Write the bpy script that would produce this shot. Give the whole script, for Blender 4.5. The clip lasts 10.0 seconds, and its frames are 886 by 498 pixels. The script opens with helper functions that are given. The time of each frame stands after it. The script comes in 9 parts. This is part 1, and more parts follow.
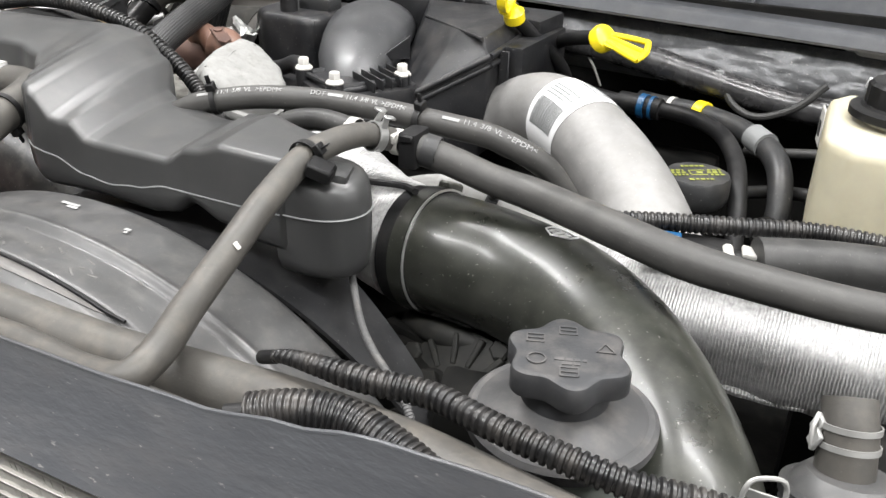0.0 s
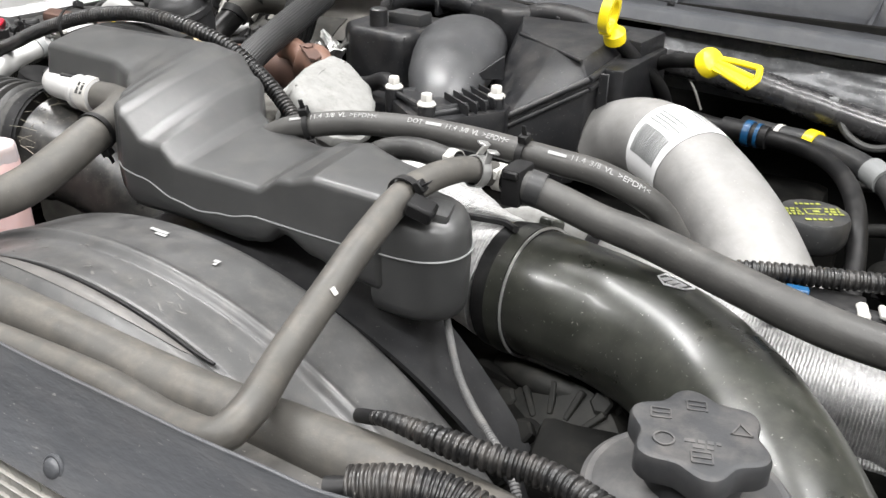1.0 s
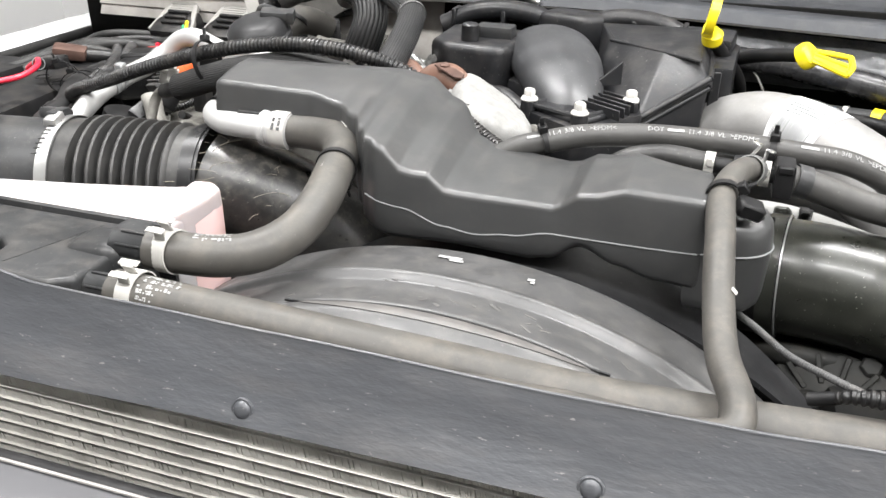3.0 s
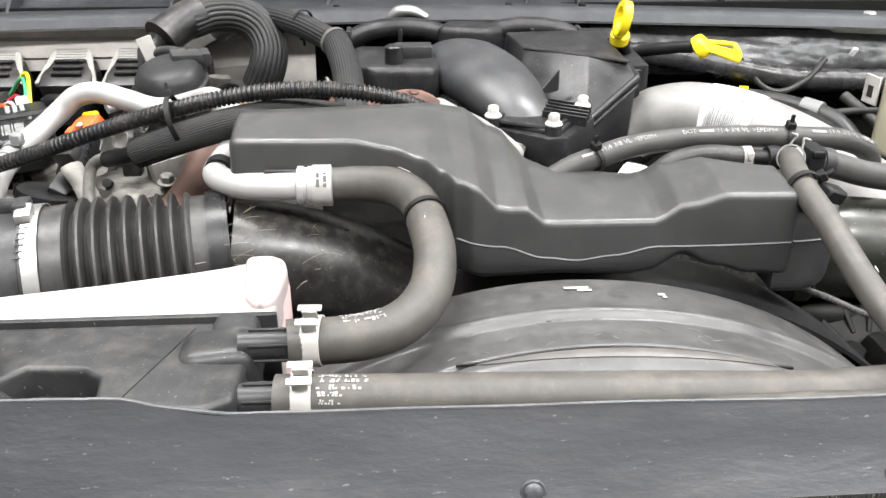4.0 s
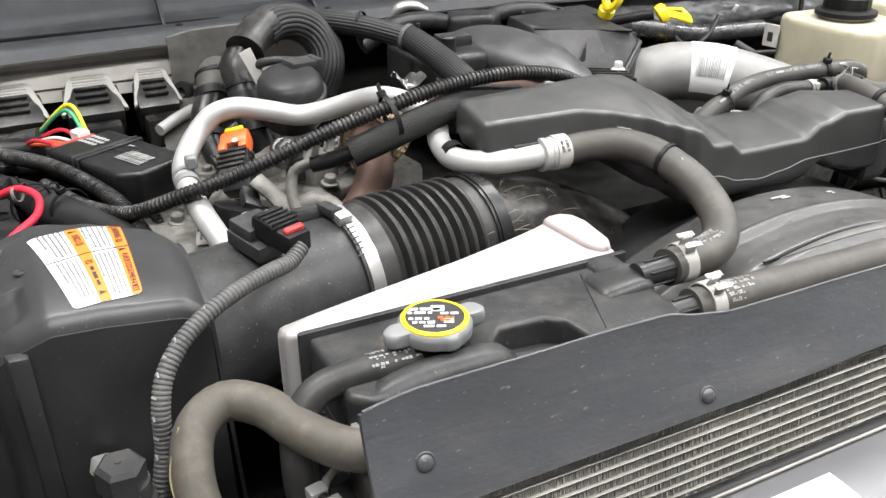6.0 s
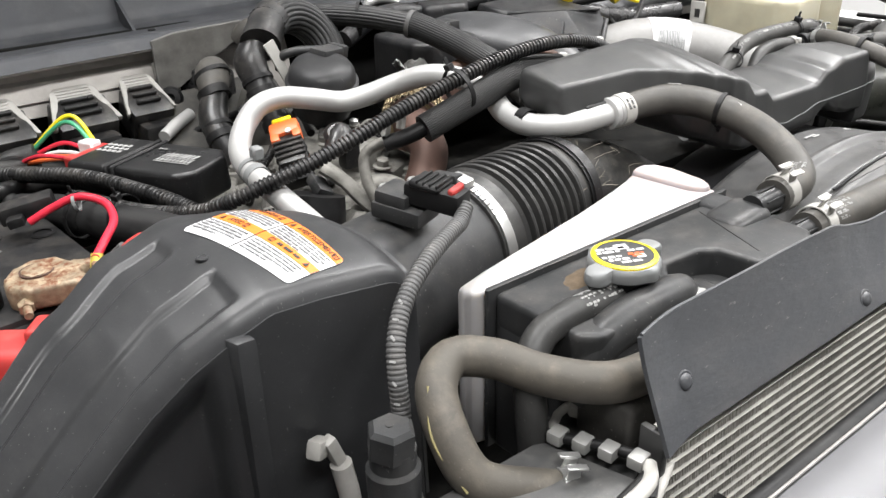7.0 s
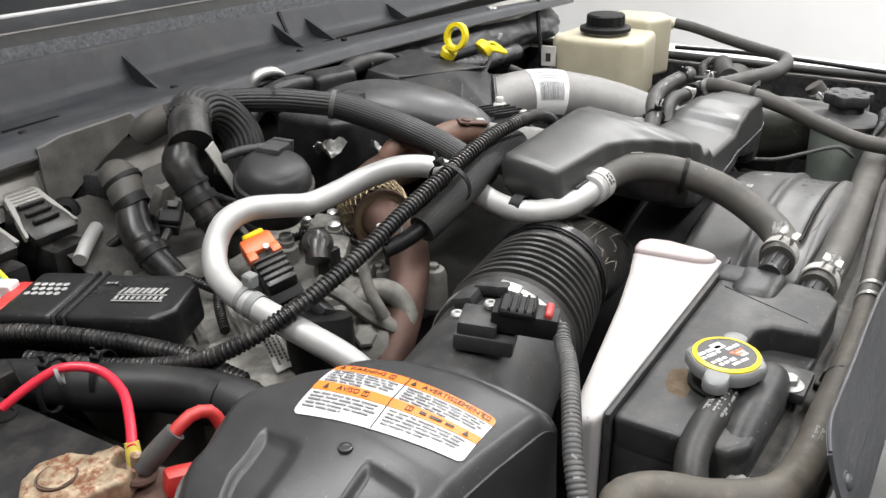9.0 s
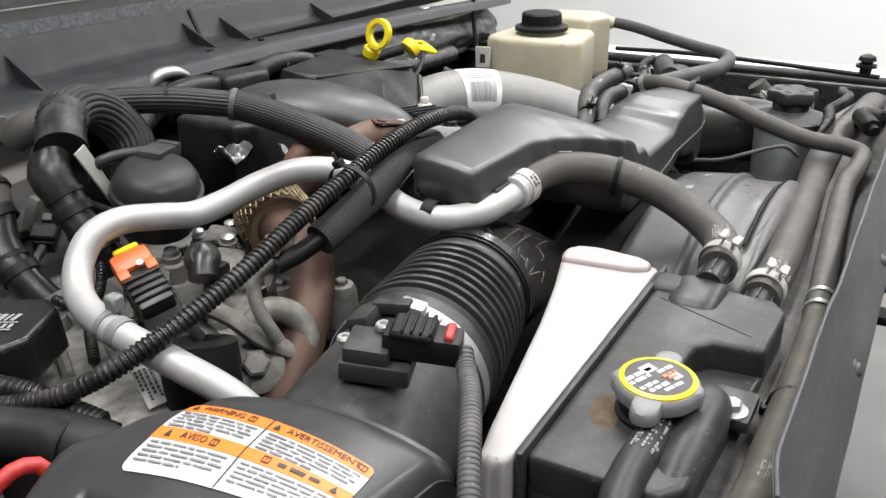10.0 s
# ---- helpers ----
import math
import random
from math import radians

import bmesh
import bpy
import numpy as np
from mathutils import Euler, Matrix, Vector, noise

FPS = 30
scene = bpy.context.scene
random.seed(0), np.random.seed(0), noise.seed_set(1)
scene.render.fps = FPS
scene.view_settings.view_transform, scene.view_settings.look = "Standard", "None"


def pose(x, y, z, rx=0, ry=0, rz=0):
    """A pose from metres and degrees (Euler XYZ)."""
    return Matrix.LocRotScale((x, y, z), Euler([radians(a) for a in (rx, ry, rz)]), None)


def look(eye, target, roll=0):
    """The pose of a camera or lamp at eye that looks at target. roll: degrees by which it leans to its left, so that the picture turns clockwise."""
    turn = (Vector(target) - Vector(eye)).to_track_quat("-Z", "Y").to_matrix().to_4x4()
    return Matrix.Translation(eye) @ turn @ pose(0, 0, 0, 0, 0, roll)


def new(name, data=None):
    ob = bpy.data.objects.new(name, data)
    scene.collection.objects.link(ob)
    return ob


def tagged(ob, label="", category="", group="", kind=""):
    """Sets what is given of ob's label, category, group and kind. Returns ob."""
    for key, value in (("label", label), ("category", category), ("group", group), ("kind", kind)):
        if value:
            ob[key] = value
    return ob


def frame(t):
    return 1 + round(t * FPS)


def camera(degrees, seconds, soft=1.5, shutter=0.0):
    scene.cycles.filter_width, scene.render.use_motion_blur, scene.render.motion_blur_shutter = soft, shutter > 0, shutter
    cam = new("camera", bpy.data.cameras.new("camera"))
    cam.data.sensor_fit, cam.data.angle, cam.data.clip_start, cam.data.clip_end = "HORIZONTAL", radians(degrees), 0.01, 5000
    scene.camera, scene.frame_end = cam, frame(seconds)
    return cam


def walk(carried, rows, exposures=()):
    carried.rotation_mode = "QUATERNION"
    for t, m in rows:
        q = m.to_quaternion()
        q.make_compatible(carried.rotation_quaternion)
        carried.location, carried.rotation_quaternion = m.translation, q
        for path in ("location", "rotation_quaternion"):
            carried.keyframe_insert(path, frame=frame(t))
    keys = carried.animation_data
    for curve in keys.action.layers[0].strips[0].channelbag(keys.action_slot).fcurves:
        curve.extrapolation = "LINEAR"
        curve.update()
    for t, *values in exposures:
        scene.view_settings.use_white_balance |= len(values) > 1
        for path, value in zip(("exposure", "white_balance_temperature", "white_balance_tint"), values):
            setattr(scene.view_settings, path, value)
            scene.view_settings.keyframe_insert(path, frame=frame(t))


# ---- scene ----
cam = camera(55.1, 10.0)
PATH = [
    (0, (0.615, -0.221, 1.406), (-0.184, 1.372, 0.5), 1.2),
    (0.5, (0.585, -0.187, 1.413), (-0.251, 1.387, 0.505), 1.1),
    (1, (0.565, -0.192, 1.415), (-0.361, 1.331, 0.508), 1.1),
    (1.5, (0.524, -0.196, 1.417), (-0.46, 1.29, 0.51), 1.0),
    (2, (0.419, -0.257, 1.423), (-0.584, 1.217, 0.515), 0.5),
    (2.2, (0.376, -0.284, 1.413), (-0.589, 1.214, 0.506), 0.8),
    (3.3, (0.158, -0.376, 1.434), (-0.215, 1.375, 0.543), 0.2),
    (3.5, (0.075, -0.368, 1.434), (-0.155, 1.409, 0.546), 0.2),
    (4, (-0.084, -0.375, 1.45), (0.027, 1.409, 0.551), 0.1),
    (4.5, (-0.187, -0.396, 1.455), (0.115, 1.358, 0.544), 0.0),
    (5, (-0.32, -0.425, 1.463), (0.135, 1.297, 0.554), -0.2),
    (5.5, (-0.416, -0.418, 1.473), (0.182, 1.26, 0.562), -0.3),
    (6, (-0.608, -0.366, 1.477), (0.169, 1.233, 0.56), -0.4),
    (6.2, (-0.682, -0.342, 1.469), (0.191, 1.21, 0.558), -0.2),
    (7.3, (-0.888, -0.203, 1.433), (0.299, 1.153, 0.566), -1.3),
    (7.5, (-0.928, -0.162, 1.44), (0.316, 1.144, 0.578), -0.7),
    (8, (-0.981, -0.099, 1.481), (0.392, 1.072, 0.618), 0.0),
    (8.5, (-0.969, -0.063, 1.503), (0.489, 1.001, 0.644), -0.2),
    (9, (-0.949, -0.019, 1.499), (0.554, 0.986, 0.644), -1.2),
    (9.5, (-0.92, -0.024, 1.492), (0.631, 0.926, 0.662), -1.0),
    (10, (-0.851, -0.012, 1.456), (0.715, 0.916, 0.627), -1.0),
]
walk(cam, [(t, look(eye, target, roll)) for t, eye, target, roll in PATH], [(0.0, 0.30), (2.0, 0.45), (3.5, 0.62), (4.5, 0.58), (5.0, 0.38), (6.0, 0.18), (7.5, 0.16), (8.5, -0.10), (10.0, -0.27)])

# ---- light: a white workshop with strip lights in its ceiling ----
world = bpy.data.worlds.new("world")
scene.world = world
world.use_nodes = True
world.node_tree.nodes["Background"].inputs[0].default_value = (0.85, 0.92, 1.0, 1)
world.node_tree.nodes["Background"].inputs[1].default_value = 0.3


def strip_lamp(name, x, y, z, sx, sy, watts, colour=(1.0, 0.99, 0.985)):
    data = bpy.data.lights.new(name, "AREA")
    data.shape, data.size, data.size_y, data.energy, data.color = "RECTANGLE", sx, sy, watts, colour
    ob = new(name, data)
    ob.location = (x, y, z)
    return tagged(ob, "long white fluorescent strip light under the ceiling", "lamp", "ceiling strip lights")


LAMP_W = 74.0
for lx in (-0.9, 1.1, 3.3):
    for ly in (-1.0, 0.7):
        strip_lamp("strip_light", lx, ly, 3.30, 1.4, 0.30, LAMP_W)


# ---- building helpers ----
def V(*a):
    return Vector(a)


def thing(name, place, label, category, group="", kind=""):
    ob = new(name)
    ob.empty_display_size = 0.02
    ob.location = place
    return tagged(ob, label, category, group, kind)


def finish(bm, mat, smooth=True, angle=38.0):
    bmesh.ops.recalc_face_normals(bm, faces=bm.faces)
    me = bpy.data.meshes.new("mesh")
    bm.to_mesh(me)
    bm.free()
    me.materials.append(mat)
    if smooth:
        me.shade_smooth()
        me.set_sharp_from_angle(angle=radians(angle))
    return me


def part(name, bm, mat, parent=None, label="", smooth=True, angle=38.0):
    me = bm if isinstance(bm, bpy.types.Mesh) else finish(bm, mat, smooth, angle)
    ob = new(name, me)
    me.name = name
    if parent is not None:
        ob.parent = parent
        if parent.data is None:
            ob.matrix_parent_inverse = Matrix.Translation(parent.location).inverted()
    return tagged(ob, label) if label else ob


def single(name, bm, mat, label, category, group="", kind="", smooth=True, angle=38.0):
    return tagged(part(name, bm, mat, None, "", smooth, angle), label, category, group, kind)


def smooth_path(pts, step=0.006):
    """Points along a smooth line through pts, about a step apart, with the share of the way along pts."""
    P = [Vector(p) for p in pts]
    if len(P) == 2:
        n = max(2, int((P[1] - P[0]).length / step))
        return [(P[0].lerp(P[1], k / n), k / n) for k in range(n + 1)]
    Q = [P[0] * 2 - P[1]] + P + [P[-1] * 2 - P[-2]]
    out = []
    for i in range(1, len(Q) - 2):
        a, b, c, d = Q[i - 1 : i + 3]
        n = max(2, int((c - b).length / step))
        t0 = 0.0
        t1 = t0 + max((b - a).length, 1e-5) ** 0.5
        t2 = t1 + max((c - b).length, 1e-5) ** 0.5
        t3 = t2 + max((d - c).length, 1e-5) ** 0.5
        for k in range(n + (i == len(Q) - 3)):
            t = t1 + (t2 - t1) * k / n
            A1 = a * ((t1 - t) / (t1 - t0)) + b * ((t - t0) / (t1 - t0))
            A2 = b * ((t2 - t) / (t2 - t1)) + c * ((t - t1) / (t2 - t1))
            A3 = c * ((t3 - t) / (t3 - t2)) + d * ((t - t2) / (t3 - t2))
            B1 = A1 * ((t2 - t) / (t2 - t0)) + A2 * ((t - t0) / (t2 - t0))
            B2 = A2 * ((t3 - t) / (t3 - t1)) + A3 * ((t - t1) / (t3 - t1))
            out.append((B1 * ((t2 - t) / (t2 - t1)) + B2 * ((t - t1) / (t2 - t1)), (i - 1 + k / n) / (len(P) - 1)))
    return out


def frames(line):
    """Along a line of points: place, way, and two steady directions across it."""
    out, side = [], None
    for k, p in enumerate(line):
        way = (line[min(k + 1, len(line) - 1)] - line[max(k - 1, 0)]).normalized()
        if side is None:
            side = way.cross(V(0, 0, 1))
            side = side.normalized() if side.length > 1e-3 else V(1, 0, 0)
        side = (side - way * side.dot(way)).normalized()
        out.append((p, way, side, side.cross(way) * -1))
    return out


def skin(bm, rings, caps=True):
    loops = [[bm.verts.new(p) for p in ring] for ring in rings]
    for a, b in zip(loops, loops[1:]):
        for k in range(len(a)):
            bm.faces.new((a[k], a[k - 1], b[k - 1], b[k]))
    if caps:
        bm.faces.new(loops[0])
        bm.faces.new(list(reversed(loops[-1])))
    return bm


def circle(p, side, up, r, seg, flat=1.0):
    return [p + side * (math.cos(2 * math.pi * k / seg) * r) + up * (math.sin(2 * math.pi * k / seg) * r * flat) for k in range(seg)]


def tube(pts, r, seg=20, step=0.006, bm=None, flat=1.0, wobble=0.0):
    """A bent round bar through pts; r is one radius, or one for each point."""
    bm = bm or bmesh.new()
    way = smooth_path(pts, step)
    line = frames([p for p, _ in way])
    rings = []
    for (p, w, s, u), (_, f) in zip(line, way):
        if isinstance(r, (int, float)):
            rr = r
        else:
            g = f * (len(r) - 1)
            i = min(int(g), len(r) - 2)
            rr = r[i] + (r[i + 1] - r[i]) * (g - i)
        if wobble:
            rr *= 1 + wobble * noise.noise(p * 60)
        rings.append(circle(p, s, u, rr, seg, flat))
    return skin(bm, rings)


def ribbed(pts, r, pitch, depth, seg=18, square=True, start=1.0):
    """A corrugated bar: ridges a pitch apart; start: its share of full thickness at the first end."""
    bm = bmesh.new()
    line = frames([p for p, _ in smooth_path(pts, pitch / 8)])
    depth *= 0.62
    rings, gone, last = [], 0.0, line[0][0]
    for p, w, s, u in line:
        gone += (p - last).length
        last = p
        wave = math.sin(2 * math.pi * gone / pitch)
        wave = max(-1, min(1, wave * 2.6 + 0.5)) if square else wave
        thin = 1.0 - (1.0 - start) * max(0.0, 1.0 - gone / 0.06)
        rings.append(circle(p, s, u, (r - depth / 2 + depth / 2 * wave) * thin, seg))
    return skin(bm, rings)


def fluted(pts, r, flutes, depth, step=0.005):
    """A bent hose with fine ridges running along it."""
    bm = bmesh.new()
    seg = flutes * 4
    rings = []
    for p, w, s, u in frames([p for p, _ in smooth_path(pts, step)]):
        ring = []
        for k in range(seg):
            a = 2 * math.pi * k / seg
            rr = r - (depth if k % 4 == 0 else depth * 0.25 if k % 4 in (1, 3) else 0.0)
            ring.append(p + s * (math.cos(a) * rr) + u * (math.sin(a) * rr))
        rings.append(ring)
    return skin(bm, rings)


def lathe(profile, seg=40, place=(0, 0, 0), axis=(0, 0, 1), lobes=0, lobe=0.0, phase=0.0, caps=True):
    """A turned body: profile rows are radius and height along the axis. lobes: waves round the rim."""
    bm = bmesh.new()
    w = Vector(axis).normalized()
    s = w.cross(V(0, 1, 0)) if abs(w.y) < 0.9 else w.cross(V(1, 0, 0))
    s.normalize()
    u = w.cross(s)
    rings = []
    for r, h in profile:
        ring = []
        for k in range(seg):
            a = 2 * math.pi * k / seg
            rr = r * (1 + lobe * math.cos(lobes * a + phase)) if lobes else r
            ring.append(Vector(place) + w * h + s * (rr * math.cos(a)) + u * (rr * math.sin(a)))
        rings.append(ring)
    return skin(bm, rings, caps)


def block(sx, sy, sz, m=None, bevel=0.002, seg=2, bm=None, taper=0.0):
    """A box with rounded edges, resting on its own middle; taper narrows the top."""
    bm2 = bmesh.new()
    bmesh.ops.create_cube(bm2, size=1)
    for v in bm2.verts:
        k = 1 - taper if v.co.z > 0 else 1
        v.co = V(v.co.x * sx * k, v.co.y * sy * k, v.co.z * sz)
    if bevel:
        bmesh.ops.bevel(bm2, geom=list(bm2.edges) + list(bm2.verts), offset=bevel, segments=seg, affect="EDGES", profile=0.6)
    if m is not None:
        bm2.transform(m)
    if bm is None:
        return bm2
    merge(bm, bm2)
    return bm


def merge(bm, other):
    me = bpy.data.meshes.new("tmp")
    other.to_mesh(me)
    other.free()
    bm.from_mesh(me)
    bpy.data.meshes.remove(me)
    return bm


def joined(*bms):
    first = bms[0]
    for b in bms[1:]:
        merge(first, b)
    return first


def prism(outline, z0, z1, bevel=0.002, seg=2, m=None):
    """An upright slab with the given plan outline and rounded edges."""
    bm = bmesh.new()
    low = [bm.verts.new((x, y, z0)) for x, y in outline]
    top = [bm.verts.new((x, y, z1)) for x, y in outline]
    n = len(outline)
    for k in range(n):
        bm.faces.new((low[k], low[(k + 1) % n], top[(k + 1) % n], top[k]))
    bm.faces.new(list(reversed(low)))
    bm.faces.new(top)
    bmesh.ops.recalc_face_normals(bm, faces=bm.faces)
    if bevel:
        edges = [e for e in bm.edges if e.calc_face_angle(0) > 0.25]
        bmesh.ops.bevel(bm, geom=edges, offset=bevel, segments=seg, affect="EDGES", profile=0.6)
    if m is not None:
        bm.transform(m)
    return bm


def sheet(xs, ys, fn, thick=0.003):
    """A surface fn(x, y) -> place over a grid, given a thickness along its normal."""
    nx, ny = len(xs), len(ys)
    P = [[Vector(fn(x, y)) for y in ys] for x in xs]
    bm = bmesh.new()
    N = [[None] * ny for _ in xs]
    for i in range(nx):
        for j in range(ny):
            a = P[min(i + 1, nx - 1)][j] - P[max(i - 1, 0)][j]
            b = P[i][min(j + 1, ny - 1)] - P[i][max(j - 1, 0)]
            N[i][j] = a.cross(b).normalized()
    A = [[bm.verts.new(P[i][j]) for j in range(ny)] for i in range(nx)]
    B = [[bm.verts.new(P[i][j] - N[i][j] * thick) for j in range(ny)] for i in range(nx)]
    for i in range(nx - 1):
        for j in range(ny - 1):
            bm.faces.new((A[i][j], A[i + 1][j], A[i + 1][j + 1], A[i][j + 1]))
            bm.faces.new((B[i][j], B[i][j + 1], B[i + 1][j + 1], B[i + 1][j]))
    for i in range(nx - 1):
        bm.faces.new((A[i][0], B[i][0], B[i + 1][0], A[i + 1][0]))
        bm.faces.new((A[i][-1], A[i + 1][-1], B[i + 1][-1], B[i][-1]))
    for j in range(ny - 1):
        bm.faces.new((A[0][j], A[0][j + 1], B[0][j + 1], B[0][j]))
        bm.faces.new((A[-1][j], B[-1][j], B[-1][j + 1], A[-1][j + 1]))
    return bm


def steps(a, b, n):
    return [a + (b - a) * k / n for k in range(n + 1)]


def table(rows, x):
    """Straight-line lookup in rows of x, value."""
    if x <= rows[0][0]:
        return rows[0][1]
    for (a, u), (b, v) in zip(rows, rows[1:]):
        if x <= b:
            return u + (v - u) * (x - a) / (b - a)
    return rows[-1][1]


def eased(rows, x):
    """The same with soft corners."""
    if x <= rows[0][0]:
        return rows[0][1]
    for (a, u), (b, v) in zip(rows, rows[1:]):
        if x <= b:
            f = (x - a) / (b - a)
            return u + (v - u) * f * f * (3 - 2 * f)
    return rows[-1][1]


def lettering(text, size, m, depth=0.0003, align="CENTER", spacing=1.0):
    """A mesh of letters in the built-in font, lying in the plane of m."""
    data = bpy.data.curves.new("letters", "FONT")
    data.body, data.size, data.align_x, data.align_y, data.space_character = text, size, align, "CENTER", spacing
    data.extrude, data.resolution_u = depth, 2
    ob = bpy.data.objects.new("letters", data)
    me = bpy.data.meshes.new_from_object(ob)
    bpy.data.objects.remove(ob)
    bm = bmesh.new()
    bm.from_mesh(me)
    bpy.data.meshes.remove(me)
    if m is not None:
        bm.transform(m)
    return bm


def bars(rows, m, height, thick=0.0003, seed=1, word=(0.6, 1.6)):
    """Unreadable print: rows of (x0, x1, y), broken into word-long bars."""
    rnd = random.Random(seed)
    bm = bmesh.new()
    for x0, x1, y in rows:
        x = x0
        while x < x1 - height * 0.4:
            w = min(height * rnd.uniform(*word) * 1.6, x1 - x)
            block(w, height * rnd.uniform(0.75, 1.0), thick, m @ Matrix.Translation((x + w / 2, y, 0)), 0, bm=bm)
            x += w + height * 0.45
    return bm


def band(p, way, r, width, bm=None, seg=28, thick=0.001):
    """A strap round a hose at p."""
    w = Vector(way).normalized()
    prof = [(r, -width / 2), (r + thick, -width / 2), (r + thick, width / 2), (r, width / 2), (r, -width / 2)]
    b = lathe(prof, seg, p, w, caps=False)
    return merge(bm, b) if bm else b


def spring_clamp(name, p, way, r, up, mat, parent=None, width=0.012):
    """A steel spring clamp: a band with a window and two raised ears."""
    w = Vector(way).normalized()
    u = Vector(up)
    u = (u - w * u.dot(w)).normalized()
    s = w.cross(u)
    p = Vector(p)
    bm = band(p, w, r, width, thick=0.0012, seg=36)
    for a in (-1, 1):
        base = p + u * (r + 0.004) + s * (a * 0.0045)
        block(width * 0.8, 0.0016, 0.012, Matrix.Translation(base) @ basis(w, (s * 1.0 + u * 0.25 * a).normalized()), 0.0005, 1, bm)
        block(width * 1.25, 0.0055, 0.0018, Matrix.Translation(base + u * 0.0055 + s * a * 0.002) @ basis(w, s), 0.0005, 1, bm)
    if parent is None:
        clamp = single(name, bm, mat, "silver steel spring clamp gripping the end of a rubber hose", "hose clamp", "hose clamps")
    else:
        clamp = part(name, bm, mat, parent, "silver steel spring clamp")
    slot = lathe([(r + 0.0006, -width * 0.14), (r + 0.0016, -width * 0.14), (r + 0.0016, width * 0.14), (r + 0.0006, width * 0.14)], 36, p, w, caps=False)
    bmesh.ops.delete(slot, geom=[f for f in slot.faces if (f.calc_center_median() - p).dot(u) > -r * 0.2 and abs((f.calc_center_median() - p).dot(s)) < r * 0.95 and (f.calc_center_median() - p).dot(u) > r * 0.55], context="FACES")
    part("clamp_window", slot, M["rubber_dark"], clamp) if parent is None else None
    return clamp


def basis(x, y):
    """A turn whose first two axes lie along x and, as near as can be, y."""
    x = Vector(x).normalized()
    y = Vector(y)
    y = (y - x * y.dot(x)).normalized()
    z = x.cross(y)
    return Matrix((x, y, z)).transposed().to_4x4()


def place_z(p, z_axis, x_hint=(1, 0, 0)):
    """A pose at p whose z axis lies along z_axis."""
    z = Vector(z_axis).normalized()
    x = Vector(x_hint)
    x = (x - z * x.dot(z)).normalized()
    return Matrix.Translation(p) @ Matrix((x, z.cross(x), z)).transposed().to_4x4()


def zip_tie(p, way, r, up, parent=None, width=0.0045):
    """A black cable tie with its square head and cut tail."""
    w, u = Vector(way).normalized(), Vector(up)
    u = (u - w * u.dot(w)).normalized()
    bm = band(p, w, r, width, thick=0.0012)
    block(0.008, 0.009, 0.007, Matrix.Translation(Vector(p) + u * (r + 0.003)) @ basis(w, w.cross(u)), 0.0008, 1, bm)
    block(0.004, 0.0015, 0.012, Matrix.Translation(Vector(p) + u * (r + 0.008)) @ basis(w, w.cross(u)), 0.0004, 1, bm)
    if parent is None:
        return single("cable_tie", bm, M["tie"], "black plastic cable tie pulled tight round a hose", "cable tie", "cable ties")
    return part("cable_tie", bm, M["tie"], parent, "black plastic cable tie")


def hex_bolt(p, axis, across, height, washer=0.0, bm=None, flange=0.0):
    b = lathe([(across / 1.73, 0), (across / 1.73, height * 0.85), (across / 2.2, height)], 6, p, axis)
    if flange:
        merge(b, lathe([(flange, -0.0015), (flange, 0), (flange * 0.9, 0.0008)], 20, p, axis))
    return merge(bm, b) if bm else b


def wrap_print(text, size, pts, r, start, view, mat, parent, bar_words=()):
    """Print on a hose: letters bent round it, from a distance along it; words named become bars."""
    line = [p for p, _ in smooth_path(pts, 0.002)]
    runs = [0.0]
    for a, b in zip(line, line[1:]):
        runs.append(runs[-1] + (b - a).length)
    fr = frames(line)
    bm = bmesh.new()
    x = 0.0
    for word in text.split(" "):
        if word in bar_words:
            b = block(size * 0.55 * len(word), size * 0.42, 0.0004, None, 0)
            bmesh.ops.subdivide_edges(b, edges=list(b.edges), cuts=3, use_grid_fill=True)
            width = size * 0.55 * len(word)
            b.transform(Matrix.Translation((width / 2, 0, 0)))
        else:
            b = lettering(word, size, None, 0.0002, "LEFT")
            width = max((v.co.x for v in b.verts), default=0.01)
        b.transform(Matrix.Translation((x, 0, 0)))
        x += width + size * 0.45
        merge(bm, b)
    for v in bm.verts:
        d = start + v.co.x
        k = next((i for i, q in enumerate(runs) if q >= d), len(runs) - 1)
        p, w, s, u = fr[k]
        p = p + w * (d - runs[k])
        out = Vector(view)
        out = (out - w * out.dot(w)).normalized()
        acr = out.cross(w)
        a = v.co.y / r
        v.co = p + (out * math.cos(a) + acr * math.sin(a)) * (r + 0.0003 + v.co.z)
    return part("printed_text", bm, mat, parent, "white printed hose lettering", False)


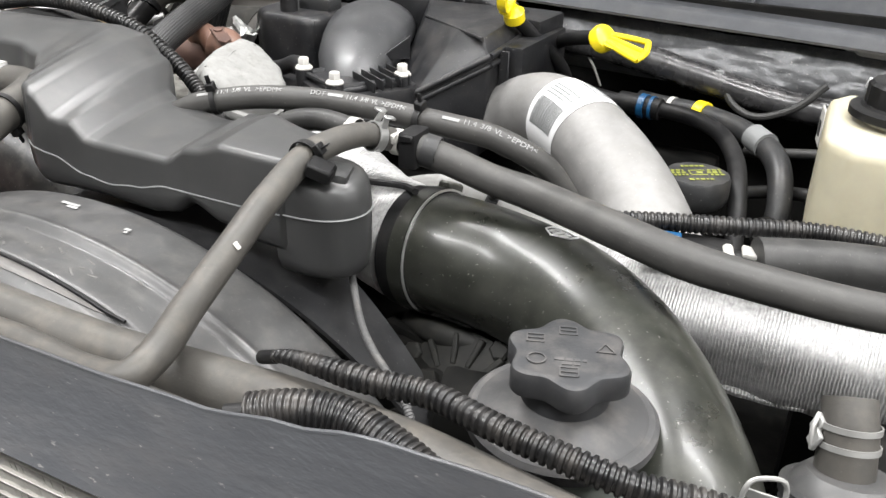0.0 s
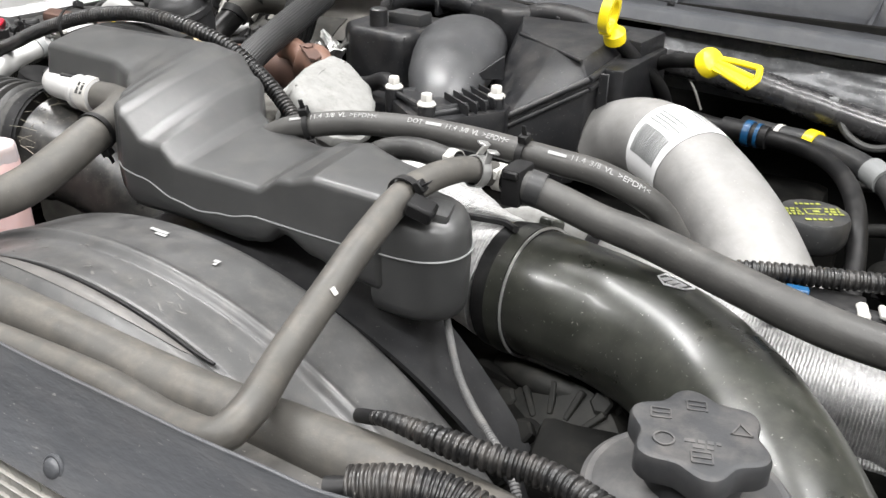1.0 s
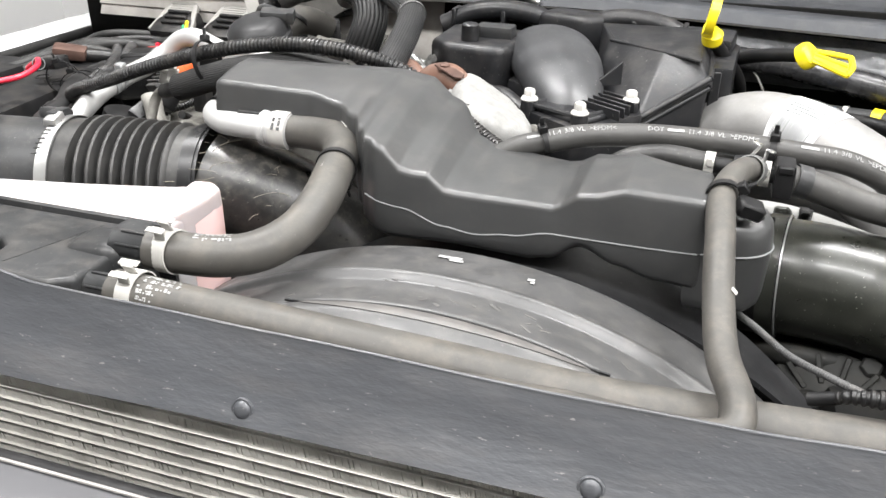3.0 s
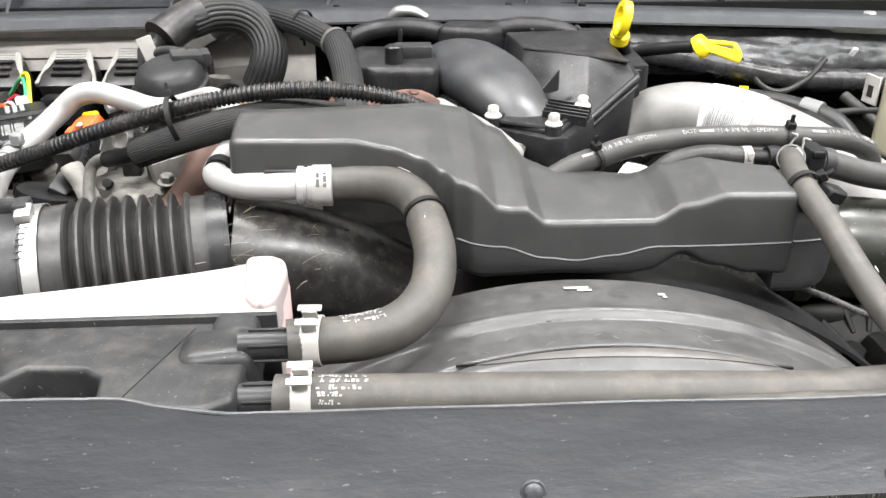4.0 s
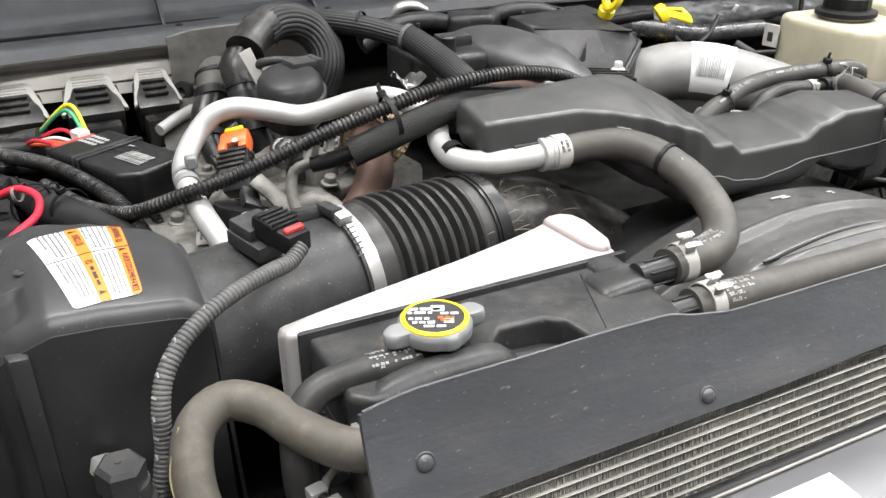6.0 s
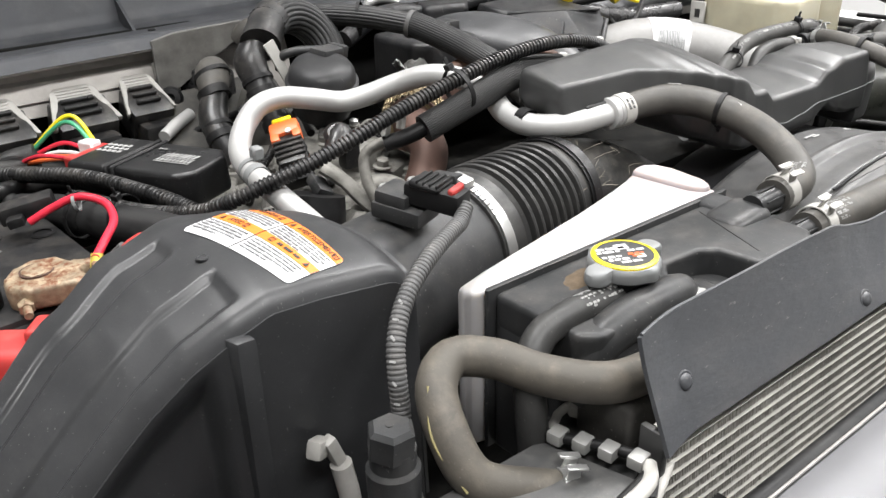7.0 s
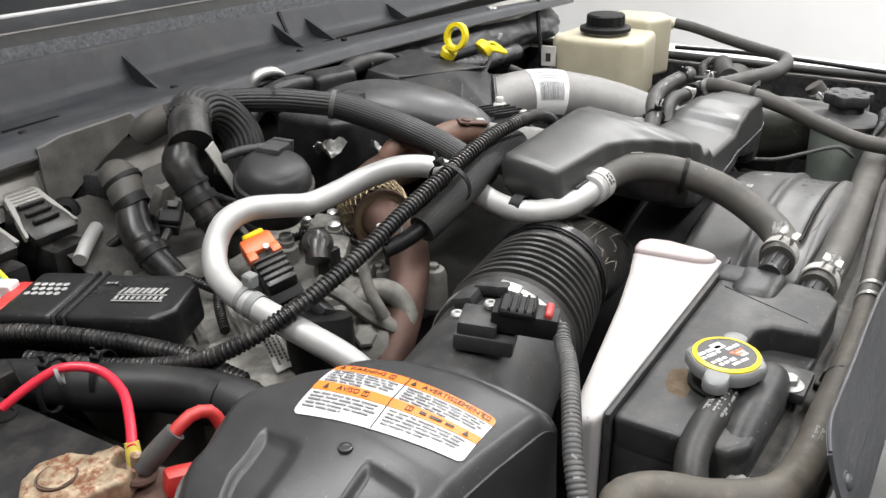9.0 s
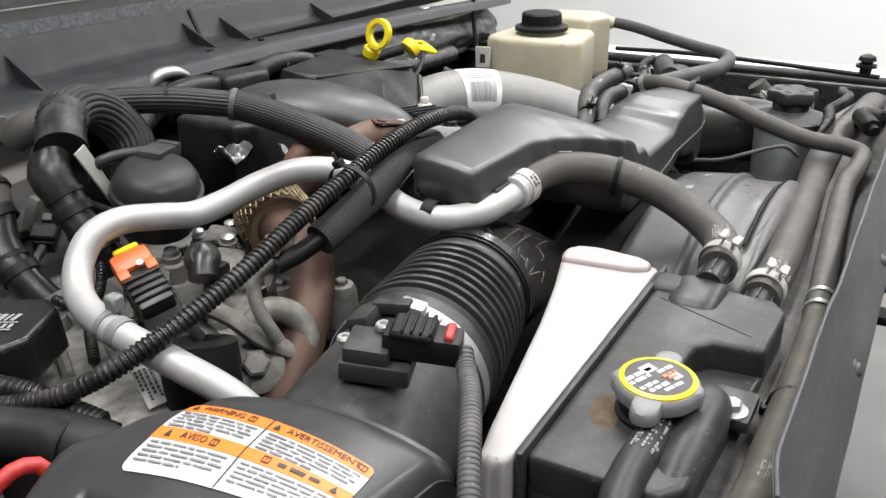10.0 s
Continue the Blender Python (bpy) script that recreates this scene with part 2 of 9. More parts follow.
def hose_print(pts, r, start, end, view, parent, seed, rows=2, height=0.0034):
    """Worn print that cannot be read: short uneven strokes in rows round a hose."""
    rnd = random.Random(seed)
    line = [p for p, _ in smooth_path(pts, 0.002)]
    runs = [0.0]
    for a, b in zip(line, line[1:]):
        runs.append(runs[-1] + (b - a).length)
    fr = frames(line)
    bm = bmesh.new()
    for row in range(rows):
        x = start + rnd.uniform(0, 0.004)
        while x < end:
            wd = rnd.choice((0.0010, 0.0016, 0.0022))
            for k in range(rnd.choice((1, 2, 2))):
                if rnd.random() < 0.88:
                    y = (row - (rows - 1) / 2) * height * 1.5 + (k - 0.5) * height * 0.5
                    block(wd, height * rnd.uniform(0.25, 0.55), 0.0003, Matrix.Translation((x + rnd.uniform(-0.0004, 0.0004), y, 0)), 0, bm=bm)
            x += wd + rnd.choice((0.0005, 0.0006, 0.0008, 0.0030))
    for v in bm.verts:
        k = next((i for i, q in enumerate(runs) if q >= v.co.x), len(runs) - 1)
        p, w, s, u = fr[k]
        p = p + w * (v.co.x - runs[k])
        out = Vector(view)
        out = (out - w * out.dot(w)).normalized()
        a = v.co.y / r
        v.co = p + (out * math.cos(a) + out.cross(w) * math.sin(a)) * (r + 0.0002 + v.co.z)
    return tagged(part("worn_print", bm, M["chalk"], parent, "worn white print", False), kind="stuff")


# ---- materials ----
def material(name, base, rough=0.5, metal=0.0, dust=0.0, dust_colour=(0.20, 0.18, 0.16), grain=900.0, bump=0.15, spot=22.0, coat=0.0,
             vary=0.25, spec=0.5, streak=None, weave=0.0, fine_specks=0.0, blotch=0.10):
    """Base colour with variation at two scales, dust or wear in patches, and fine relief."""
    m = bpy.data.materials.new(name)
    m.use_nodes = True
    nt = m.node_tree
    N, L = nt.nodes, nt.links
    b = N["Principled BSDF"]
    b.inputs["Metallic"].default_value = metal
    b.inputs["Specular IOR Level"].default_value = spec
    b.inputs["Coat Weight"].default_value = coat
    b.inputs["Coat Roughness"].default_value = 0.08
    co = N.new("ShaderNodeTexCoord")

    def tex(scale, detail=3.0, roughness=0.6):
        t = N.new("ShaderNodeTexNoise")
        t.inputs["Scale"].default_value, t.inputs["Detail"].default_value, t.inputs["Roughness"].default_value = scale, detail, roughness
        if streak:
            mp = N.new("ShaderNodeMapping")
            mp.inputs["Scale"].default_value = streak
            L.new(co.outputs["Object"], mp.inputs["Vector"])
            L.new(mp.outputs["Vector"], t.inputs["Vector"])
        else:
            L.new(co.outputs["Object"], t.inputs["Vector"])
        return t

    def ramp(sock, lo, hi, a=0.0, c=1.0):
        r = N.new("ShaderNodeMapRange")
        r.inputs["From Min"].default_value, r.inputs["From Max"].default_value = lo, hi
        r.inputs["To Min"].default_value, r.inputs["To Max"].default_value = a, c
        L.new(sock, r.inputs["Value"])
        return r.outputs["Result"]

    def mix(fac, a, c):
        x = N.new("ShaderNodeMix")
        x.data_type = "RGBA"
        for sock, v in ((x.inputs["Factor"], fac), (x.inputs["A"], a), (x.inputs["B"], c)):
            if isinstance(v, bpy.types.NodeSocket):
                L.new(v, sock)
            else:
                sock.default_value = (*v, 1) if isinstance(v, tuple) else v
        return x.outputs["Result"]

    big, small = tex(spot, 5.0), tex(grain * 0.35, 3.0)
    dark = tuple(c * (1 - vary) for c in base)
    light = tuple(min(1, c * (1 + vary)) for c in base)
    col = mix(ramp(big.outputs["Fac"], 0.3, 0.7), dark, light)
    if dust:
        patch = ramp(tex(spot * 1.9, 6.0, 0.7).outputs["Fac"], 0.46, 0.72, 0.0, dust)
        geo = N.new("ShaderNodeNewGeometry")
        sep = N.new("ShaderNodeSeparateXYZ")
        L.new(geo.outputs["Normal"], sep.inputs["Vector"])
        up = ramp(sep.outputs["Z"], 0.1, 1.0, 0.35, 1.0)
        mul = N.new("ShaderNodeMath")
        mul.operation = "MULTIPLY"
        L.new(patch, mul.inputs[0])
        L.new(up, mul.inputs[1])
        col = mix(mul.outputs[0], col, dust_colour)
    if fine_specks:
        sp = ramp(tex(380.0, 2.0).outputs["Fac"], 0.69, 0.74, 0.0, fine_specks)
        col = mix(sp, col, (0.45, 0.43, 0.40))
    L.new(col, b.inputs["Base Color"])
    L.new(ramp(big.outputs["Fac"], 0.3, 0.7, max(0.03, rough - blotch), min(1, rough + blotch)), b.inputs["Roughness"])
    if bump:
        bp = N.new("ShaderNodeBump")
        bp.inputs["Strength"].default_value, bp.inputs["Distance"].default_value = bump, 0.0006
        L.new(small.outputs["Fac"], bp.inputs["Height"])
        last = bp
        if weave:
            wv = N.new("ShaderNodeTexWave")
            wv.inputs["Scale"].default_value, wv.inputs["Distortion"].default_value = weave, 3.0
            wv.inputs["Detail"].default_value, wv.inputs["Detail Scale"].default_value = 3.0, 2.0
            L.new(co.outputs["Object"], wv.inputs["Vector"])
            b2 = N.new("ShaderNodeBump")
            b2.inputs["Strength"].default_value, b2.inputs["Distance"].default_value = 0.6, 0.0012
            L.new(wv.outputs["Fac"], b2.inputs["Height"])
            L.new(bp.outputs["Normal"], b2.inputs["Normal"])
            last = b2
        L.new(last.outputs["Normal"], b.inputs["Normal"])
    return m


def see_through(m, weight, colour=None):
    b = m.node_tree.nodes["Principled BSDF"]
    b.inputs["Subsurface Weight"].default_value = weight
    b.inputs["Subsurface Radius"].default_value = (0.02, 0.016, 0.012)
    b.inputs["Subsurface Scale"].default_value = 1.0
    return m


M = {
    "box": material("moulded_black_plastic", (0.030, 0.0306, 0.0306), 0.37, blotch=0.03, dust=0.10, grain=1500, bump=0.12, fine_specks=0.0, vary=0.10),
    "plastic": material("black_plastic", (0.02125, 0.02188, 0.0225), 0.42, dust=0.16, grain=1300, bump=0.15, fine_specks=0.25, spec=0.28),
    "shroud": material("dusty_black_plastic", (0.0425, 0.0425, 0.0425), 0.42, dust=0.28, dust_colour=(0.13, 0.122, 0.11), grain=1200, bump=0.15, fine_specks=0.12, spot=34, vary=0.12),
    "manifold": material("glass_filled_black_plastic", (0.0085, 0.0088, 0.0098), 0.40, dust=0.14, grain=700, bump=0.3, fine_specks=0.3, spec=0.32),
    # near-black base: the shade low in the bay is put into the colour
    "deep": material("grimy_shade_black", (0.0065, 0.0065, 0.0062), 0.75, dust=0.35, dust_colour=(0.03, 0.028, 0.024), grain=300, bump=0.4, spec=0.06),
    "rubber": material("grey_black_rubber", (0.0490, 0.0465, 0.0420), 0.55, dust=0.45, dust_colour=(0.125, 0.110, 0.090), grain=1100, bump=0.2, fine_specks=0.06, vary=0.18, spec=0.35),
    "rubber_dark": material("black_rubber", (0.02375, 0.02375, 0.02312), 0.48, dust=0.25, dust_colour=(0.11, 0.105, 0.1), grain=1100, bump=0.2, fine_specks=0.15, spec=0.28),
    "cover": material("textured_black_plastic", (0.036, 0.038, 0.042), 0.44, dust=0.16, grain=420, bump=1.0, streak=(0.35, 1.0, 1.0), spot=16, fine_specks=0.2, vary=0.15),
    "loom": material("corrugated_black_plastic", (0.0075, 0.0075, 0.0078), 0.36, dust=0.25, grain=800, bump=0.1, fine_specks=0.2, spec=0.35),
    "sleeve": material("braided_black_sleeve", (0.020, 0.020, 0.020), 0.62, dust=0.3, dust_colour=(0.07, 0.068, 0.064), grain=1500, bump=1.0, spec=0.15),
    "gloss": material("gloss_black_coated_pipe", (0.014, 0.015, 0.012), 0.33, dust=0.42, dust_colour=(0.062, 0.060, 0.050), grain=300, bump=0.06, coat=0.08, spot=20, vary=0.40, fine_specks=0.35, spec=0.42),
    "alu": material("bare_aluminium", (0.33, 0.328, 0.322), 0.52, 0.35, dust=0.25, dust_colour=(0.27, 0.265, 0.25), grain=600, bump=0.2, vary=0.10, fine_specks=0.15),
    "elbow_gloss": material("cobwebbed_black_plastic", (0.011, 0.011, 0.0105), 0.36, dust=1.0, dust_colour=(0.070, 0.064, 0.055), grain=500, bump=0.10, spot=44, vary=0.2, fine_specks=0.3),
    "alu_pipe": material("dull_aluminium_pipe", (0.195, 0.192, 0.187), 0.58, 0.4, dust=0.6, dust_colour=(0.16, 0.155, 0.145), grain=500, bump=0.35, vary=0.16, spot=34, fine_specks=0.35, spec=0.3),
    "clamp_grey": material("dull_zinc_clamp", (0.30, 0.30, 0.29), 0.45, 0.5, dust=0.4, dust_colour=(0.22, 0.21, 0.19), grain=600, bump=0.3, vary=0.2),
    "grey_ink": material("grey_label_print", (0.15, 0.15, 0.155), 0.5, grain=900, bump=0.0, vary=0.1),
    "rubber_mid": material("charcoal_rubber", (0.036, 0.0352, 0.0335), 0.52, dust=0.3, dust_colour=(0.11, 0.104, 0.095), grain=1100, bump=0.2, fine_specks=0.1, vary=0.16, spec=0.35),
    "cast": material("grimy_cast_aluminium", (0.17, 0.165, 0.15), 0.6, 0.35, dust=0.9, dust_colour=(0.055, 0.050, 0.042), grain=420, bump=0.7, spot=38, vary=0.3, spec=0.3, fine_specks=0.2),
    "cast_pale": material("pale_sand_cast_aluminium", (0.19, 0.19, 0.183), 0.78, 0.1, dust=0.6, dust_colour=(0.11, 0.105, 0.095), grain=800, bump=0.9, vary=0.14, spot=60, spec=0.25),
    "steel": material("zinc_plated_steel", (0.448, 0.448, 0.44), 0.34, 0.85, dust=0.15, grain=700, bump=0.1, vary=0.12),
    "rust": material("rusty_manifold_iron", (0.080, 0.046, 0.036), 0.62, 0.5, dust=0.5, dust_colour=(0.11, 0.062, 0.045), grain=350, bump=0.4, spot=45),
    "rust_pale": material("corroded_tin_terminal", (0.25, 0.195, 0.13), 0.55, 0.3, dust=1.6, dust_colour=(0.115, 0.034, 0.010), grain=320, bump=1.0, spot=75, vary=0.5),
    "braid": material("bronze_wire_braid", (0.24, 0.19, 0.115), 0.42, 0.85, dust=0.3, dust_colour=(0.12, 0.08, 0.05), grain=1500, bump=0.8),
    "foil": material("woven_silver_foil", (0.43, 0.43, 0.425), 0.50, 0.45, dust=0.8, dust_colour=(0.20, 0.196, 0.19), grain=900, bump=0.9, spot=150, vary=0.2, fine_specks=0.4, weave=120.0),
    "fin": material("radiator_fins", (0.33, 0.32, 0.295), 0.5, 0.35, dust=0.5, dust_colour=(0.26, 0.25, 0.22), grain=700, bump=0.2),
    "white_plastic": see_through(material("milky_white_plastic", (0.315, 0.303, 0.298), 0.45, dust=0.06, grain=900, bump=0.05, vary=0.04), 0.35),
    "pink_plastic": see_through(material("milky_plastic_over_pink_coolant", (0.5328, 0.3744, 0.36), 0.45, grain=900, bump=0.05, vary=0.06), 0.35),
    "amber_plastic": see_through(material("yellowed_milky_plastic", (0.36, 0.335, 0.250), 0.42, dust=0.12, grain=700, bump=0.08, vary=0.08), 0.35),
    "grey_tank": see_through(material("smoky_plastic_tank", (0.17, 0.19, 0.17), 0.42, dust=0.3, grain=900, bump=0.1), 0.1),
    "cap_grey": material("grey_moulded_cap", (0.150, 0.155, 0.155), 0.5, dust=0.15, grain=1000, bump=0.2, vary=0.08),
    "ps_cap": material("dusty_black_cap", (0.024, 0.0248, 0.0264), 0.55, dust=0.2, grain=1200, bump=0.2, spec=0.35),
    "ps_disc": material("dusty_grey_black_lid", (0.04125, 0.04125, 0.042), 0.55, dust=0.25, grain=1200, bump=0.15, spec=0.35),
    "yellow": material("bright_yellow_plastic", (0.68, 0.54, 0.008), 0.35, grain=900, bump=0.05, vary=0.06),
    "lime": material("pale_green_print", (0.20, 0.215, 0.04), 0.5, grain=900, bump=0.0, vary=0.2),
    "red": material("red_plastic", (0.36, 0.022, 0.02), 0.5, dust=0.4, dust_colour=(0.25, 0.10, 0.08), grain=700, bump=0.1),
    "red_wire": material("red_wire_jacket", (0.50, 0.015, 0.035), 0.35, grain=900, bump=0.05, vary=0.1),
    "orange": material("orange_connector_lock", (0.52, 0.095, 0.02), 0.42, dust=0.15, dust_colour=(0.3, 0.1, 0.05), grain=800, bump=0.05, vary=0.1),
    "label_orange": material("label_orange_print", (0.62, 0.155, 0.015), 0.45, grain=900, bump=0.0, vary=0.04),
    "paper": material("white_label", (0.52, 0.52, 0.52), 0.45, grain=900, bump=0.02, vary=0.03),
    "ink": material("black_print", (0.02, 0.02, 0.02), 0.5, grain=900, bump=0.0, vary=0.05),
    "chalk": material("white_print", (0.22, 0.22, 0.215), 0.6, grain=900, bump=0.0, vary=0.35),
    "tie": material("black_nylon", (0.006, 0.006, 0.0063), 0.5, dust=0.15, dust_colour=(0.1, 0.095, 0.09), grain=900, bump=0.05, spec=0.22),
    "blue": material("blue_plastic", (0.0045, 0.0495, 0.1237), 0.4, grain=900, bump=0.0, vary=0.1),
    "green_wire": material("green_wire_jacket", (0.03, 0.25, 0.12), 0.4, grain=900, bump=0.0, vary=0.1),
    "grip": material("dirty_white_plastic", (0.357, 0.3485, 0.3272), 0.5, dust=0.35, dust_colour=(0.3, 0.28, 0.25), grain=700, bump=0.15),
    "body_metal": material("grey_primed_sheet_metal", (0.22, 0.21, 0.20), 0.5, 0.2, dust=0.5, dust_colour=(0.17, 0.155, 0.135), grain=500, bump=0.15),
    "cowl": material("grey_black_cowl_plastic", (0.03825, 0.0405, 0.045), 0.5, dust=0.25, dust_colour=(0.15, 0.145, 0.14), grain=800, bump=0.3, spot=12, spec=0.3),
    "wrap": material("black_tape_wrap", (0.022, 0.022, 0.023), 0.28, dust=0.25, dust_colour=(0.2, 0.19, 0.18), grain=160, bump=1.0, spot=40),
    "paint": material("white_body_paint", (0.72, 0.72, 0.72), 0.2, coat=0.5, grain=900, bump=0.0, vary=0.01),
    "battery": material("black_battery_case", (0.013, 0.013, 0.0135), 0.5, dust=0.4, dust_colour=(0.060, 0.053, 0.045), grain=700, bump=0.2, spec=0.15),
    "lead_sleeve": material("grey_heat_shrink", (0.063, 0.063, 0.063), 0.55, dust=0.3, grain=700, bump=0.2, spec=0.3),
    "brass": material("yellow_crimp", (0.55, 0.45, 0.08), 0.4, 0.3, dust=0.3, dust_colour=(0.35, 0.2, 0.08), grain=700, bump=0.1),
    "gasket": material("brown_gasket", (0.105, 0.052, 0.034), 0.6, dust=0.3, grain=700, bump=0.2),
    "glass_dark": material("dark_windscreen", (0.01, 0.012, 0.014), 0.06, grain=900, bump=0.0, vary=0.05),
    "silver_gloss": material("grey_gloss_grille_paint", (0.095, 0.095, 0.100), 0.38, 0.5, coat=0.25, grain=200, bump=0.04, vary=0.05, blotch=0.02),
    # paler than the shroud: the lip's sheen is put into the colour
    "slot_sheen": material("grey_sheen_plastic", (0.060, 0.057, 0.054), 0.5, dust=0.2, grain=900, bump=0.05, vary=0.1),
    "duct_gloss": material("smooth_black_moulding", (0.024, 0.0248, 0.0265), 0.43, dust=0.10, dust_colour=(0.16, 0.155, 0.15), grain=900, bump=0.1, fine_specks=0.35),
    "tan_mark": material("dull_yellow_stripe", (0.20, 0.17, 0.07), 0.6, grain=900, bump=0.0, vary=0.2),
    "rail_zinc": material("mottled_galvanised_rail", (0.090, 0.094, 0.102), 0.5, 0.4, dust=1.5, dust_colour=(0.25, 0.255, 0.27), grain=260, bump=0.5, spot=95, vary=0.45, fine_specks=0.5),
    "grimy_sheet": material("grimy_grey_sheet_metal", (0.030, 0.029, 0.026), 0.6, 0.1, dust=0.8, dust_colour=(0.070, 0.064, 0.054), grain=500, bump=0.2, spot=40, vary=0.3),
    "lever": material("dirty_off_white_lever", (0.215, 0.21, 0.195), 0.5, dust=0.5, dust_colour=(0.13, 0.12, 0.10), grain=600, bump=0.15, vary=0.15),
    "ledge_metal": material("pale_dusty_sheet_metal", (0.30, 0.285, 0.265), 0.5, 0.15, dust=0.5, dust_colour=(0.22, 0.20, 0.175), grain=500, bump=0.15),
    "scuff": material("pale_scuffed_plastic", (0.070, 0.068, 0.064), 0.6, grain=900, bump=0.0, vary=0.4),
    # darkened below the casting's own grey for the shade behind the fan
    "deep_cast": material("oily_shaded_casting", (0.020, 0.0202, 0.0190), 0.60, 0.2, dust=0.4, dust_colour=(0.06, 0.055, 0.045), grain=400, bump=0.5, spec=0.2),
    "pink_pale": see_through(material("milky_plastic_tinted_pink", (0.325, 0.285, 0.283), 0.45, grain=900, bump=0.05, vary=0.05), 0.35),
    "ring_black": material("smooth_dark_ring_plastic", (0.014, 0.0142, 0.0150), 0.45, dust=0.18, dust_colour=(0.06, 0.058, 0.055), grain=1200, bump=0.12, fine_specks=0.15, spec=0.22),
    "hose_black": material("fine_ribbed_black_rubber", (0.013, 0.0132, 0.0135), 0.46, dust=0.22, dust_colour=(0.075, 0.072, 0.066), grain=900, bump=0.15, spec=0.30),
    "airbox": material("satin_black_airbox_plastic", (0.0208, 0.0214, 0.0226), 0.38, blotch=0.04, dust=0.14, dust_colour=(0.09, 0.088, 0.085), grain=1500, bump=0.15, fine_specks=0.12, vary=0.12, spec=0.38),
    "module": material("gloss_black_module_case", (0.0065, 0.0066, 0.0070), 0.34, dust=0.10, dust_colour=(0.05, 0.048, 0.045), grain=900, bump=0.12, fine_specks=0.2, spec=0.35),
    "conduit": material("dark_smooth_conduit", (0.013, 0.0130, 0.0132), 0.46, dust=0.15, dust_colour=(0.06, 0.056, 0.05), grain=900, bump=0.15, spec=0.25),
    "flange_metal": material("stained_grey_sheet_metal", (0.105, 0.102, 0.095), 0.5, 0.2, dust=0.9, dust_colour=(0.055, 0.052, 0.046), grain=500, bump=0.25, spot=40, vary=0.3),
    "quilt": material("crinkled_grey_insulation", (0.075, 0.077, 0.080), 0.38, 0.35, dust=0.6, dust_colour=(0.14, 0.14, 0.14), grain=300, bump=1.0, spot=60, vary=0.35, fine_specks=0.6),
    "bellows": material("satin_black_bellows_rubber", (0.0185, 0.0184, 0.0180), 0.46, dust=0.45, dust_colour=(0.085, 0.080, 0.072), grain=900, bump=0.12, fine_specks=0.1, spec=0.40),
    "rubber_dusty": material("dusty_brown_grey_rubber", (0.062, 0.056, 0.047), 0.58, dust=0.6, dust_colour=(0.150, 0.130, 0.102), grain=900, bump=0.25, fine_specks=0.1, vary=0.2, spec=0.3),
    "crinkled": material("dull_crinkled_heat_shield", (0.36, 0.36, 0.35), 0.38, 0.9, dust=0.9, dust_colour=(0.12, 0.115, 0.105), grain=500, bump=0.9, spot=70, vary=0.3),
    "web": material("dusty_cobweb", (0.17, 0.155, 0.13), 0.8, grain=900, bump=0.0, vary=0.2, spec=0.1),
    "silt": material("brown_dried_dirt", (0.085, 0.064, 0.044), 0.9, dust=0.5, dust_colour=(0.14, 0.11, 0.08), grain=500, bump=0.6, spot=120, spec=0.1),
    "ledge_dust": material("dusty_black_tank_top", (0.036, 0.0345, 0.032), 0.6, dust=0.7, dust_colour=(0.105, 0.098, 0.088), grain=700, bump=0.3, spot=26, vary=0.25, fine_specks=0.35, spec=0.3),
    "wall": material("white_workshop_wall", (0.81, 0.81, 0.805), 0.7, grain=60, bump=0.1, spot=2, vary=0.03),
    "floor": material("grey_workshop_concrete", (0.15, 0.147, 0.142), 0.55, dust=0.3, dust_colour=(0.12, 0.117, 0.112), grain=120, bump=0.2, spot=3),
}


# ---- workshop shell ----
def wall(name, sx, sy, sz, x, y, z, mat, label, category):
    return single(name, block(sx, sy, sz, Matrix.Translation((x, y, z)), 0), mat, label, category, kind="structure", smooth=False)


wall("floor", 9.2, 9.2, 0.2, 0, 0.4, -0.1, M["floor"], "grey concrete workshop floor", "floor")
wall("ceiling", 9.2, 9.2, 0.2, 0, 0.4, 3.6, M["wall"], "white workshop ceiling", "ceiling")
wall("wall_east", 0.2, 9.2, 3.5, 4.6, 0.4, 1.75, M["wall"], "bright white workshop wall", "wall")
wall("wall_west", 0.2, 9.2, 3.5, -4.6, 0.4, 1.75, M["wall"], "bright white workshop wall", "wall")
wall("wall_north", 9.0, 0.2, 3.5, 0, 4.9, 1.75, M["wall"], "bright white workshop wall", "wall")
wall("wall_south", 9.0, 0.2, 3.5, 0, -4.1, 1.75, M["wall"], "bright white workshop wall", "wall")


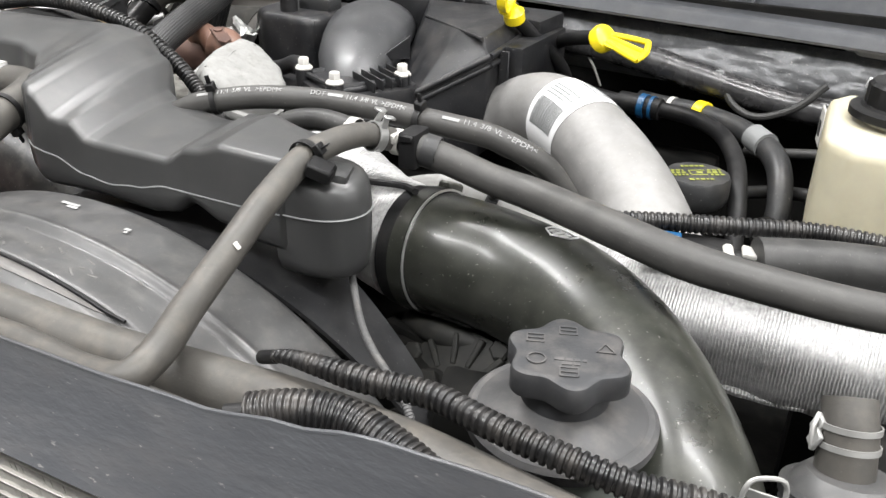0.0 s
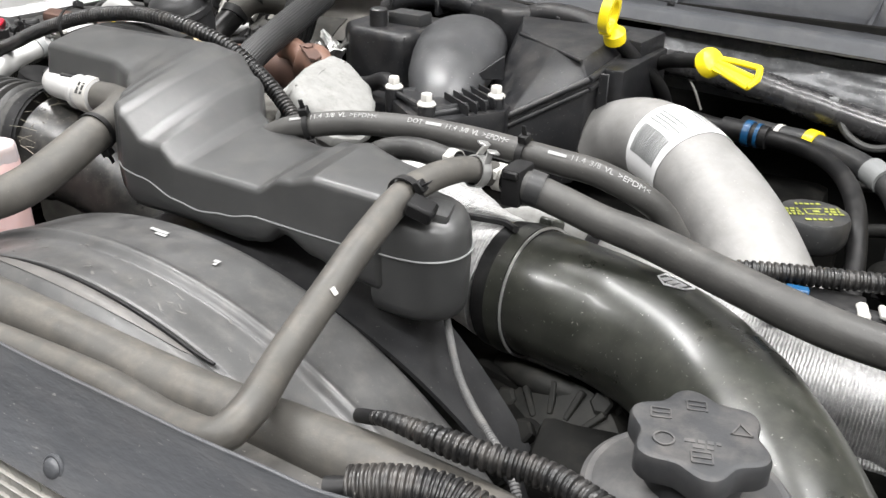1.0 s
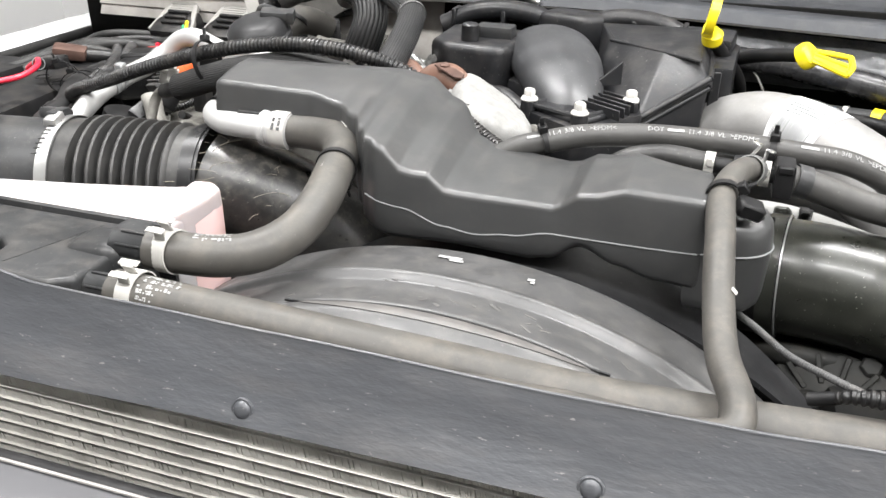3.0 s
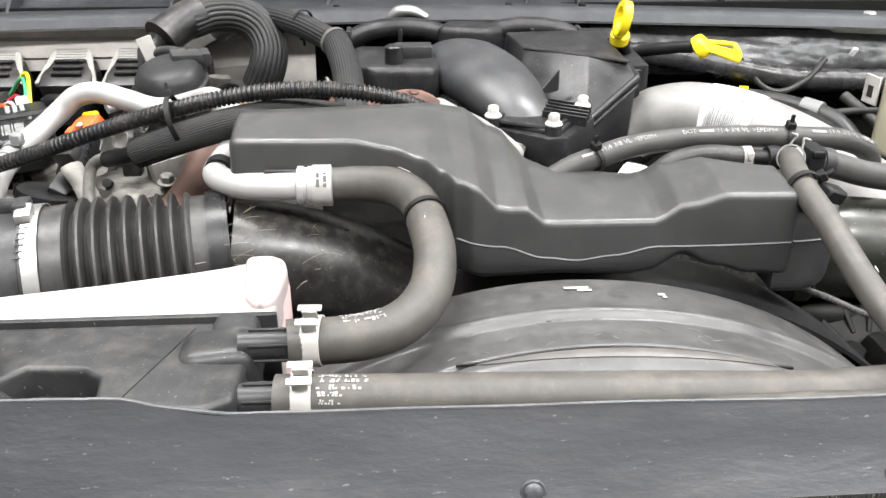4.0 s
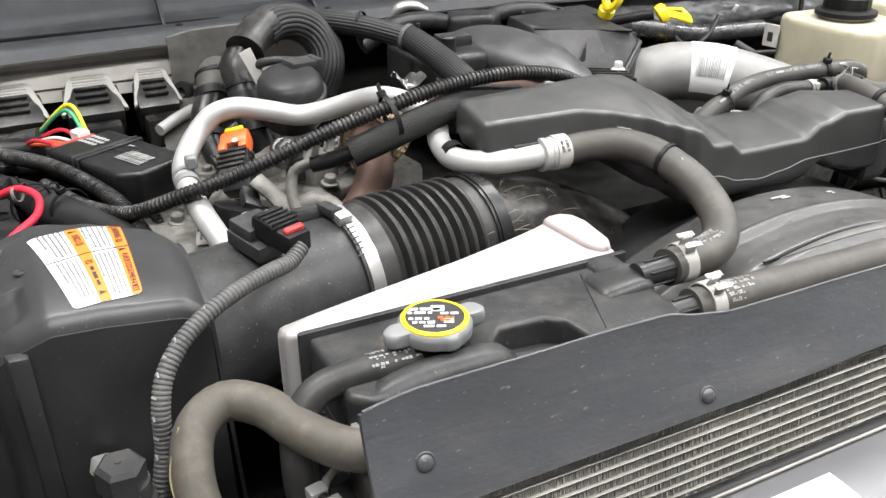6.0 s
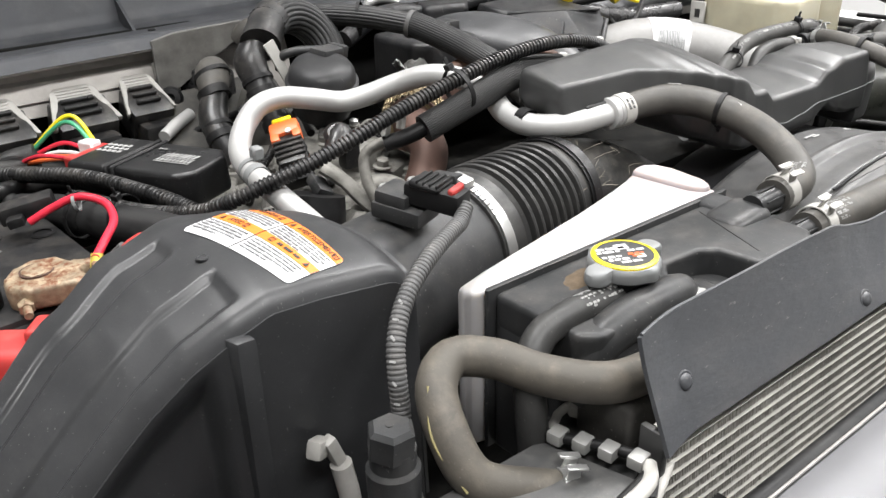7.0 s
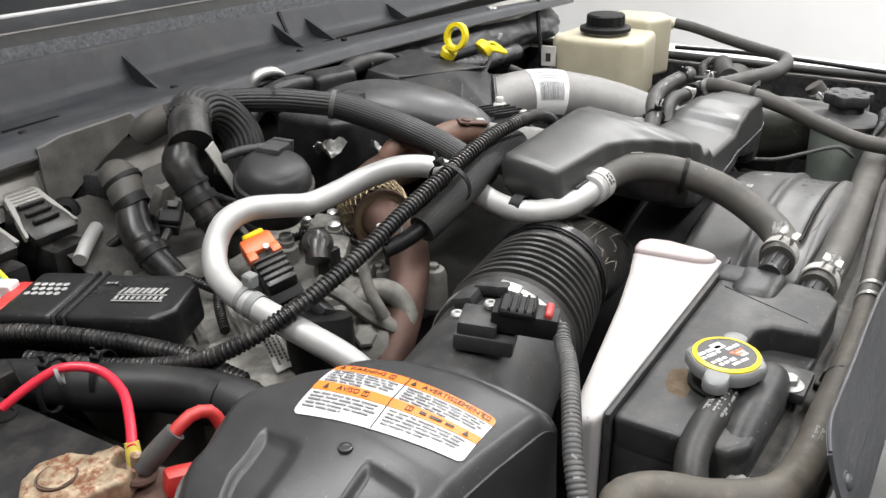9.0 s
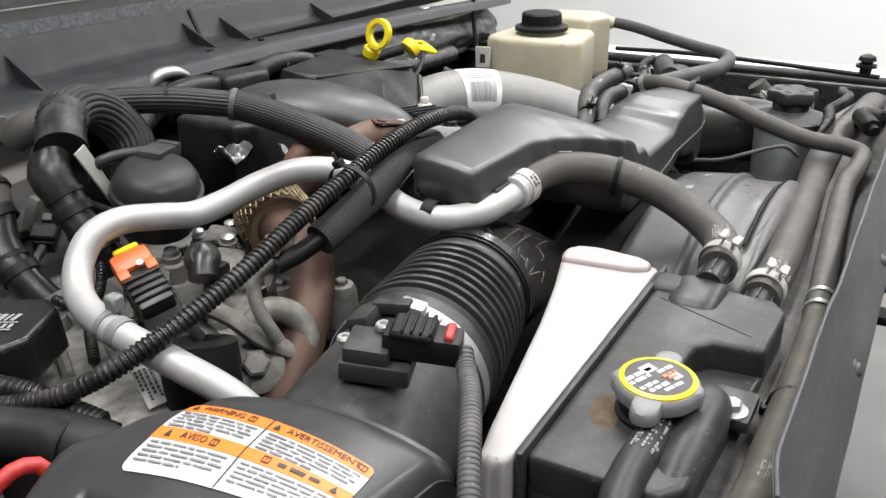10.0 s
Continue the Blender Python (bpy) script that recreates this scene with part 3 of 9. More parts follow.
# ---- body of the truck round the engine bay ----
def fender(side):
    """White wing with its rolled inner edge, black seal and inner flange."""
    t = thing("fender", (side * 0.98, 0.4, 0.2), "glossy white painted fender of the truck beside the engine bay", "fender", "fenders")
    rows = [(0.93, 1.055), (0.955, 1.068), (1.00, 1.072), (1.06, 1.065), (1.12, 1.04), (1.155, 0.98), (1.17, 0.85), (1.17, 0.55)]

    def skin_at(u, v):
        i = min(int(u), len(rows) - 2)
        f = u - i
        x = rows[i][0] + (rows[i + 1][0] - rows[i][0]) * f
        z = rows[i][1] + (rows[i + 1][1] - rows[i][1]) * f
        return (side * x, v, z - 0.05 * max(0, (0.0 - v)) ** 1.0 * 1.2)

    part("outer_panel", sheet(steps(0, len(rows) - 1, 21), steps(-0.35, 1.45, 18), skin_at, 0.0015 * side), M["paint"], t, "glossy white painted panel")
    part("inner_panel", sheet([0, 1], steps(-0.35, 1.45, 12), lambda u, v: (side * (0.93 - 0.02 * u), v, 1.05 - 0.4 * u), 0.0015), M["wrap"], t, "black inner wing liner")
    part("edge_strip", tube([(side * 0.935, y, 1.066 - (0.0 if y > 0 else 0.06 * -y)) for y in steps(-0.3, 1.4, 8)], 0.009, 10, 0.03), M["rubber_dark"], t, "black rubber edge seal")
    return t


fender(-1)
fender(1)

# ---- open bonnet, tipped up over the rear of the bay ----
# out of view: placed to shade the rear, left white to brighten reflections
bonnet = thing("open_bonnet", (0, 1.24, 1.34), "open white bonnet of the truck, painted white inside", "bonnet")


def bonnet_at(x, u, lift=0.0):
    """u runs from the hinge edge to the front edge of the raised bonnet."""
    y, z = 1.245 - 0.50 * u, 1.345 + 0.98 * u
    bow = 0.05 * (1 - (x / 0.88) ** 2)
    return (x, y + bow * 0.9 - lift * 0.89, z + bow * 0.45 - lift * 0.45)


part("outer_skin", sheet(steps(-0.86, 0.86, 24), steps(0, 1, 16), bonnet_at, 0.004), M["paint"], bonnet, "glossy white painted skin")
part("stiffener", sheet(steps(-0.50, 0.50, 20), steps(0.40, 0.52, 4), lambda x, u: bonnet_at(x, u, 0.022), 0.014), M["paint"], bonnet, "white pressed stiffening panel")
for hx in (-0.80, 0.80):
    part("inner_frame", tube([bonnet_at(hx, u, 0.018) for u in steps(0.03, 0.97, 8)], 0.022, 10, 0.05), M["paint"], bonnet, "white pressed inner frame")
    part("hinge_arm", joined(block(0.008, 0.14, 0.035, Matrix.Translation((hx, 1.24, 1.29)) @ pose(0, 0, 0, 25, 0, 0), 0.003), block(0.03, 0.05, 0.10, Matrix.Translation((hx, 1.22, 1.23)), 0.004)), M["body_metal"], bonnet)

# lower engine bay: near-black undertray stands in for shade, closes the view down
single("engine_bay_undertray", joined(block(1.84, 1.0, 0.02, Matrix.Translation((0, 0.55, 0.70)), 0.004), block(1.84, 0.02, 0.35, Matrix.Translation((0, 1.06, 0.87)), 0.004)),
       M["deep"], "near-black sheet standing in for the shaded bottom of the engine bay", "undertray", kind="structure")

# ---- cowl at the foot of the windscreen ----
cowl = thing("cowl_panel", (0, 1.0, 1.1), "grey-black plastic cowl panel with stiffening gussets below the windscreen", "cowl", kind="structure")
COWL = [(0.885, 1.190), (0.893, 1.203), (0.90, 1.205), (0.955, 1.196), (1.022, 1.196), (1.038, 1.203), (1.060, 1.2475), (1.0615, 1.2490)]


def cowl_at(x, u):
    i = min(int(u), len(COWL) - 2)
    f = u - i
    y = COWL[i][0] + (COWL[i + 1][0] - COWL[i][0]) * f
    z = COWL[i][1] + (COWL[i + 1][1] - COWL[i][1]) * f
    drop = 0.020 * max(0.0, (x - 0.1)) + 0.012 * abs(x)
    drop += (0.018 * x - 0.012 * abs(x)) * max(0.0, min(1.0, u - 5.0))
    return (x, y - 0.05 * max(0, abs(x) - 0.55), z - drop)


part("trough", sheet(steps(-0.95, 0.95, 40), steps(0, len(COWL) - 1, 32), cowl_at, -0.003), M["cowl"], cowl)


def over_wall(profile):
    """A strip that runs along above the trough's rear wall: rows of y and height over the wall's top."""
    def at(x, u):
        i = min(int(u), len(profile) - 2)
        f = u - i
        top = cowl_at(x, 7.0)
        return (x, top[1] + profile[i][0] + (profile[i + 1][0] - profile[i][0]) * f, top[2] + profile[i][1] + (profile[i + 1][1] - profile[i][1]) * f)
    return sheet(steps(-0.95, 0.95, 40), steps(0, len(profile) - 1, (len(profile) - 1) * 2), at, 0.003)


part("rear_rail", over_wall([(0.000, -0.001), (0.0040, 0.0195)]), M["rail_zinc"], cowl, "mottled galvanised metal rail over the trough wall")
part("rail_seal", over_wall([(0.0045, 0.0190), (0.0070, 0.0240), (0.0130, 0.0330)]), M["rubber_dark"], cowl, "black rubber seal along the rail")
part("pale_edge", tube([V(*cowl_at(x, 7.0)) + V(0, 0.0135, 0.0345) for x in steps(-0.95, 0.95, 14)], 0.0016, 8, 0.05), M["body_metal"], cowl, "thin pale edge of the seal")
part("screen_trim", over_wall([(0.0150, 0.0335), (0.0300, 0.0400), (0.0560, 0.0470)]), M["cowl"], cowl, "grey plastic trim at the foot of the windscreen")
part("white_edge", tube([V(*cowl_at(x, 7.0)) + V(0, 0.0590, 0.0490) for x in steps(-0.95, 0.95, 14)], 0.0034, 10, 0.05), M["paint"], cowl, "white painted body edge")
part("wall_joint", block(0.007, 0.004, 0.052, Matrix.Translation((0.158, 1.0455, 1.222)) @ pose(0, 0, 0, -24, 0, 0), 0.001, 1), M["tie"], cowl, "black joint between two lengths of the trough wall")
part("floor_seam", tube([V(x, 0.962, 1.1965 - 0.020 * max(0.0, x - 0.1) - 0.012 * abs(x)) for x in steps(-0.62, 0.20, 12)], 0.0016, 6, 0.05), M["tie"], cowl, "dark seam along the trough floor")
for cx in (-0.40, -0.165, 0.10, 0.215):
    part("seam_clip", block(0.010, 0.008, 0.007, Matrix.Translation((cx, 0.960, 1.1985 - 0.012 * abs(cx))), 0.0015, 1), M["tie"], cowl, "small black clip")
part("edge_trim", tube([(x, 0.8865 - 0.05 * max(0, abs(x) - 0.55), 1.191 - 0.020 * max(0.0, x - 0.1) - 0.012 * abs(x)) for x in steps(-0.95, 0.95, 14)], 0.0032, 8, 0.05), M["body_metal"], cowl, "thin bright metal lip")


def gusset(x):
    """A thin upright rib: highest at the rear wall, falling to the trough's floor."""
    top, foot = cowl_at(x, 6.0), cowl_at(x, 4.0)
    bm = bmesh.new()
    quad = [V(x, top[1] + 0.002, top[2] - 0.009), V(x - 0.004, 0.972, foot[2] + 0.001), V(x, foot[1] + 0.016, foot[2] - 0.003)]
    skin(bm, [[q + V(d, 0, 0) for q in quad] for d in (-0.0022, 0.0022)])
    part("gusset", bm, M["cowl"], cowl, "thin upright plastic gusset", smooth=False)


for gx in (-0.66, -0.415, -0.175, 0.135, 0.218, 0.46):
    gusset(gx)
single("windscreen", sheet(steps(-0.9, 0.9, 8), steps(0, 1, 4), lambda x, u: (x, 1.128 + 0.40 * u, 1.296 - 0.018 * x + 0.2 * u), 0.005), M["glass_dark"], "dark tinted windscreen glass rising behind the cowl", "windscreen", kind="structure")

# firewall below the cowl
# near-black colour carries the shade behind the engine
single("firewall", joined(block(1.86, 0.012, 0.42, Matrix.Translation((0, 0.985, 0.985)), 0.003)), M["deep"], "grimy firewall behind the engine, shade in its near-black colour", "firewall", kind="structure")
single("firewall_ledge", sheet(steps(-0.42, -0.20, 10), steps(0, 1, 8), lambda x, u: (x, 0.925 + 0.025 * u + 0.02 * (x + 0.42), 1.080 + 0.108 * u - 0.004 * math.sin(u * 9)), -0.003), M["ledge_metal"], "pale dusty sheet metal of the firewall below the cowl", "firewall", kind="structure")
wing_panel = thing("firewall_panel", (0.79, 0.972, 1.06), "pale grey sheet metal panel with a dark oval opening", "panel", kind="structure")
part("plate", block(0.40, 0.006, 0.125, Matrix.Translation((0.815, 0.970, 1.110)), 0.002, 1), M["ledge_metal"], wing_panel)
bm = lathe([(0.034, -0.001), (0.036, 0.0), (0.034, 0.001), (0.004, 0.0012)], 32, (0, 0, 0), (0, -1, 0))
for v in bm.verts:
    v.co = V(0.742 + v.co.x, 0.9655 + v.co.y, 1.111 + v.co.z * 0.55)
part("oval_opening", bm, M["tie"], wing_panel, "dark oval opening")


def bracket_at(u, v):
    """A bent glossy flange: u along the firewall, v down its face."""
    return (-0.395 + 0.125 * u, 0.905 - 0.012 * u + 0.018 * v * v - 0.006, 1.178 + 0.010 * u - (0.030 - 0.008 * u) * v - 0.004 * math.sin(u * 7))


single("firewall_bracket", joined(sheet(steps(0, 1, 14), steps(0, 1, 8), bracket_at, 0.003), prism([(-0.395, 0.905), (-0.36, 0.895), (-0.335, 0.845), (-0.365, 0.84)], 1.10, 1.150, 0.006, 2)), M["wrap"], "shiny black metal bracket on the firewall flange", "bracket")

# ---- front: cover panel, radiator, grille surround ----
TOP_EDGE = [(-0.478, 1.161), (-0.30, 1.161), (-0.245, 1.160), (-0.215, 1.153), (-0.188, 1.147), (-0.10, 1.146), (0.0, 1.145), (0.18, 1.143), (0.28, 1.144), (0.36, 1.148), (0.42, 1.158), (0.46, 1.167), (0.52, 1.170), (0.70, 1.168)]
LOW_EDGE = [(-0.478, 1.088), (-0.2, 1.089), (0.0, 1.094), (0.2, 1.096), (0.7, 1.097)]


def cover_at(x, u):
    z = eased(LOW_EDGE, x) + (eased(TOP_EDGE, x) - eased(LOW_EDGE, x)) * u
    y = -0.008 + 0.030 * u + 0.002 * math.sin(u * 3.1)
    if x < -0.44:
        y -= 0.5 * (-0.44 - x) ** 1.3
    y += 0.0012 * noise.noise(V(x * 9, u * 2, 3.0))
    return (x, y, z)


cover = thing("radiator_air_deflector", (0.1, 0.0, 1.085), "textured black plastic air deflector panel along the radiator top", "panel")
part("panel", sheet(steps(-0.478, 0.70, 130), steps(0, 1, 14), cover_at, 0.0030), M["cover"], cover)
for rx in (-0.441, -0.219, -0.008, 0.21, 0.43):
    c = V(*cover_at(rx, 0.16 if rx > -0.4 else 0.4))
    nrm = V(0, -1, 0.36)
    rivet = part("push_rivet", lathe([(0.0078, -0.001), (0.0078, 0.0003), (0.0070, 0.0008), (0.0060, 0.0006), (0.0056, 0.0016), (0.0046, 0.0027), (0.0026, 0.0033), (0.001, 0.0034)], 28, c, nrm), M["cover"], cover, "round black push rivet")
part("top_lip", tube([V(*cover_at(x, 1.0)) + V(0, 0.0012, 0.0002) for x in steps(-0.476, 0.699, 60)], 0.0014, 8, 0.02), M["cover"], cover, "rolled upper lip")

radiator = thing("radiator", (0.08, 0.03, 0.9), "aluminium radiator core with fine fins below the black panel", "radiator")
part("end_tank", block(1.07, 0.052, 0.16, Matrix.Translation((0.145, 0.052, 1.016)), 0.006), M["ledge_dust"], radiator, "dusty black plastic radiator tank")
part("tank_shelf", block(0.31, 0.048, 0.10, Matrix.Translation((-0.315, 0.047, 1.047)), 0.005, 3), M["ledge_dust"], radiator, "dusty flat shelf beside the coolant tank")
part("shelf_hook", joined(tube([(-0.305, 0.047, 1.096), (-0.303, 0.045, 1.110), (-0.300, 0.035, 1.118), (-0.297, 0.024, 1.114)], 0.0022, 8), block(0.010, 0.007, 0.007, Matrix.Translation((-0.306, 0.048, 1.100)), 0.001, 1)), M["tie"], radiator, "small black hose hook")
ROWS_Z = [1.0935 - 0.0108 * k for k in range(12)]
for z in ROWS_Z:
    part("tube", block(1.14, 0.010, 0.0010, Matrix.Translation((0.105, 0.0040, z)), 0.0005, 1), M["fin"], radiator)
part("side_bracket", block(0.006, 0.020, 0.16, Matrix.Translation((-0.464, 0.008, 1.010)), 0.002), M["shroud"], radiator)


def fins():
    """Leaning thin fins between the tubes, before a grey core."""
    verts, faces = [], []
    rnd = random.Random(4)
    pitch = 0.0016
    for z in ROWS_Z[:-1]:
        for k in range(int(1.13 / pitch)):
            x = -0.46 + k * pitch + rnd.uniform(-0.0002, 0.0002)
            lean, y = 0.0013 + rnd.uniform(-0.0004, 0.0004), 0.0005 + rnd.uniform(0, 0.0008)
            i = len(verts)
            verts += [(x, y, z - 0.0008), (x + 0.0012, y + 0.0004, z - 0.0008), (x + lean + 0.0012, y + 0.0004, z - 0.0100), (x + lean, y, z - 0.0100), (x, 0.007, z - 0.0008), (x + lean, 0.007, z - 0.0100)]
            faces += [(i, i + 3, i + 2, i + 1), (i, i + 4, i + 5, i + 3)]
    me = bpy.data.meshes.new("fins")
    me.from_pydata(verts, [], faces)
    me.materials.append(M["fin"])
    return me


part("core", block(1.13, 0.004, 0.13, Matrix.Translation((0.105, 0.0085, 1.032)), 0.001, 1), M["fin"], radiator, "dusty grey radiator core")
tagged(part("fin_core", fins(), None, radiator, "fine grey zigzag cooling fins", False), kind="stuff")

grille = thing("grille_surround", (0, -0.2, 0.9), "glossy silver-grey grille surround in front of the radiator", "grille")


def grille_at(x, u):
    y = -0.064 - 0.42 * u
    z = 1.074 + 0.010 * math.sin(min(u * 9, 1.57)) - 0.15 * u ** 1.4 + 0.012 * math.exp(-((u - 0.25) / 0.05) ** 2) - 0.02 * x * x
    return (x, y, z)


part("top_panel", sheet(steps(-0.85, 0.85, 40), steps(0, 1, 40), grille_at, -0.003), M["silver_gloss"], grille)
part("rear_lip", sheet(steps(-0.85, 0.85, 40), [0, 0.3, 1], lambda x, u: (x, -0.064 + 0.006 * u, 1.073 - 0.02 * x * x - 0.09 * u), 0.003), M["plastic"], grille)
# black strip stands in for the shaded gap before the radiator
part("edge_strip", tube([(x, -0.057, 1.0640 - 0.02 * x * x) for x in steps(-0.85, 0.85, 12)], 0.0080, 10, 0.05), M["tie"], grille, "black strip in place of the dark gap behind the grille")
part("pale_lip", tube([(x, -0.0655, 1.0760 - 0.02 * x * x) for x in steps(-0.85, 0.85, 12)], 0.0012, 8, 0.05), M["body_metal"], grille, "thin pale lip")
part("sticker", sheet(steps(-0.280, -0.180, 4), steps(0.045, 0.20, 6), lambda x, u: V(*grille_at(x, u)) + V(0, 0, 0.0012), -0.0006), M["paper"], grille, "white paper sticker")
for bx in (-0.40, 0.10, 0.60):
    part("mounting_bracket", block(0.03, 0.072, 0.010, Matrix.Translation((bx, -0.026, 0.992)), 0.002, 1), M["tie"], grille, "black mounting bracket")


# ---- fan shroud ----
shroud = thing("fan_shroud", (0.07, 0.17, 0.8), "dusty black plastic fan shroud arching behind the radiator", "fan shroud")
SCX, SCZ = 0.062, 0.705


def smoothstep(x):
    x = max(0.0, min(1.0, x))
    return x * x * (3 - 2 * x)


def shroud_at(a, y):
    """a: degrees from straight up; the crown rises to the front, with a step and a slot."""
    r = 0.4085 + 0.008 * max(0.0, min(1.0, (0.24 - y) / 0.07)) - 0.004 * (a / 45.0) ** 2 * (1 if a > 0 else 0)
    r += 0.0016 * math.exp(-((y - 0.1705) / 0.0028) ** 2)
    r -= 0.0045 * smoothstep((0.168 - y) / 0.007)
    r += 0.0018 * smoothstep((0.150 - y) / 0.025)
    if -17 < a < 22:
        edge = smoothstep((a + 17) / 4) * smoothstep((22 - a) / 4)
        r -= 0.0060 * edge * math.exp(-((y - 0.1215) / 0.0017) ** 2)
        r += 0.0030 * edge * smoothstep((0.119 - y) / 0.004)
    if y < 0.110:
        r -= 0.022 * ((0.110 - y) / 0.025) ** 1.5
    if y > 0.226:
        r -= 0.010 * ((y - 0.226) / 0.014) ** 2
    r += 0.0008 * noise.noise(V(a * 0.06, y * 20, 1.0))
    return (SCX + r * math.sin(radians(a)), y, SCZ + r * math.cos(radians(a)))


part("arch", sheet(steps(-62, 80, 150), steps(0.085, 0.166, 58) + steps(0.1675, 0.24, 34), shroud_at, 0.004), M["shroud"], shroud)


def ring_at(a, y):
    r = 0.3905 - (0.010 * smoothstep((y - 0.315) / 0.01)) + 0.004 * max(0.0, min(1.0, (0.32 - y) / 0.07))
    return (SCX + 0.030 + r * math.sin(radians(a)), y, SCZ + r * math.cos(radians(a)))


def ring_sheet(a, u):
    x = ring_at(a, 0.25)[0]
    return ring_at(a, 0.236 + (0.094 - 0.33 * max(0.0, x - 0.20)) * u)


part("rear_ring", sheet(steps(-66, 85, 90), steps(0, 1, 20), ring_sheet, 0.004), M["ring_black"], shroud, "smooth dark inner ring of the shroud")
# pale strip paints the sheen below the slot, black bar its shade
part("slot_edge", sheet(steps(-13, 18, 40), steps(0, 1, 5), lambda a, u: V(*shroud_at(a, 0.1175 - 0.011 * u * math.sin(math.pi * (a + 13) / 31) ** 0.5 - 0.0005)) + V(0, 0, 0.0008), -0.001), M["slot_sheen"], shroud, "pale grey strip painting the sheen below the slot")
part("slot_shade", tube([V(*shroud_at(a, 0.1215)) + V(0, 0, 0.0056) for a in steps(-15, 20, 14)], 0.0013, 8), M["tie"], shroud, "black bar for the shade in the slot")
for a, y, dx in ((-0.5, 0.206, 0.020), (9.0, 0.20, 0.006)):
    c = V(*shroud_at(a, y)) + V(0, 0, 0.0012)
    part("paint_mark", joined(block(dx, 0.0035, 0.0006, Matrix.Translation(c + V(0, 0.002, 0)), 0.0002, 1), block(dx * 0.6, 0.003, 0.0006, Matrix.Translation(c + V(dx * 0.3, -0.002, 0)), 0.0002, 1)), M["chalk"], shroud, "white paint mark")
rnd = random.Random(8)
for k in range(26):
    a, y = rnd.uniform(-16, 30), rnd.uniform(0.130, 0.163)
    c = V(*shroud_at(a, y))
    part("scuff", block(rnd.uniform(0.003, 0.010), rnd.uniform(0.0008, 0.0022), 0.0003, place_z(c + V(0, 0, 0.0002), V(math.sin(radians(a)), 0, math.cos(radians(a))), (1, rnd.uniform(-0.8, 0.8), 0)), 0), M["scuff"], shroud, smooth=False)
part("white_tab", lathe([(0.011, 0), (0.010, 0.003), (0.004, 0.0035)], 20, (0.207, 0.128, 1.078), (0, -0.5, 1)), M["paper"], shroud, "round white plug")

# ---- resonator box over the fan ----
box = thing("intake_resonator", (0.02, 0.3, 1.08), "large L-shaped black plastic resonator box above the fan shroud", "engine part")
B_REAR = [(-0.226, 0.392), (-0.02, 0.394), (0.008, 0.386), (0.045, 0.355), (0.06, 0.346), (0.13, 0.338), (0.25, 0.306)]
B_FRONT = [(-0.226, 0.323), (-0.12, 0.318), (-0.088, 0.309), (-0.062, 0.290), (-0.045, 0.266), (-0.034, 0.250), (-0.02, 0.244), (0.25, 0.242)]
B_TOP = [(-0.226, 1.214), (-0.050, 1.218), (-0.018, 1.213), (0.002, 1.199), (0.016, 1.194), (0.036, 1.175), (0.052, 1.170), (0.128, 1.166), (0.138, 1.168), (0.152, 1.177), (0.166, 1.179), (0.186, 1.186), (0.25, 1.183)]
B_LIP = [(-0.226, 1.206), (-0.12, 1.206), (-0.06, 1.199), (-0.026, 1.193), (-0.016, 1.189), (-0.001, 1.173), (0.010, 1.171), (0.024, 1.171), (0.038, 1.159), (0.050, 1.158), (0.130, 1.158), (0.137, 1.161), (0.150, 1.171), (0.166, 1.173), (0.186, 1.180), (0.25, 1.179)]
B_LOW = [(-0.226, 1.168), (-0.10, 1.164), (-0.050, 1.122), (-0.026, 1.110), (-0.010, 1.106), (0.048, 1.108), (0.112, 1.106), (0.128, 1.109), (0.155, 1.123), (0.185, 1.112), (0.215, 1.104), (0.25, 1.102)]
B_SEAM = [(-0.226, 1.176), (-0.10, 1.172), (-0.040, 1.145), (0.002, 1.139), (0.039, 1.128), (0.066, 1.125), (0.097, 1.129), (0.132, 1.136), (0.18, 1.136), (0.30, 1.138)]


def box_ring(x):
    yr, yf, zt, zl, zp = eased(B_REAR, x), eased(B_FRONT, x), table(B_TOP, x), eased(B_LOW, x), table(B_LIP, x)
    end = 1.0
    if x < -0.216:
        end = ((x + 0.226) / 0.010)
    elif x > 0.243:
        end = (0.250 - x) / 0.007
    k = 0.006 * (1 - math.sqrt(max(0.0, 1 - (1 - end) ** 2)))
    yr, yf, zt, zl, zp = yr - k, yf + k, zt - k, zl + k, zp - k
    rr = 0.007
    zs = eased(B_SEAM, x)
    ring = [V(x, yf + 0.012, zl), V(x, yf + 0.004, zl + 0.003), V(x, yf + 0.001, zl + 0.008), V(x, yf - 0.0006, zs - 0.002), V(x, yf - 0.0006, zs + 0.002)]
    ring += [V(x, yf + 0.0028, zp - 0.009), V(x, yf + 0.0030, zp - 0.0055)]
    ring += [V(x, yf + 0.0030 + 0.0065 * (1 - math.cos(radians(a))), zp - 0.0055 + 0.0060 * math.sin(radians(a))) for a in (22, 44, 66, 86)]
    y0, y1, z0 = yf + 0.0115, yr - rr, zp + 0.0012
    for f in (0.12, 0.26, 0.42, 0.60, 0.80, 1.0):
        ring.append(V(x, y0 + (y1 - y0) * f, z0 + (zt - z0) * (1 - (1 - f) ** 1.6)))
    ring += [V(x, yr - 0.0025, zt - 0.0025), V(x, yr, zt - rr), V(x, yr, zs), V(x, yr - 0.002, zl + 0.01), V(x, yr - 0.012, zl)]
    return ring


bm = bmesh.new()
skin(bm, [box_ring(x) for x in steps(-0.226, -0.214, 5) + steps(-0.21, -0.06, 24) + steps(-0.057, 0.20, 130) + steps(0.204, 0.242, 8) + steps(0.2435, 0.25, 4)])
part("shell", bm, M["box"], box, angle=50)
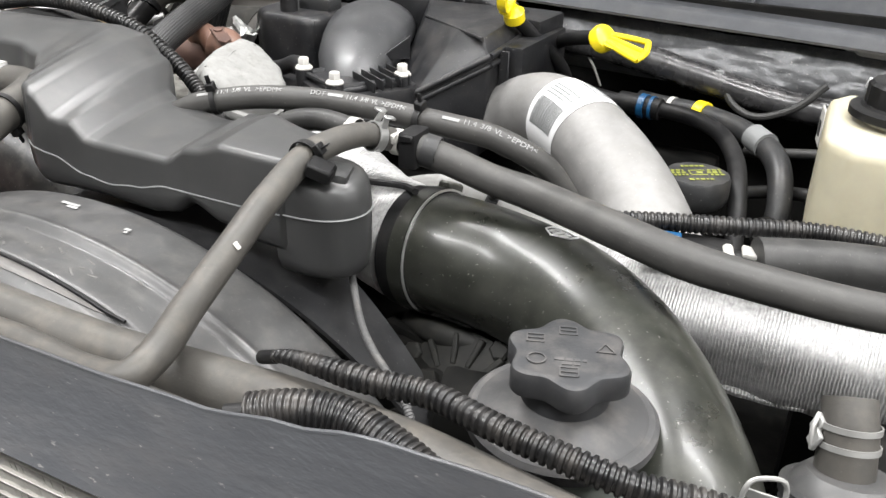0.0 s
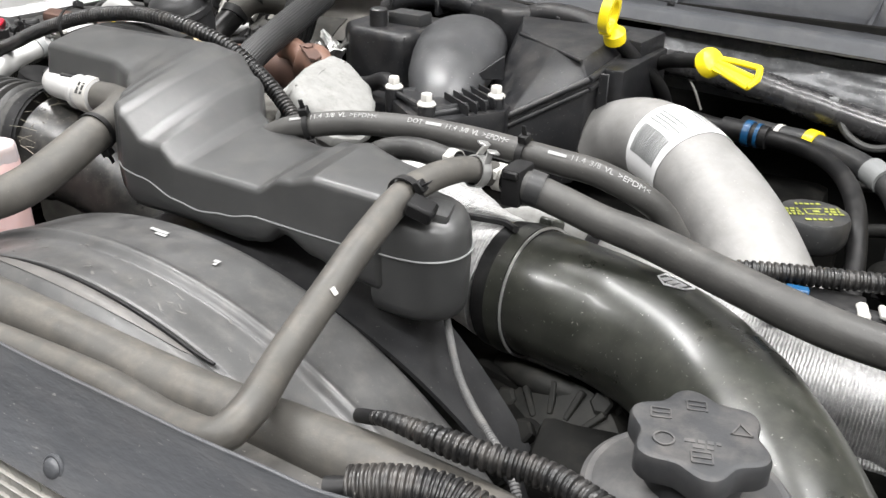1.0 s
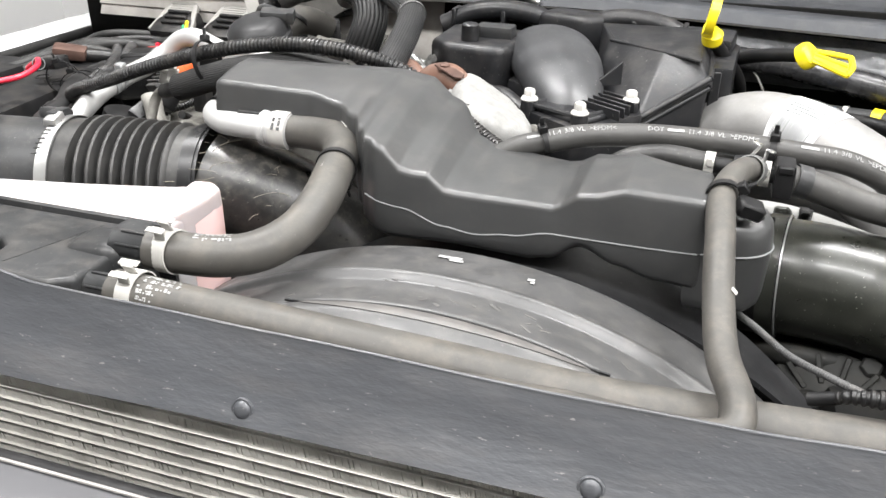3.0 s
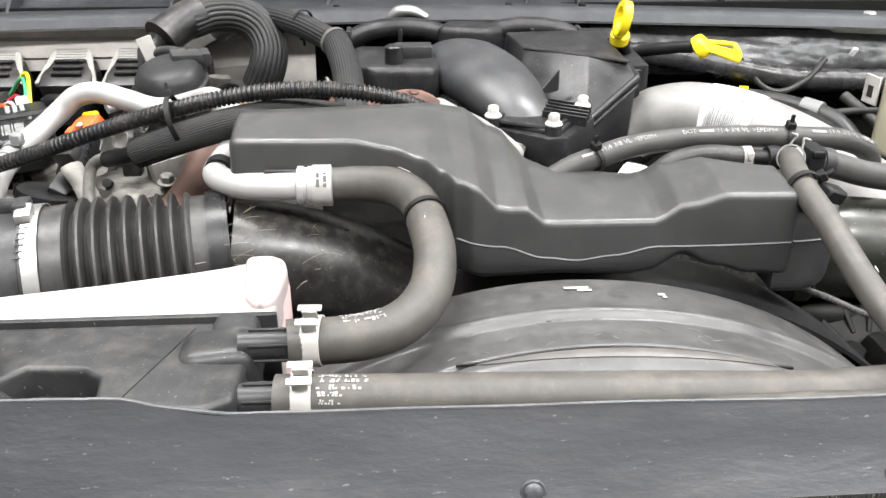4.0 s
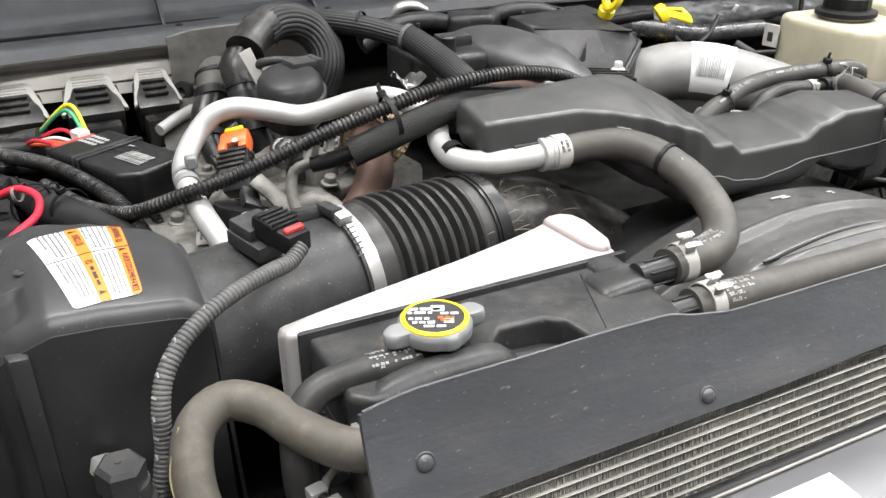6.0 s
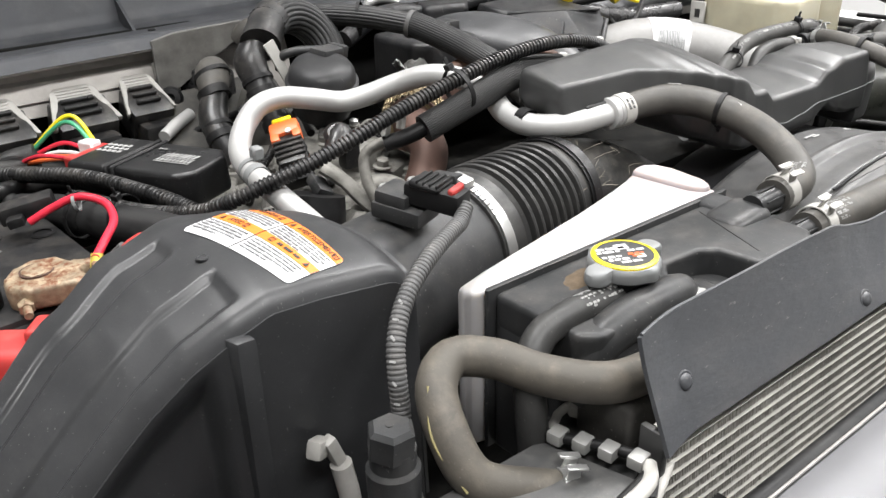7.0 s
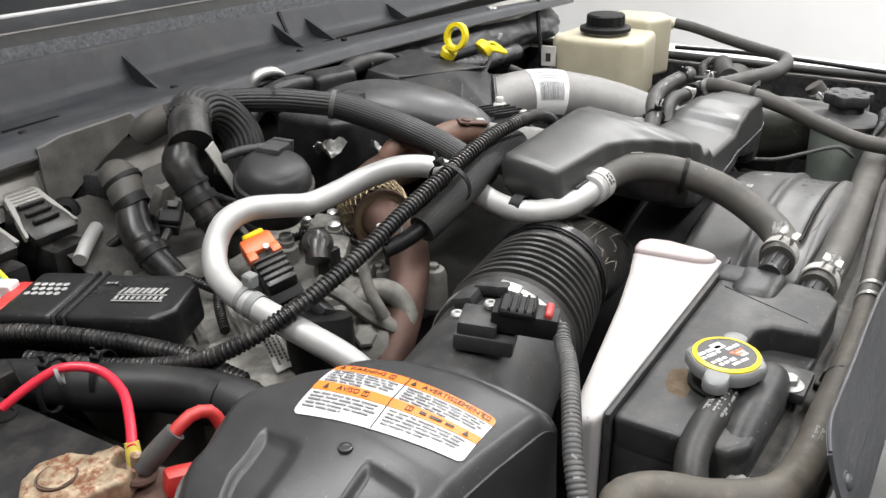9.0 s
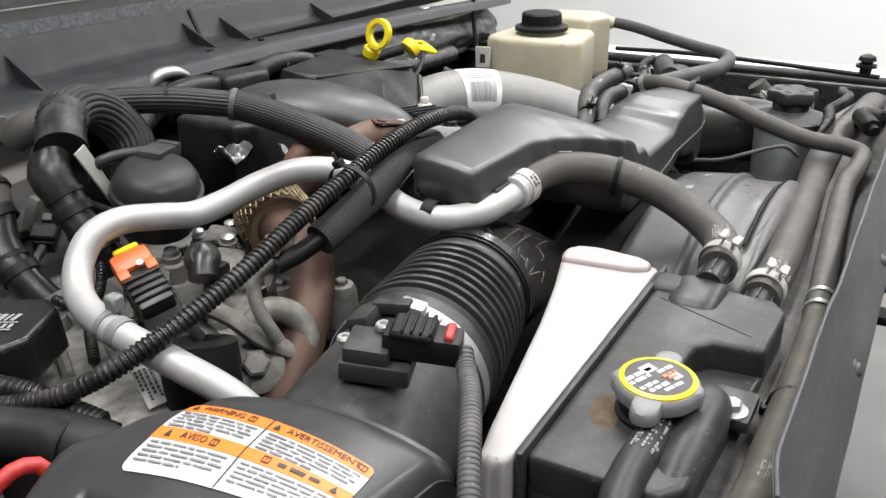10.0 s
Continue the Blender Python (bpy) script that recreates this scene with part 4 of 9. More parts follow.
part("seam", tube([(x, eased(B_FRONT, x) - 0.0008, eased(B_SEAM, x)) for x in steps(-0.04, 0.245, 40)], 0.0008, 6), M["cap_grey"], box, "pale moulding seam")
CHAMBER = [(0.236, 0.2440), (0.262, 0.2445), (0.281, 0.2495), (0.294, 0.2600), (0.2995, 0.2745), (0.2965, 0.2900), (0.2860, 0.3040), (0.2680, 0.3140), (0.236, 0.3200)]


def chamber_ring(z, inset):
    mid = V(0.266, 0.285, 0)
    return [mid + (V(x, y, 0) - mid) * (1 - inset / 0.034) + V(0, 0, z) for x, y in CHAMBER]


def chamber_line(z, out):
    pts = smooth_path([V(x, y, 0) for x, y in CHAMBER[:-1]], 0.004)
    mid = V(0.266, 0.285, 0)
    return [mid + (p - mid) * (1 + out / 0.034) + V(0, 0, z) for p, _ in pts]


bm = bmesh.new()
CHAMBER = [tuple(p.xy) for p in chamber_line(0.0, 0.0)] + [(0.250, 0.3185), (0.236, 0.3200)]
skin(bm, [chamber_ring(z, k) for z, k in ((1.0820, 0.024), (1.0825, 0.012), (1.0845, 0.0065), (1.089, 0.0032), (1.098, 0.0016), (1.120, 0.0006), (1.137, 0.0), (1.150, 0.0008), (1.157, 0.0025), (1.162, 0.0060), (1.1650, 0.012), (1.1660, 0.024))])
part("end_chamber", bm, M["box"], box, "rounded black end chamber")
part("chamber_seam", tube([p for p in chamber_line(1.1370, 0.0006)][:-2], 0.0008, 6, 0.004), M["cap_grey"], box, "pale moulding seam")
part("chamber_recess", block(0.020, 0.028, 0.016, Matrix.Translation((0.276, 0.275, 1.162)) @ pose(0, 0, 0, 0, 8, 20), 0.004), M["box"], box)
part("label_clip", block(0.062, 0.004, 0.006, Matrix.Translation((-0.165, 0.319, 1.178)), 0.001, 1), M["plastic"], box)

# ---- breather hose from the resonator to the front and along the deflector ----
BREATHER = [(0.283, 0.345, 1.172), (0.270, 0.318, 1.182), (0.257, 0.270, 1.180), (0.259, 0.215, 1.166), (0.263, 0.165, 1.147), (0.270, 0.115, 1.131), (0.282, 0.072, 1.124), (0.279, 0.052, 1.119), (0.250, 0.050, 1.113), (0.18, 0.056, 1.110), (0.05, 0.050, 1.108), (-0.07, 0.042, 1.106), (-0.165, 0.0358, 1.104)]
breather = thing("breather_hose", (0.27, 0.2, 1.1), "bent grey rubber breather hose running to the radiator top", "hose")
part("hose", tube(BREATHER, [0.0098] * 2 + [0.0108] * 6 + [0.0115] * 5, 20), M["rubber"], breather)
part("paint_dot", block(0.0035, 0.0055, 0.0008, place_z((0.2725, 0.1612, 1.1535), (0.7, -0.35, 0.62), (0, 1, 0)), 0.0003, 1), M["grip"], breather, "cream paint dab")
zip_tie(V(0.2575, 0.262, 1.179), (0.0, -1, -0.1), 0.0125, (0.9, -0.2, 0.6), breather, 0.006)
part("hose_clip", block(0.020, 0.016, 0.012, Matrix.Translation((0.277, 0.252, 1.176)) @ pose(0, 0, 0, 10, 20, 15), 0.002, 1), M["tie"], breather, "black plastic clip")
spring_clamp("hose_clamp", (0.276, 0.330, 1.178), (0.35, 0.9, -0.3), 0.0112, (0.3, 0, 1), M["steel"], breather, 0.008)
for q in (-0.125, -0.15):
    part("worm_clamp", band(V(q, 0.0378 - 0.06 * (-0.125 - q), 1.1048), (1, 0.06, 0.02), 0.0120, 0.006), M["steel"], breather, "thin steel band clamp")

# ---- coolant return hose that goes on round the tank ----
RETURN = [(-0.160, 0.0358, 1.104), (-0.25, 0.0335, 1.106), (-0.36, 0.0330, 1.108), (-0.43, 0.0340, 1.110), (-0.470, 0.043, 1.110), (-0.497, 0.076, 1.111), (-0.515, 0.108, 1.116), (-0.538, 0.123, 1.118), (-0.560, 0.112, 1.112), (-0.570, 0.088, 1.092), (-0.566, 0.066, 1.068), (-0.535, 0.047, 1.054), (-0.50, 0.03, 1.045)]
ret = thing("coolant_return_hose", (-0.5, 0.08, 1.05), "dusty grey rubber coolant hose looping round the tank end", "hose")
part("hose", tube(RETURN, [0.0112, 0.0120, 0.0132, 0.0138] + [0.0142] * 9, 24), M["rubber_dusty"], ret)
hose_print(RETURN, 0.0132, 0.235, 0.300, (-0.2, -0.1, 1), ret, 12, 2, 0.0026)
part("paint_stripe", tube([V(-0.560, 0.111, 1.113) + V(-0.0113, -0.005, 0.007), V(-0.570, 0.088, 1.092) + V(-0.0138, -0.001, 0.004), V(-0.566, 0.066, 1.068) + V(-0.0128, -0.007, 0.000)], 0.0010, 6), M["tan_mark"], ret, "thin yellow stripe")
spring_clamp("hose_clamp", (-0.515, 0.036, 1.049), (-0.9, 0.4, 0.2), 0.0142, (0, 0, 1), M["steel"], ret)

# ---- lower large hose along the shroud ----
LOWER = [(-0.165, 0.082, 1.113), (-0.10, 0.080, 1.112), (0.0, 0.084, 1.106), (0.10, 0.089, 1.099), (0.20, 0.094, 1.091), (0.30, 0.099, 1.090), (0.37, 0.096, 1.095), (0.44, 0.088, 1.098), (0.52, 0.078, 1.095), (0.66, 0.070, 1.085)]
lower = thing("radiator_hose", (0.1, 0.09, 1.07), "long dusty grey rubber radiator hose lying along the fan shroud", "hose", "radiator hoses")
part("hose", tube(LOWER, [0.0165, 0.0165, 0.0170, 0.0175, 0.0180, 0.0195, 0.0200, 0.0215, 0.023, 0.023], 26), M["rubber"], lower)
spring_clamp("hose_clamp", (-0.147, 0.0825, 1.1135), (1, 0, 0), 0.0172, (0.1, -0.35, 1), M["grip"], lower, 0.013)
single("white_plug", lathe([(0.0030, -0.060), (0.0030, -0.002), (0.0050, 0.0), (0.0050, 0.0014), (0.0030, 0.0026), (0.0010, 0.0028)], 20, (0.2095, 0.1393, 1.0831), (0.0, -0.10, 1)), M["paper"], "small white plastic plug set in the fan shroud", "plug")
hose_print(LOWER, 0.0166, 0.028, 0.060, (0.2, -0.15, 1), lower, 3, 3)
hose_print(LOWER, 0.0166, 0.030, 0.044, (0.2, -0.75, 0.6), lower, 4)

# ---- upper hose from the pipe nut to the tank ----
UPPER = [(-0.150, 0.318, 1.166), (-0.115, 0.316, 1.168), (-0.085, 0.303, 1.170), (-0.066, 0.275, 1.169), (-0.058, 0.240, 1.163), (-0.054, 0.205, 1.152), (-0.060, 0.172, 1.139), (-0.078, 0.146, 1.131), (-0.105, 0.130, 1.129), (-0.160, 0.121, 1.131)]
upper = thing("radiator_hose", (-0.08, 0.22, 1.1), "S-bent dark rubber hose from an aluminium pipe to the coolant tank", "hose", "radiator hoses")
part("hose", tube(UPPER, [0.0155, 0.0158] + [0.0165] * 8, 24), M["rubber"], upper)
spring_clamp("hose_clamp", (-0.142, 0.1235, 1.1305), (1, -0.1, 0.03), 0.0168, (0, -0.3, 1), M["grip"], upper, 0.013)
zip_tie(V(-0.0595, 0.25, 1.1655), (0.25, -1, -0.15), 0.0168, (0.3, 0.2, -1), upper, 0.005)
hose_print(UPPER, 0.0166, 0.262, 0.296, (0.1, 0.1, 1), upper, 5, 3)
hose_print(UPPER, 0.0166, 0.266, 0.296, (0.2, 0.5, 1), upper, 6)
part("scratch_mark", tube([(-0.092, 0.318, 1.1855), (-0.083, 0.310, 1.1862), (-0.070, 0.296, 1.1855)], 0.0005, 5), M["grip"], upper, "pale crayon scratch")
part("paint_dab", block(0.003, 0.006, 0.0008, place_z((-0.0615, 0.228, 1.1755), (-0.4, -0.3, 0.9)), 0.0003, 1), M["grip"], upper, "cream paint dab")

# ---- coolant expansion tank ----
tank = thing("coolant_tank", (-0.33, 0.13, 0.95), "coolant expansion tank with black front shell and milky white rear shell", "tank")
BLACK = [(-0.466, 0.160), (-0.464, 0.078), (-0.450, 0.066), (-0.345, 0.062), (-0.277, 0.057), (-0.205, 0.055), (-0.188, 0.066), (-0.184, 0.150), (-0.186, 0.160)]
NOTCHED = [(-0.466, 0.160), (-0.464, 0.078), (-0.450, 0.066), (-0.348, 0.063), (-0.342, 0.096), (-0.330, 0.107), (-0.292, 0.104), (-0.279, 0.094), (-0.274, 0.057), (-0.205, 0.055), (-0.188, 0.066), (-0.184, 0.150), (-0.186, 0.160)]
shell = part("front_shell", prism(BLACK, 0.985, 1.104, 0.004, 3), M["plastic"], tank, "black plastic half of the tank")
part("shell_top", prism(NOTCHED, 1.096, 1.127, 0.006, 4), M["plastic"], tank, "black tank top with a deep moulded recess")
part("top_ridge", block(0.034, 0.060, 0.024, Matrix.Translation((-0.200, 0.138, 1.120)), 0.011, 4), M["plastic"], tank)
part("mould_line", tube([(-0.228, 0.150, 1.1268), (-0.258, 0.071, 1.1266)], 0.0008, 6), M["tie"], tank, "straight moulded crease")
WHITE = [(-0.470, 0.1655), (-0.480, 0.168), (-0.4850, 0.175), (-0.482, 0.185), (-0.450, 0.193), (-0.39, 0.205), (-0.31, 0.221), (-0.245, 0.237), (-0.205, 0.249), (-0.186, 0.251), (-0.174, 0.243), (-0.170, 0.225), (-0.174, 0.190), (-0.176, 0.1655)]
part("rear_shell", prism(WHITE, 0.985, 1.128, 0.007, 5), M["white_plastic"], tank, "milky white translucent half of the tank")
part("raised_tip", prism([(-0.206, 0.2475), (-0.198, 0.2500), (-0.186, 0.2512), (-0.1738, 0.2435), (-0.1698, 0.225), (-0.1730, 0.185), (-0.180, 0.172), (-0.190, 0.172), (-0.198, 0.185)], 1.100, 1.1345, 0.0065, 5), M["pink_pale"], tank, "raised white end with a pink coolant tint")
part("tinted_end", prism([(-0.222, 0.2430), (-0.205, 0.2494), (-0.186, 0.2514), (-0.1736, 0.2437), (-0.1696, 0.225), (-0.1735, 0.190), (-0.1756, 0.1662), (-0.222, 0.1662)], 1.090, 1.1286, 0.0072, 5), M["pink_pale"], tank, "white end with a faint pink coolant tint")
part("coolant_tint", prism([(-0.205, 0.2500), (-0.186, 0.2518), (-0.1735, 0.2440), (-0.1690, 0.225), (-0.1728, 0.190), (-0.190, 0.190)], 1.00, 1.120, 0.004, 2), M["pink_plastic"], tank, "pink coolant showing through")
part("weld_flange", prism([(-0.4720, 0.1600), (-0.4730, 0.1630), (-0.4705, 0.1652), (-0.180, 0.1660), (-0.172, 0.1655), (-0.1715, 0.1610), (-0.180, 0.1600)], 0.985, 1.1305, 0.0012, 2), M["plastic"], tank, "thin black welded flange")
for sy, sz, r in ((0.121, 1.130, 0.0115), (0.082, 1.113, 0.0115)):
    sp = part("spout", joined(lathe([(r, 0), (r, 0.040), (r + 0.0015, 0.042), (r + 0.0015, 0.045)], 20, (-0.192, sy, sz), (1, 0, 0)), *[block(0.034, 0.0016, 0.026, Matrix.Translation((-0.168, sy, sz)) @ pose(0, 0, 0, a, 0, 0), 0.0003, 1) for a in (0, 60, 120)]), M["plastic"], tank)
part("spout_boss", block(0.056, 0.046, 0.040, Matrix.Translation((-0.207, 0.125, 1.1135)) @ pose(0, 0, 0, 0, -6, 0), 0.017, 6), M["plastic"], tank)
part("filler_neck", lathe([(0.026, 1.118), (0.026, 1.130), (0.023, 1.131), (0.023, 1.140)], 30, (-0.386, 0.105, 0)), M["tie"], tank)
part("overflow_barrel", tube([(-0.338, 0.080, 1.108), (-0.352, 0.078, 1.119), (-0.378, 0.076, 1.122), (-0.412, 0.077, 1.120), (-0.440, 0.078, 1.112), (-0.452, 0.078, 1.100)], [0.0120, 0.0155, 0.0165, 0.0165, 0.0155, 0.012], 24), M["plastic"], tank, "rounded moulded barrel beside the neck")
bm = sheet(steps(-1, 1, 18), steps(-1, 1, 14), lambda u, v: (-0.400 + 0.024 * u + 0.006 * v, 0.133 + 0.015 * v, 1.1273 + 0.0022 * max(0.0, 1 - u * u - v * v) + 0.0008 * noise.noise(V(u * 3, v * 3, 2.0)) - 0.0012), 0.0004)
part("dirt_patch", bm, M["silt"], tank, "brown dried dirt beside the cap")


def lobed_cap(place, z0):
    """A cap with two broad ears and two lesser ones, its rim rounded."""
    bm = bmesh.new()
    rings = []
    for q, h in ((0.90, 0.0), (0.985, 0.0010), (1.0, 0.0030), (1.0, 0.0070), (0.985, 0.0095), (0.93, 0.0112), (0.80, 0.0118), (0.20, 0.0123)):
        ring = []
        for k in range(96):
            a = 2 * math.pi * k / 96
            r = 0.0275
            for lobe_a, far in ((0.06, 0.0318), (3.20, 0.0318), (1.75, 0.0205), (4.75, 0.0205)):
                off = math.remainder(a - lobe_a, 2 * math.pi)
                if abs(off) < 1.2 and 0.0092 ** 2 > (far * math.sin(off)) ** 2:
                    r = max(r, far * math.cos(off) + math.sqrt(0.0092 ** 2 - (far * math.sin(off)) ** 2))
            rr = r * q
            ring.append(V(place[0] + rr * math.cos(a), place[1] + rr * math.sin(a), z0 + h))
        rings.append(ring)
    return skin(bm, rings)


capp = part("pressure_cap", lobed_cap((-0.386, 0.105), 1.1408), M["cap_grey"], tank, "grey two-eared pressure cap")
CAPM = Matrix.Translation((-0.386, 0.105, 1.1540)) @ pose(0, 0, 0, 0, 0, -25) @ Matrix.Diagonal((1.0, 1.0, 1, 1))
part("label_ring", lathe([(0.0215, 1.1528), (0.0248, 1.1520), (0.0248, 1.1535), (0.0215, 1.1543), (0.0215, 1.1528)], 44, (-0.386, 0.105, 0), caps=False), M["yellow"], capp, "yellow printed ring")
part("label_disc", lathe([(0.0216, 1.1528), (0.0216, 1.15405), (0.002, 1.1541)], 44, (-0.386, 0.105, 0)), M["ink"], capp, "black printed disc")
part("label_print", joined(bars([(-0.019, 0.004, 0.010), (-0.020, -0.002, 0.005), (0.004, 0.017, 0.004), (-0.019, -0.004, -0.003), (-0.008, 0.008, -0.013), (-0.016, 0.000, -0.008)], CAPM, 0.0034, 0.0005, 5),
                           block(0.010, 0.008, 0.0005, CAPM @ Matrix.Translation((0.002, 0.011, 0)), 0), block(0.007, 0.006, 0.0005, CAPM @ Matrix.Translation((0.010, -0.006, 0)), 0)), M["paper"], capp, "white warning print", False)
part("label_triangle", joined(bars([(0.002, 0.014, -0.002), (0.004, 0.012, -0.0055)], CAPM @ Matrix.Translation((0, 0, 0.0003)), 0.003, 0.0005, 8)), M["orange"], capp, "red warning print", False)
for lz in (1.085, 1.045):
    part("level_mark", block(0.003, 0.042, 0.003, Matrix.Translation((-0.4645, 0.118, lz)), 0.001, 1), M["plastic"], tank)
part("level_text", lettering("COLD FILL", 0.0085, Matrix.Translation((-0.4650, 0.118, 1.072)) @ pose(0, 0, 0, 90, 0, -90), 0.0012), M["plastic"], tank, "raised moulded lettering", False)
part("level_text", lettering("RANGE", 0.011, Matrix.Translation((-0.4650, 0.120, 1.060)) @ pose(0, 0, 0, 90, 0, -90), 0.0012), M["plastic"], tank, "raised moulded lettering", False)
part("bolt_washer", lathe([(0.0040, 1.0950), (0.0165, 1.0950), (0.0165, 1.0972), (0.0060, 1.0976)], 28, (-0.460, 0.070, 0)), M["grip"], tank, "pale round washer")
part("mounting_bolt", joined(hex_bolt((-0.460, 0.070, 1.0976), (0, 0, 1), 0.013, 0.009, flange=0.010)), M["clamp_grey"], tank, "silver bolt")
part("bolt_tab", joined(prism([(-0.482, 0.056), (-0.44, 0.056), (-0.44, 0.09), (-0.482, 0.09)], 1.086, 1.095, 0.002, 1)), M["plastic"], tank)
part("bolt_tab", block(0.040, 0.030, 0.010, Matrix.Translation((-0.335, 0.066, 1.112)), 0.003, 2), M["plastic"], tank)
part("mounting_bolt", hex_bolt((-0.345, 0.064, 1.118), (0, 0, 1), 0.011, 0.007, flange=0.011), M["clamp_grey"], tank, "silver bolt on a moulded tab")

# ---- overflow hose under the cap ----
OVER = [(-0.390, 0.099, 1.127), (-0.415, 0.098, 1.128), (-0.450, 0.099, 1.128), (-0.480, 0.097, 1.124), (-0.497, 0.090, 1.108), (-0.502, 0.082, 1.080), (-0.500, 0.078, 1.03)]
over = thing("overflow_hose", (-0.45, 0.095, 1.1), "short black rubber overflow hose leaving the tank filler neck", "hose")
part("hose", tube(OVER, 0.0114, 22), M["rubber_dark"], over)
hose_print(OVER, 0.0115, 0.006, 0.052, (-0.15, -0.30, 1), over, 7, 3, 0.0044)
hose_print(OVER, 0.0115, 0.012, 0.030, (-0.15, 0.25, 1), over, 9, 1, 0.0044)

def loom_run(pts, r, pitch, depth, label, start=1.0):
    """A corrugated sleeve over a bundle of wires that shows at its ends."""
    t = thing("wiring_loom", pts[len(pts) // 2], label, "wiring loom", "wiring looms")
    part("conduit", ribbed(pts, r, pitch, depth, start=start), M["loom"], t)
    a, b, c, d = V(*pts[0]), V(*pts[1]), V(*pts[-2]), V(*pts[-1])
    part("wire_end", tube([a - (b - a).normalized() * 0.012, a, a.lerp(b, 0.3)], r * 0.55, 10), M["tie"], t, "bundle of wires at the sleeve's end")
    part("wire_end", tube([d.lerp(c, 0.3), d, d + (d - c).normalized() * 0.012], r * 0.55, 10), M["tie"], t, "bundle of wires at the sleeve's end")



# ---- corrugated looms by the front ----
FLOOM = [(0.335, 0.112, 1.116), (0.349, 0.108, 1.123), (0.403, 0.107, 1.126), (0.444, 0.112, 1.126), (0.483, 0.103, 1.127), (0.518, 0.099, 1.126), (0.555, 0.100, 1.122), (0.60, 0.112, 1.115), (0.68, 0.12, 1.10)]
loom_run(FLOOM, 0.0080, 0.0048, 0.0026, "black corrugated wiring loom lying over the radiator hose", start=0.45)
FLOOM2 = [(0.368, 0.050, 1.128), (0.389, 0.060, 1.131), (0.415, 0.068, 1.130), (0.445, 0.066, 1.124), (0.475, 0.060, 1.116), (0.54, 0.052, 1.10)]
loom_run(FLOOM2, 0.0120, 0.0038, 0.0022, "thick black corrugated wiring loom tucked beside the radiator hose")


# ---- intake duct: air box, sensor tube, bellows, elbow ----
duct = thing("intake_duct", (-0.36, 0.27, 1.05), "black rubber air intake duct with ribbed bellows and steel clamps", "duct")
AX = [V(-0.552, 0.256, 1.084), V(-0.50, 0.272, 1.088), V(-0.393, 0.2962, 1.0932), V(-0.238, 0.325, 1.096), V(-0.165, 0.336, 1.078), V(-0.085, 0.340, 1.040), V(-0.01, 0.34, 0.99)]
part("sensor_tube", tube([AX[0], AX[1], AX[2] + V(0.01, 0.002, 0)], [0.070, 0.0675, 0.0600], 44), M["plastic"], duct, "smooth black plastic air tube")
w = (AX[3] - AX[2]).normalized()


def bellows():
    prof = [(0.0612, 0.0), (0.0638, 0.001), (0.0638, 0.014), (0.0620, 0.016), (0.0625, 0.034), (0.0655, 0.037)]
    n, x = 8, 0.037
    for k in range(n):
        p = 0.0124
        r = 0.0668 - 0.0007 * k
        prof += [(r - 0.0105, x + 0.0018), (r - 0.0120, x + 0.0040), (r - 0.0105, x + 0.0062), (r - 0.0012, x + 0.0076), (r, x + 0.0094), (r - 0.0010, x + 0.0112)]
        x += p
    prof += [(0.0575, x + 0.001), (0.0575, x + 0.018), (0.054, x + 0.019)]
    return lathe(prof, 64, AX[2] - w * 0.004, w)


part("bellows", bellows(), M["bellows"], duct, "ribbed black rubber bellows")
part("elbow", tube(AX[3:], [0.0550, 0.0535, 0.050, 0.048], 40), M["elbow_gloss"], duct, "shiny black plastic elbow under cobwebs and dust")
part("steel_clamp", joined(band(AX[2] + w * 0.006, w, 0.0641, 0.0125, seg=56), block(0.014, 0.020, 0.011, place_z(AX[2] + w * 0.006 + V(-0.004, -0.010, 0.0655), (0, -0.2, 1), (0.98, 0.2, 0)), 0.003, 2)), M["steel"], duct, "polished steel band clamp")
part("black_clamp", joined(band(AX[3] - w * 0.003, w, 0.0590, 0.018, seg=56), band(AX[3] - w * 0.003, w, 0.0604, 0.011, seg=56)), M["module"], duct, "glossy black band clamp")
part("clamp_lug", joined(block(0.030, 0.018, 0.012, place_z(AX[2] + V(-0.020, 0.018, 0.0620), (0, 0.3, 1), (0.98, 0.2, 0)), 0.004, 2), block(0.012, 0.03, 0.010, place_z(AX[2] + V(-0.004, 0.004, 0.0672), (0, 0.1, 1), (0.98, 0.2, 0)), 0.003, 2)), M["plastic"], duct)
for k in range(9):
    a = radians(-8 - 5.0 * k)
    part("worm_slot", block(0.0075, 0.0013, 0.0010, place_z(AX[2] + w * 0.006 + V(0.0, math.sin(a), math.cos(a)) * 0.0654, (0.0, math.sin(a), math.cos(a)), w), 0.0003, 1), M["ink"], duct)
rnd = random.Random(23)
bm = bmesh.new()
for k in range(40):
    f, a = rnd.uniform(0.0, 0.75), rnd.uniform(-75, 10)
    c = AX[3].lerp(AX[4], f) if f < 0.5 else AX[4].lerp(AX[5], f - 0.5)
    p = c + V(0, math.sin(radians(a)), math.cos(radians(a))) * 0.0556
    q = p + V(rnd.uniform(-0.03, 0.03), rnd.uniform(-0.02, 0.02), rnd.uniform(-0.012, 0.010))
    off = q - c
    off = V(off.x, off.y, off.z) * max(1.0, 0.0562 / max(0.01, math.hypot(off.y, off.z)))
    tube([p, (p + c + off) / 2 + V(0, -0.0006, 0.0016), c + off], rnd.uniform(0.0002, 0.00042), 4, 0.02, bm)
tagged(part("cobweb", bm, M["web"], duct, "dusty cobweb strands", smooth=False), kind="stuff")

maf = thing("air_flow_sensor", (-0.46, 0.25, 1.16), "black air flow sensor with red locking tab on the intake tube", "sensor")
